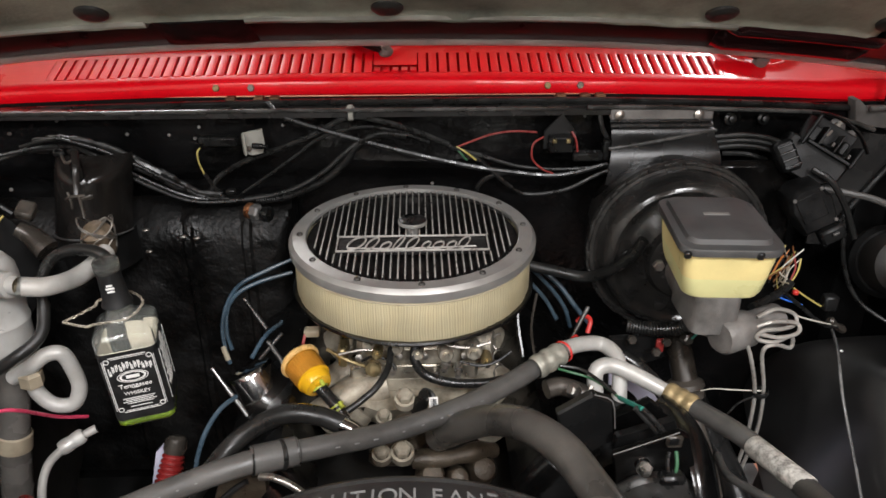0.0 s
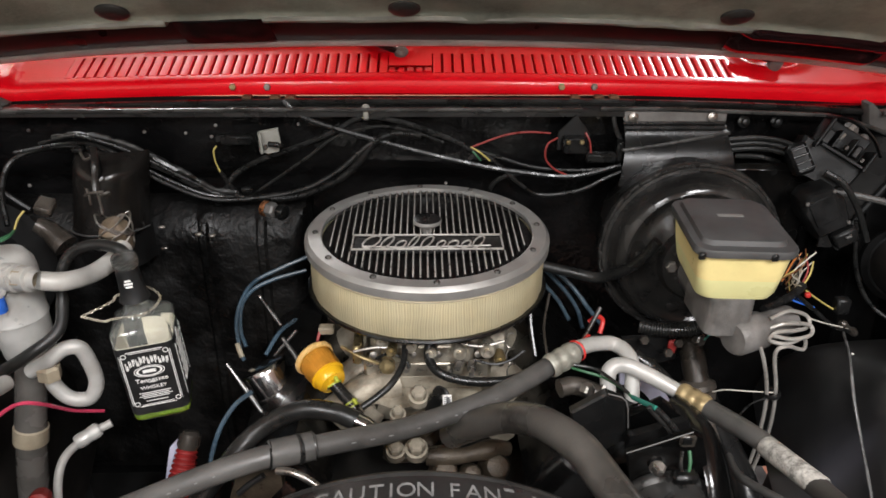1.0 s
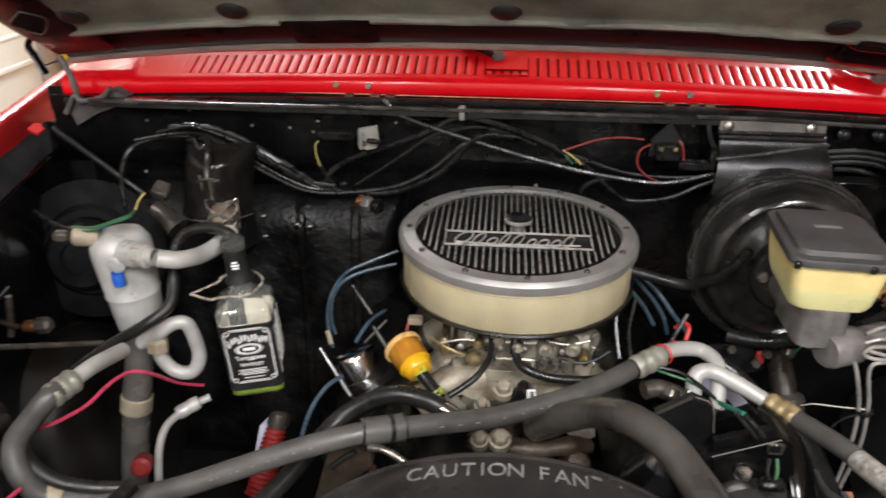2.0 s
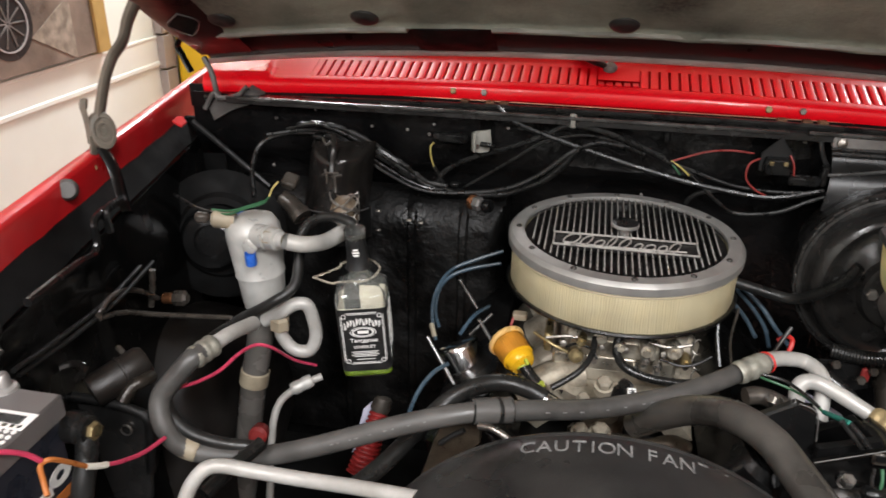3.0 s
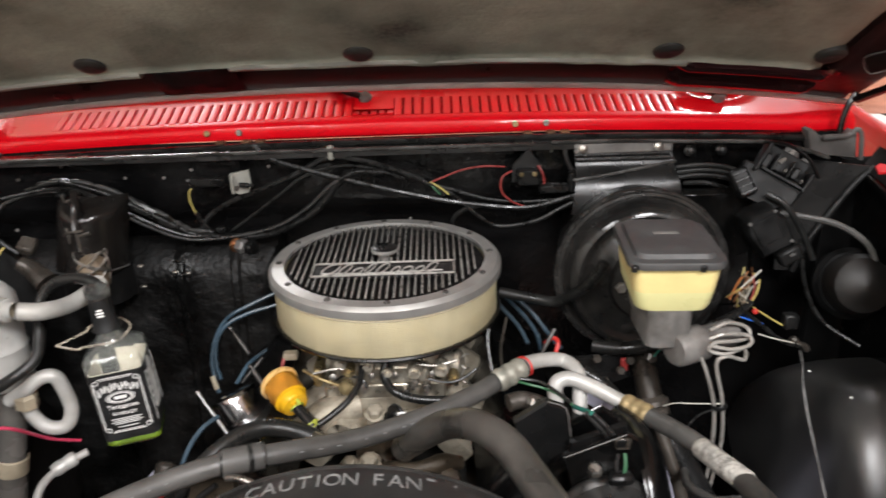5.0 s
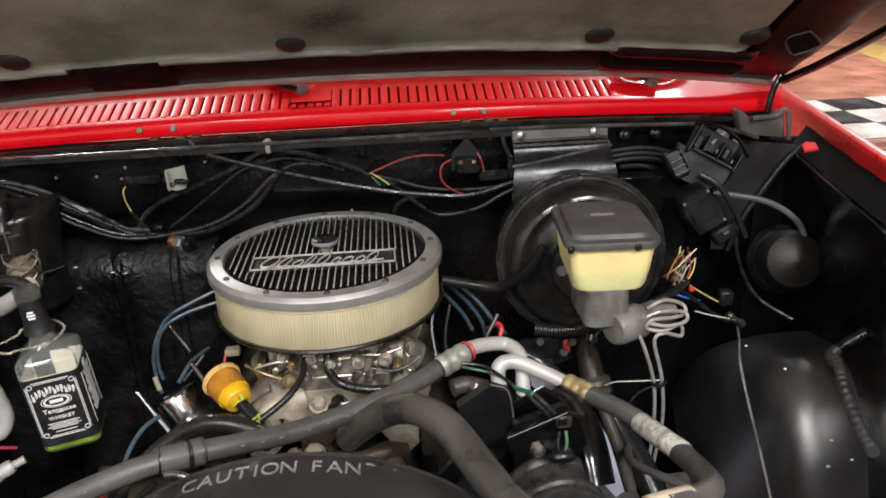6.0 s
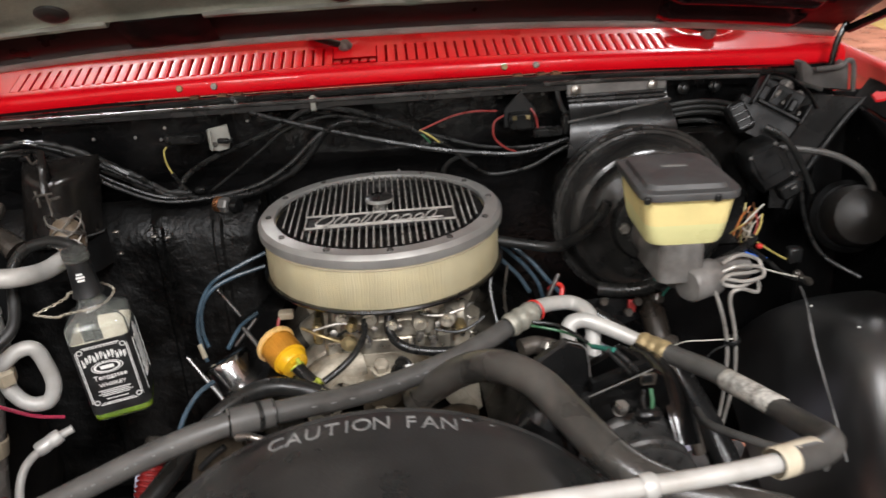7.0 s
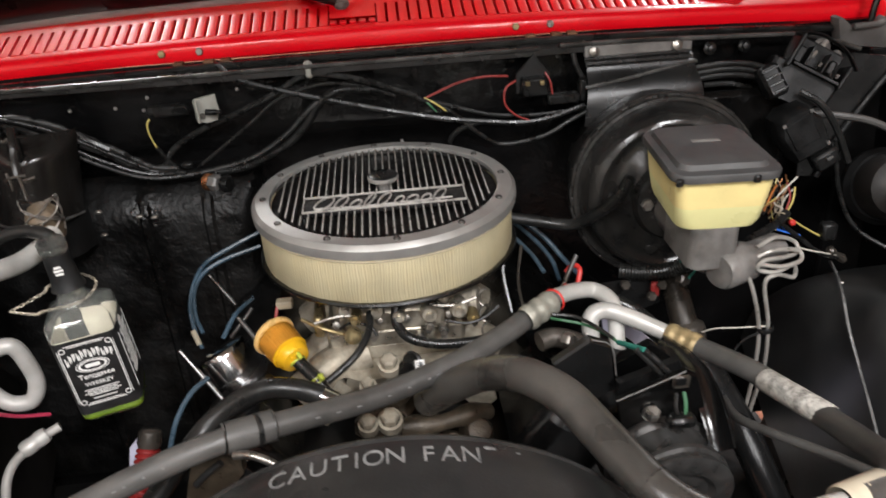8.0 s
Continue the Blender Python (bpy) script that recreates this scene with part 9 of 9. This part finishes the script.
    part("plug", Shape().box(*(0.278, 0.635, 0.944), 0.03, 0.018, 0.014, 0.004), BLACK_PLASTIC, a)
    part("plug_wire", Shape().tube([(0.282, 0.635, 0.949), (0.286, 0.645, 0.955), (0.287, 0.655, 0.964)], 0.0022, 6), GREEN_WIRE, a)
    part("plug_wire", Shape().tube([(0.274, 0.635, 0.950), (0.275, 0.645, 0.956), (0.279, 0.655, 0.963)], 0.0022, 6), WIRE_BLACK, a)
    part("terminal", hexnut(Shape(), (0.248, 0.640, 0.950), (0, -0.5, 1), 0.008, 0.012), STEEL, a)


STEEL_DARK = mat("dark_machined_steel", (0.075, 0.073, 0.07), 0.36, 0.6, vary=0.25, scale=50, bump=0.1)
compressor()


def cowl_details():
    for name, p in (("a", (-0.065, 1.300, 1.272)), ("b", (0.571, 1.275, 1.262))):
        x, y, z = p
        e = thing("wiper_pivot", "black wiper arm pivot with silver cap on the cowl", "wiper arm", p)
        part("arm", Shape().tube([(x - 0.05, y + 0.03, z + 0.018), (x - 0.02, y + 0.012, z + 0.010), (x + 0.012, y, z + 0.002)], 0.010, 10, 5, flat=0.6), BLACK_MATT, e)
        part("cap", Shape().lathe([(0.012, -0.012), (0.012, 0.004), (0.008, 0.009), (0, 0.010)], aim((x + 0.014, y, z), (0.2, -0.5, 1)), 18), PRIMER, e)


cowl_details()


def garage_things():
    e = thing("framed_picture", "large framed picture of a dark car on wet ground", "picture", (WX + 0.03, 2.4, 1.3))
    part("canvas", Shape().box(WX + 0.03, 2.45, 1.30, 0.03, 1.9, 0.98, 0.003), PICTURE, e)
    fr = Shape()
    fr.box(WX + 0.035, 3.43, 1.30, 0.05, 0.10, 0.99, 0.004)
    part("edge", fr, BRASS_PAINT, e)
    hub = aim((WX + 0.046, 2.80, 1.03), (1, 0, 0))
    part("painted_tyre", Shape().lathe([(0, 0.001), (0.155, 0.001)], hub, 48), TILE_BLACK, e)
    part("painted_wheel", Shape().lathe([(0.116, 0.0), (0.116, 0.006), (0.122, 0.006), (0.122, 0.0)], hub, 48), GREY_PRINT, e)
    spokes = Shape()
    for i in range(10):
        spokes.box(0.055, 0, 0.004, 0.10, 0.007, 0.003, 0.001, hub @ Matrix.Rotation(2 * math.pi * i / 10, 4, "Z"))
    part("painted_spoke", spokes, PRIMER, e)
    part("painted_body", Shape().box(WX + 0.047, 2.75, 1.30, 0.003, 0.95, 0.34, 0.001), TILE_BLACK, e)
    part("painted_ground", Shape().prism([(-0.17, -0.16), (0.12, -0.16), (-0.03, 0.13)], 0, 0.003, aim((WX + 0.046, 3.06, 0.98), (1, 0, 0)) @ Matrix.Rotation(radians(90), 4, "Z")), PALE_GROUND, e)
    c = thing("yellow_cabinet", "tall yellow steel cabinet against the far wall", "cabinet", (-2.4, 4.3, 0))
    part("body", Shape().box(-2.36, 4.45, 0.8, 0.36, 0.7, 1.6, 0.01), YELLOW_PAINT, c)
    part("door", Shape().box(-2.36, 4.095, 0.8, 0.32, 0.012, 1.5, 0.004), YELLOW_PAINT, c)
    b = thing("block_pier", "grey block pier standing against the wall", "pier", (-2.57, 4.05, 0), kind="structure")
    for i in range(14):
        part("block", Shape().box(-2.575, 4.05, 0.1 + 0.2 * i, 0.05, 0.12, 0.19, 0.004), GREY_BLOCK, b)


PICTURE = mat("dark_wet_ground_picture", (0.19, 0.15, 0.12), 0.4, vary=0.7, scale=3.0, bump=0.0, fine=90, dirt=(0.30, 0.26, 0.22), dirt_amount=0.5)
PALE_GROUND = mat("pale_wet_stone", (0.27, 0.235, 0.19), 0.5, vary=0.4, scale=20, bump=0.0)
BRASS_PAINT = mat("yellow_wood_frame", (0.36, 0.24, 0.08), 0.5, vary=0.15, scale=12, bump=0.1)
garage_things()


def checker():
    e = thing("checker_strip", "band of black and white floor tiles", "floor tiles", (5, 6, 0), kind="structure")
    for i in range(14):
        for j in range(3):
            t = Shape().box(2.4 + 0.45 * i, 5.4 + 0.45 * j, 0.004, 0.445, 0.445, 0.008, 0.001)
            part("tile", t, TILE_WHITE if (i + j) % 2 else TILE_BLACK, e)


checker()

stripe = [(5.953, 9.321, 0.003), (5.698, 8.151, 0.003), (6.457, 9.324, 0.003), (6.456, 9.928, 0.003)]
solid("floor_stripe", Shape().prism([(p[0], p[1]) for p in stripe], 0.001, 0.004), BRASS_PAINT, "tan painted stripe on the garage floor", "floor marking", "structure")
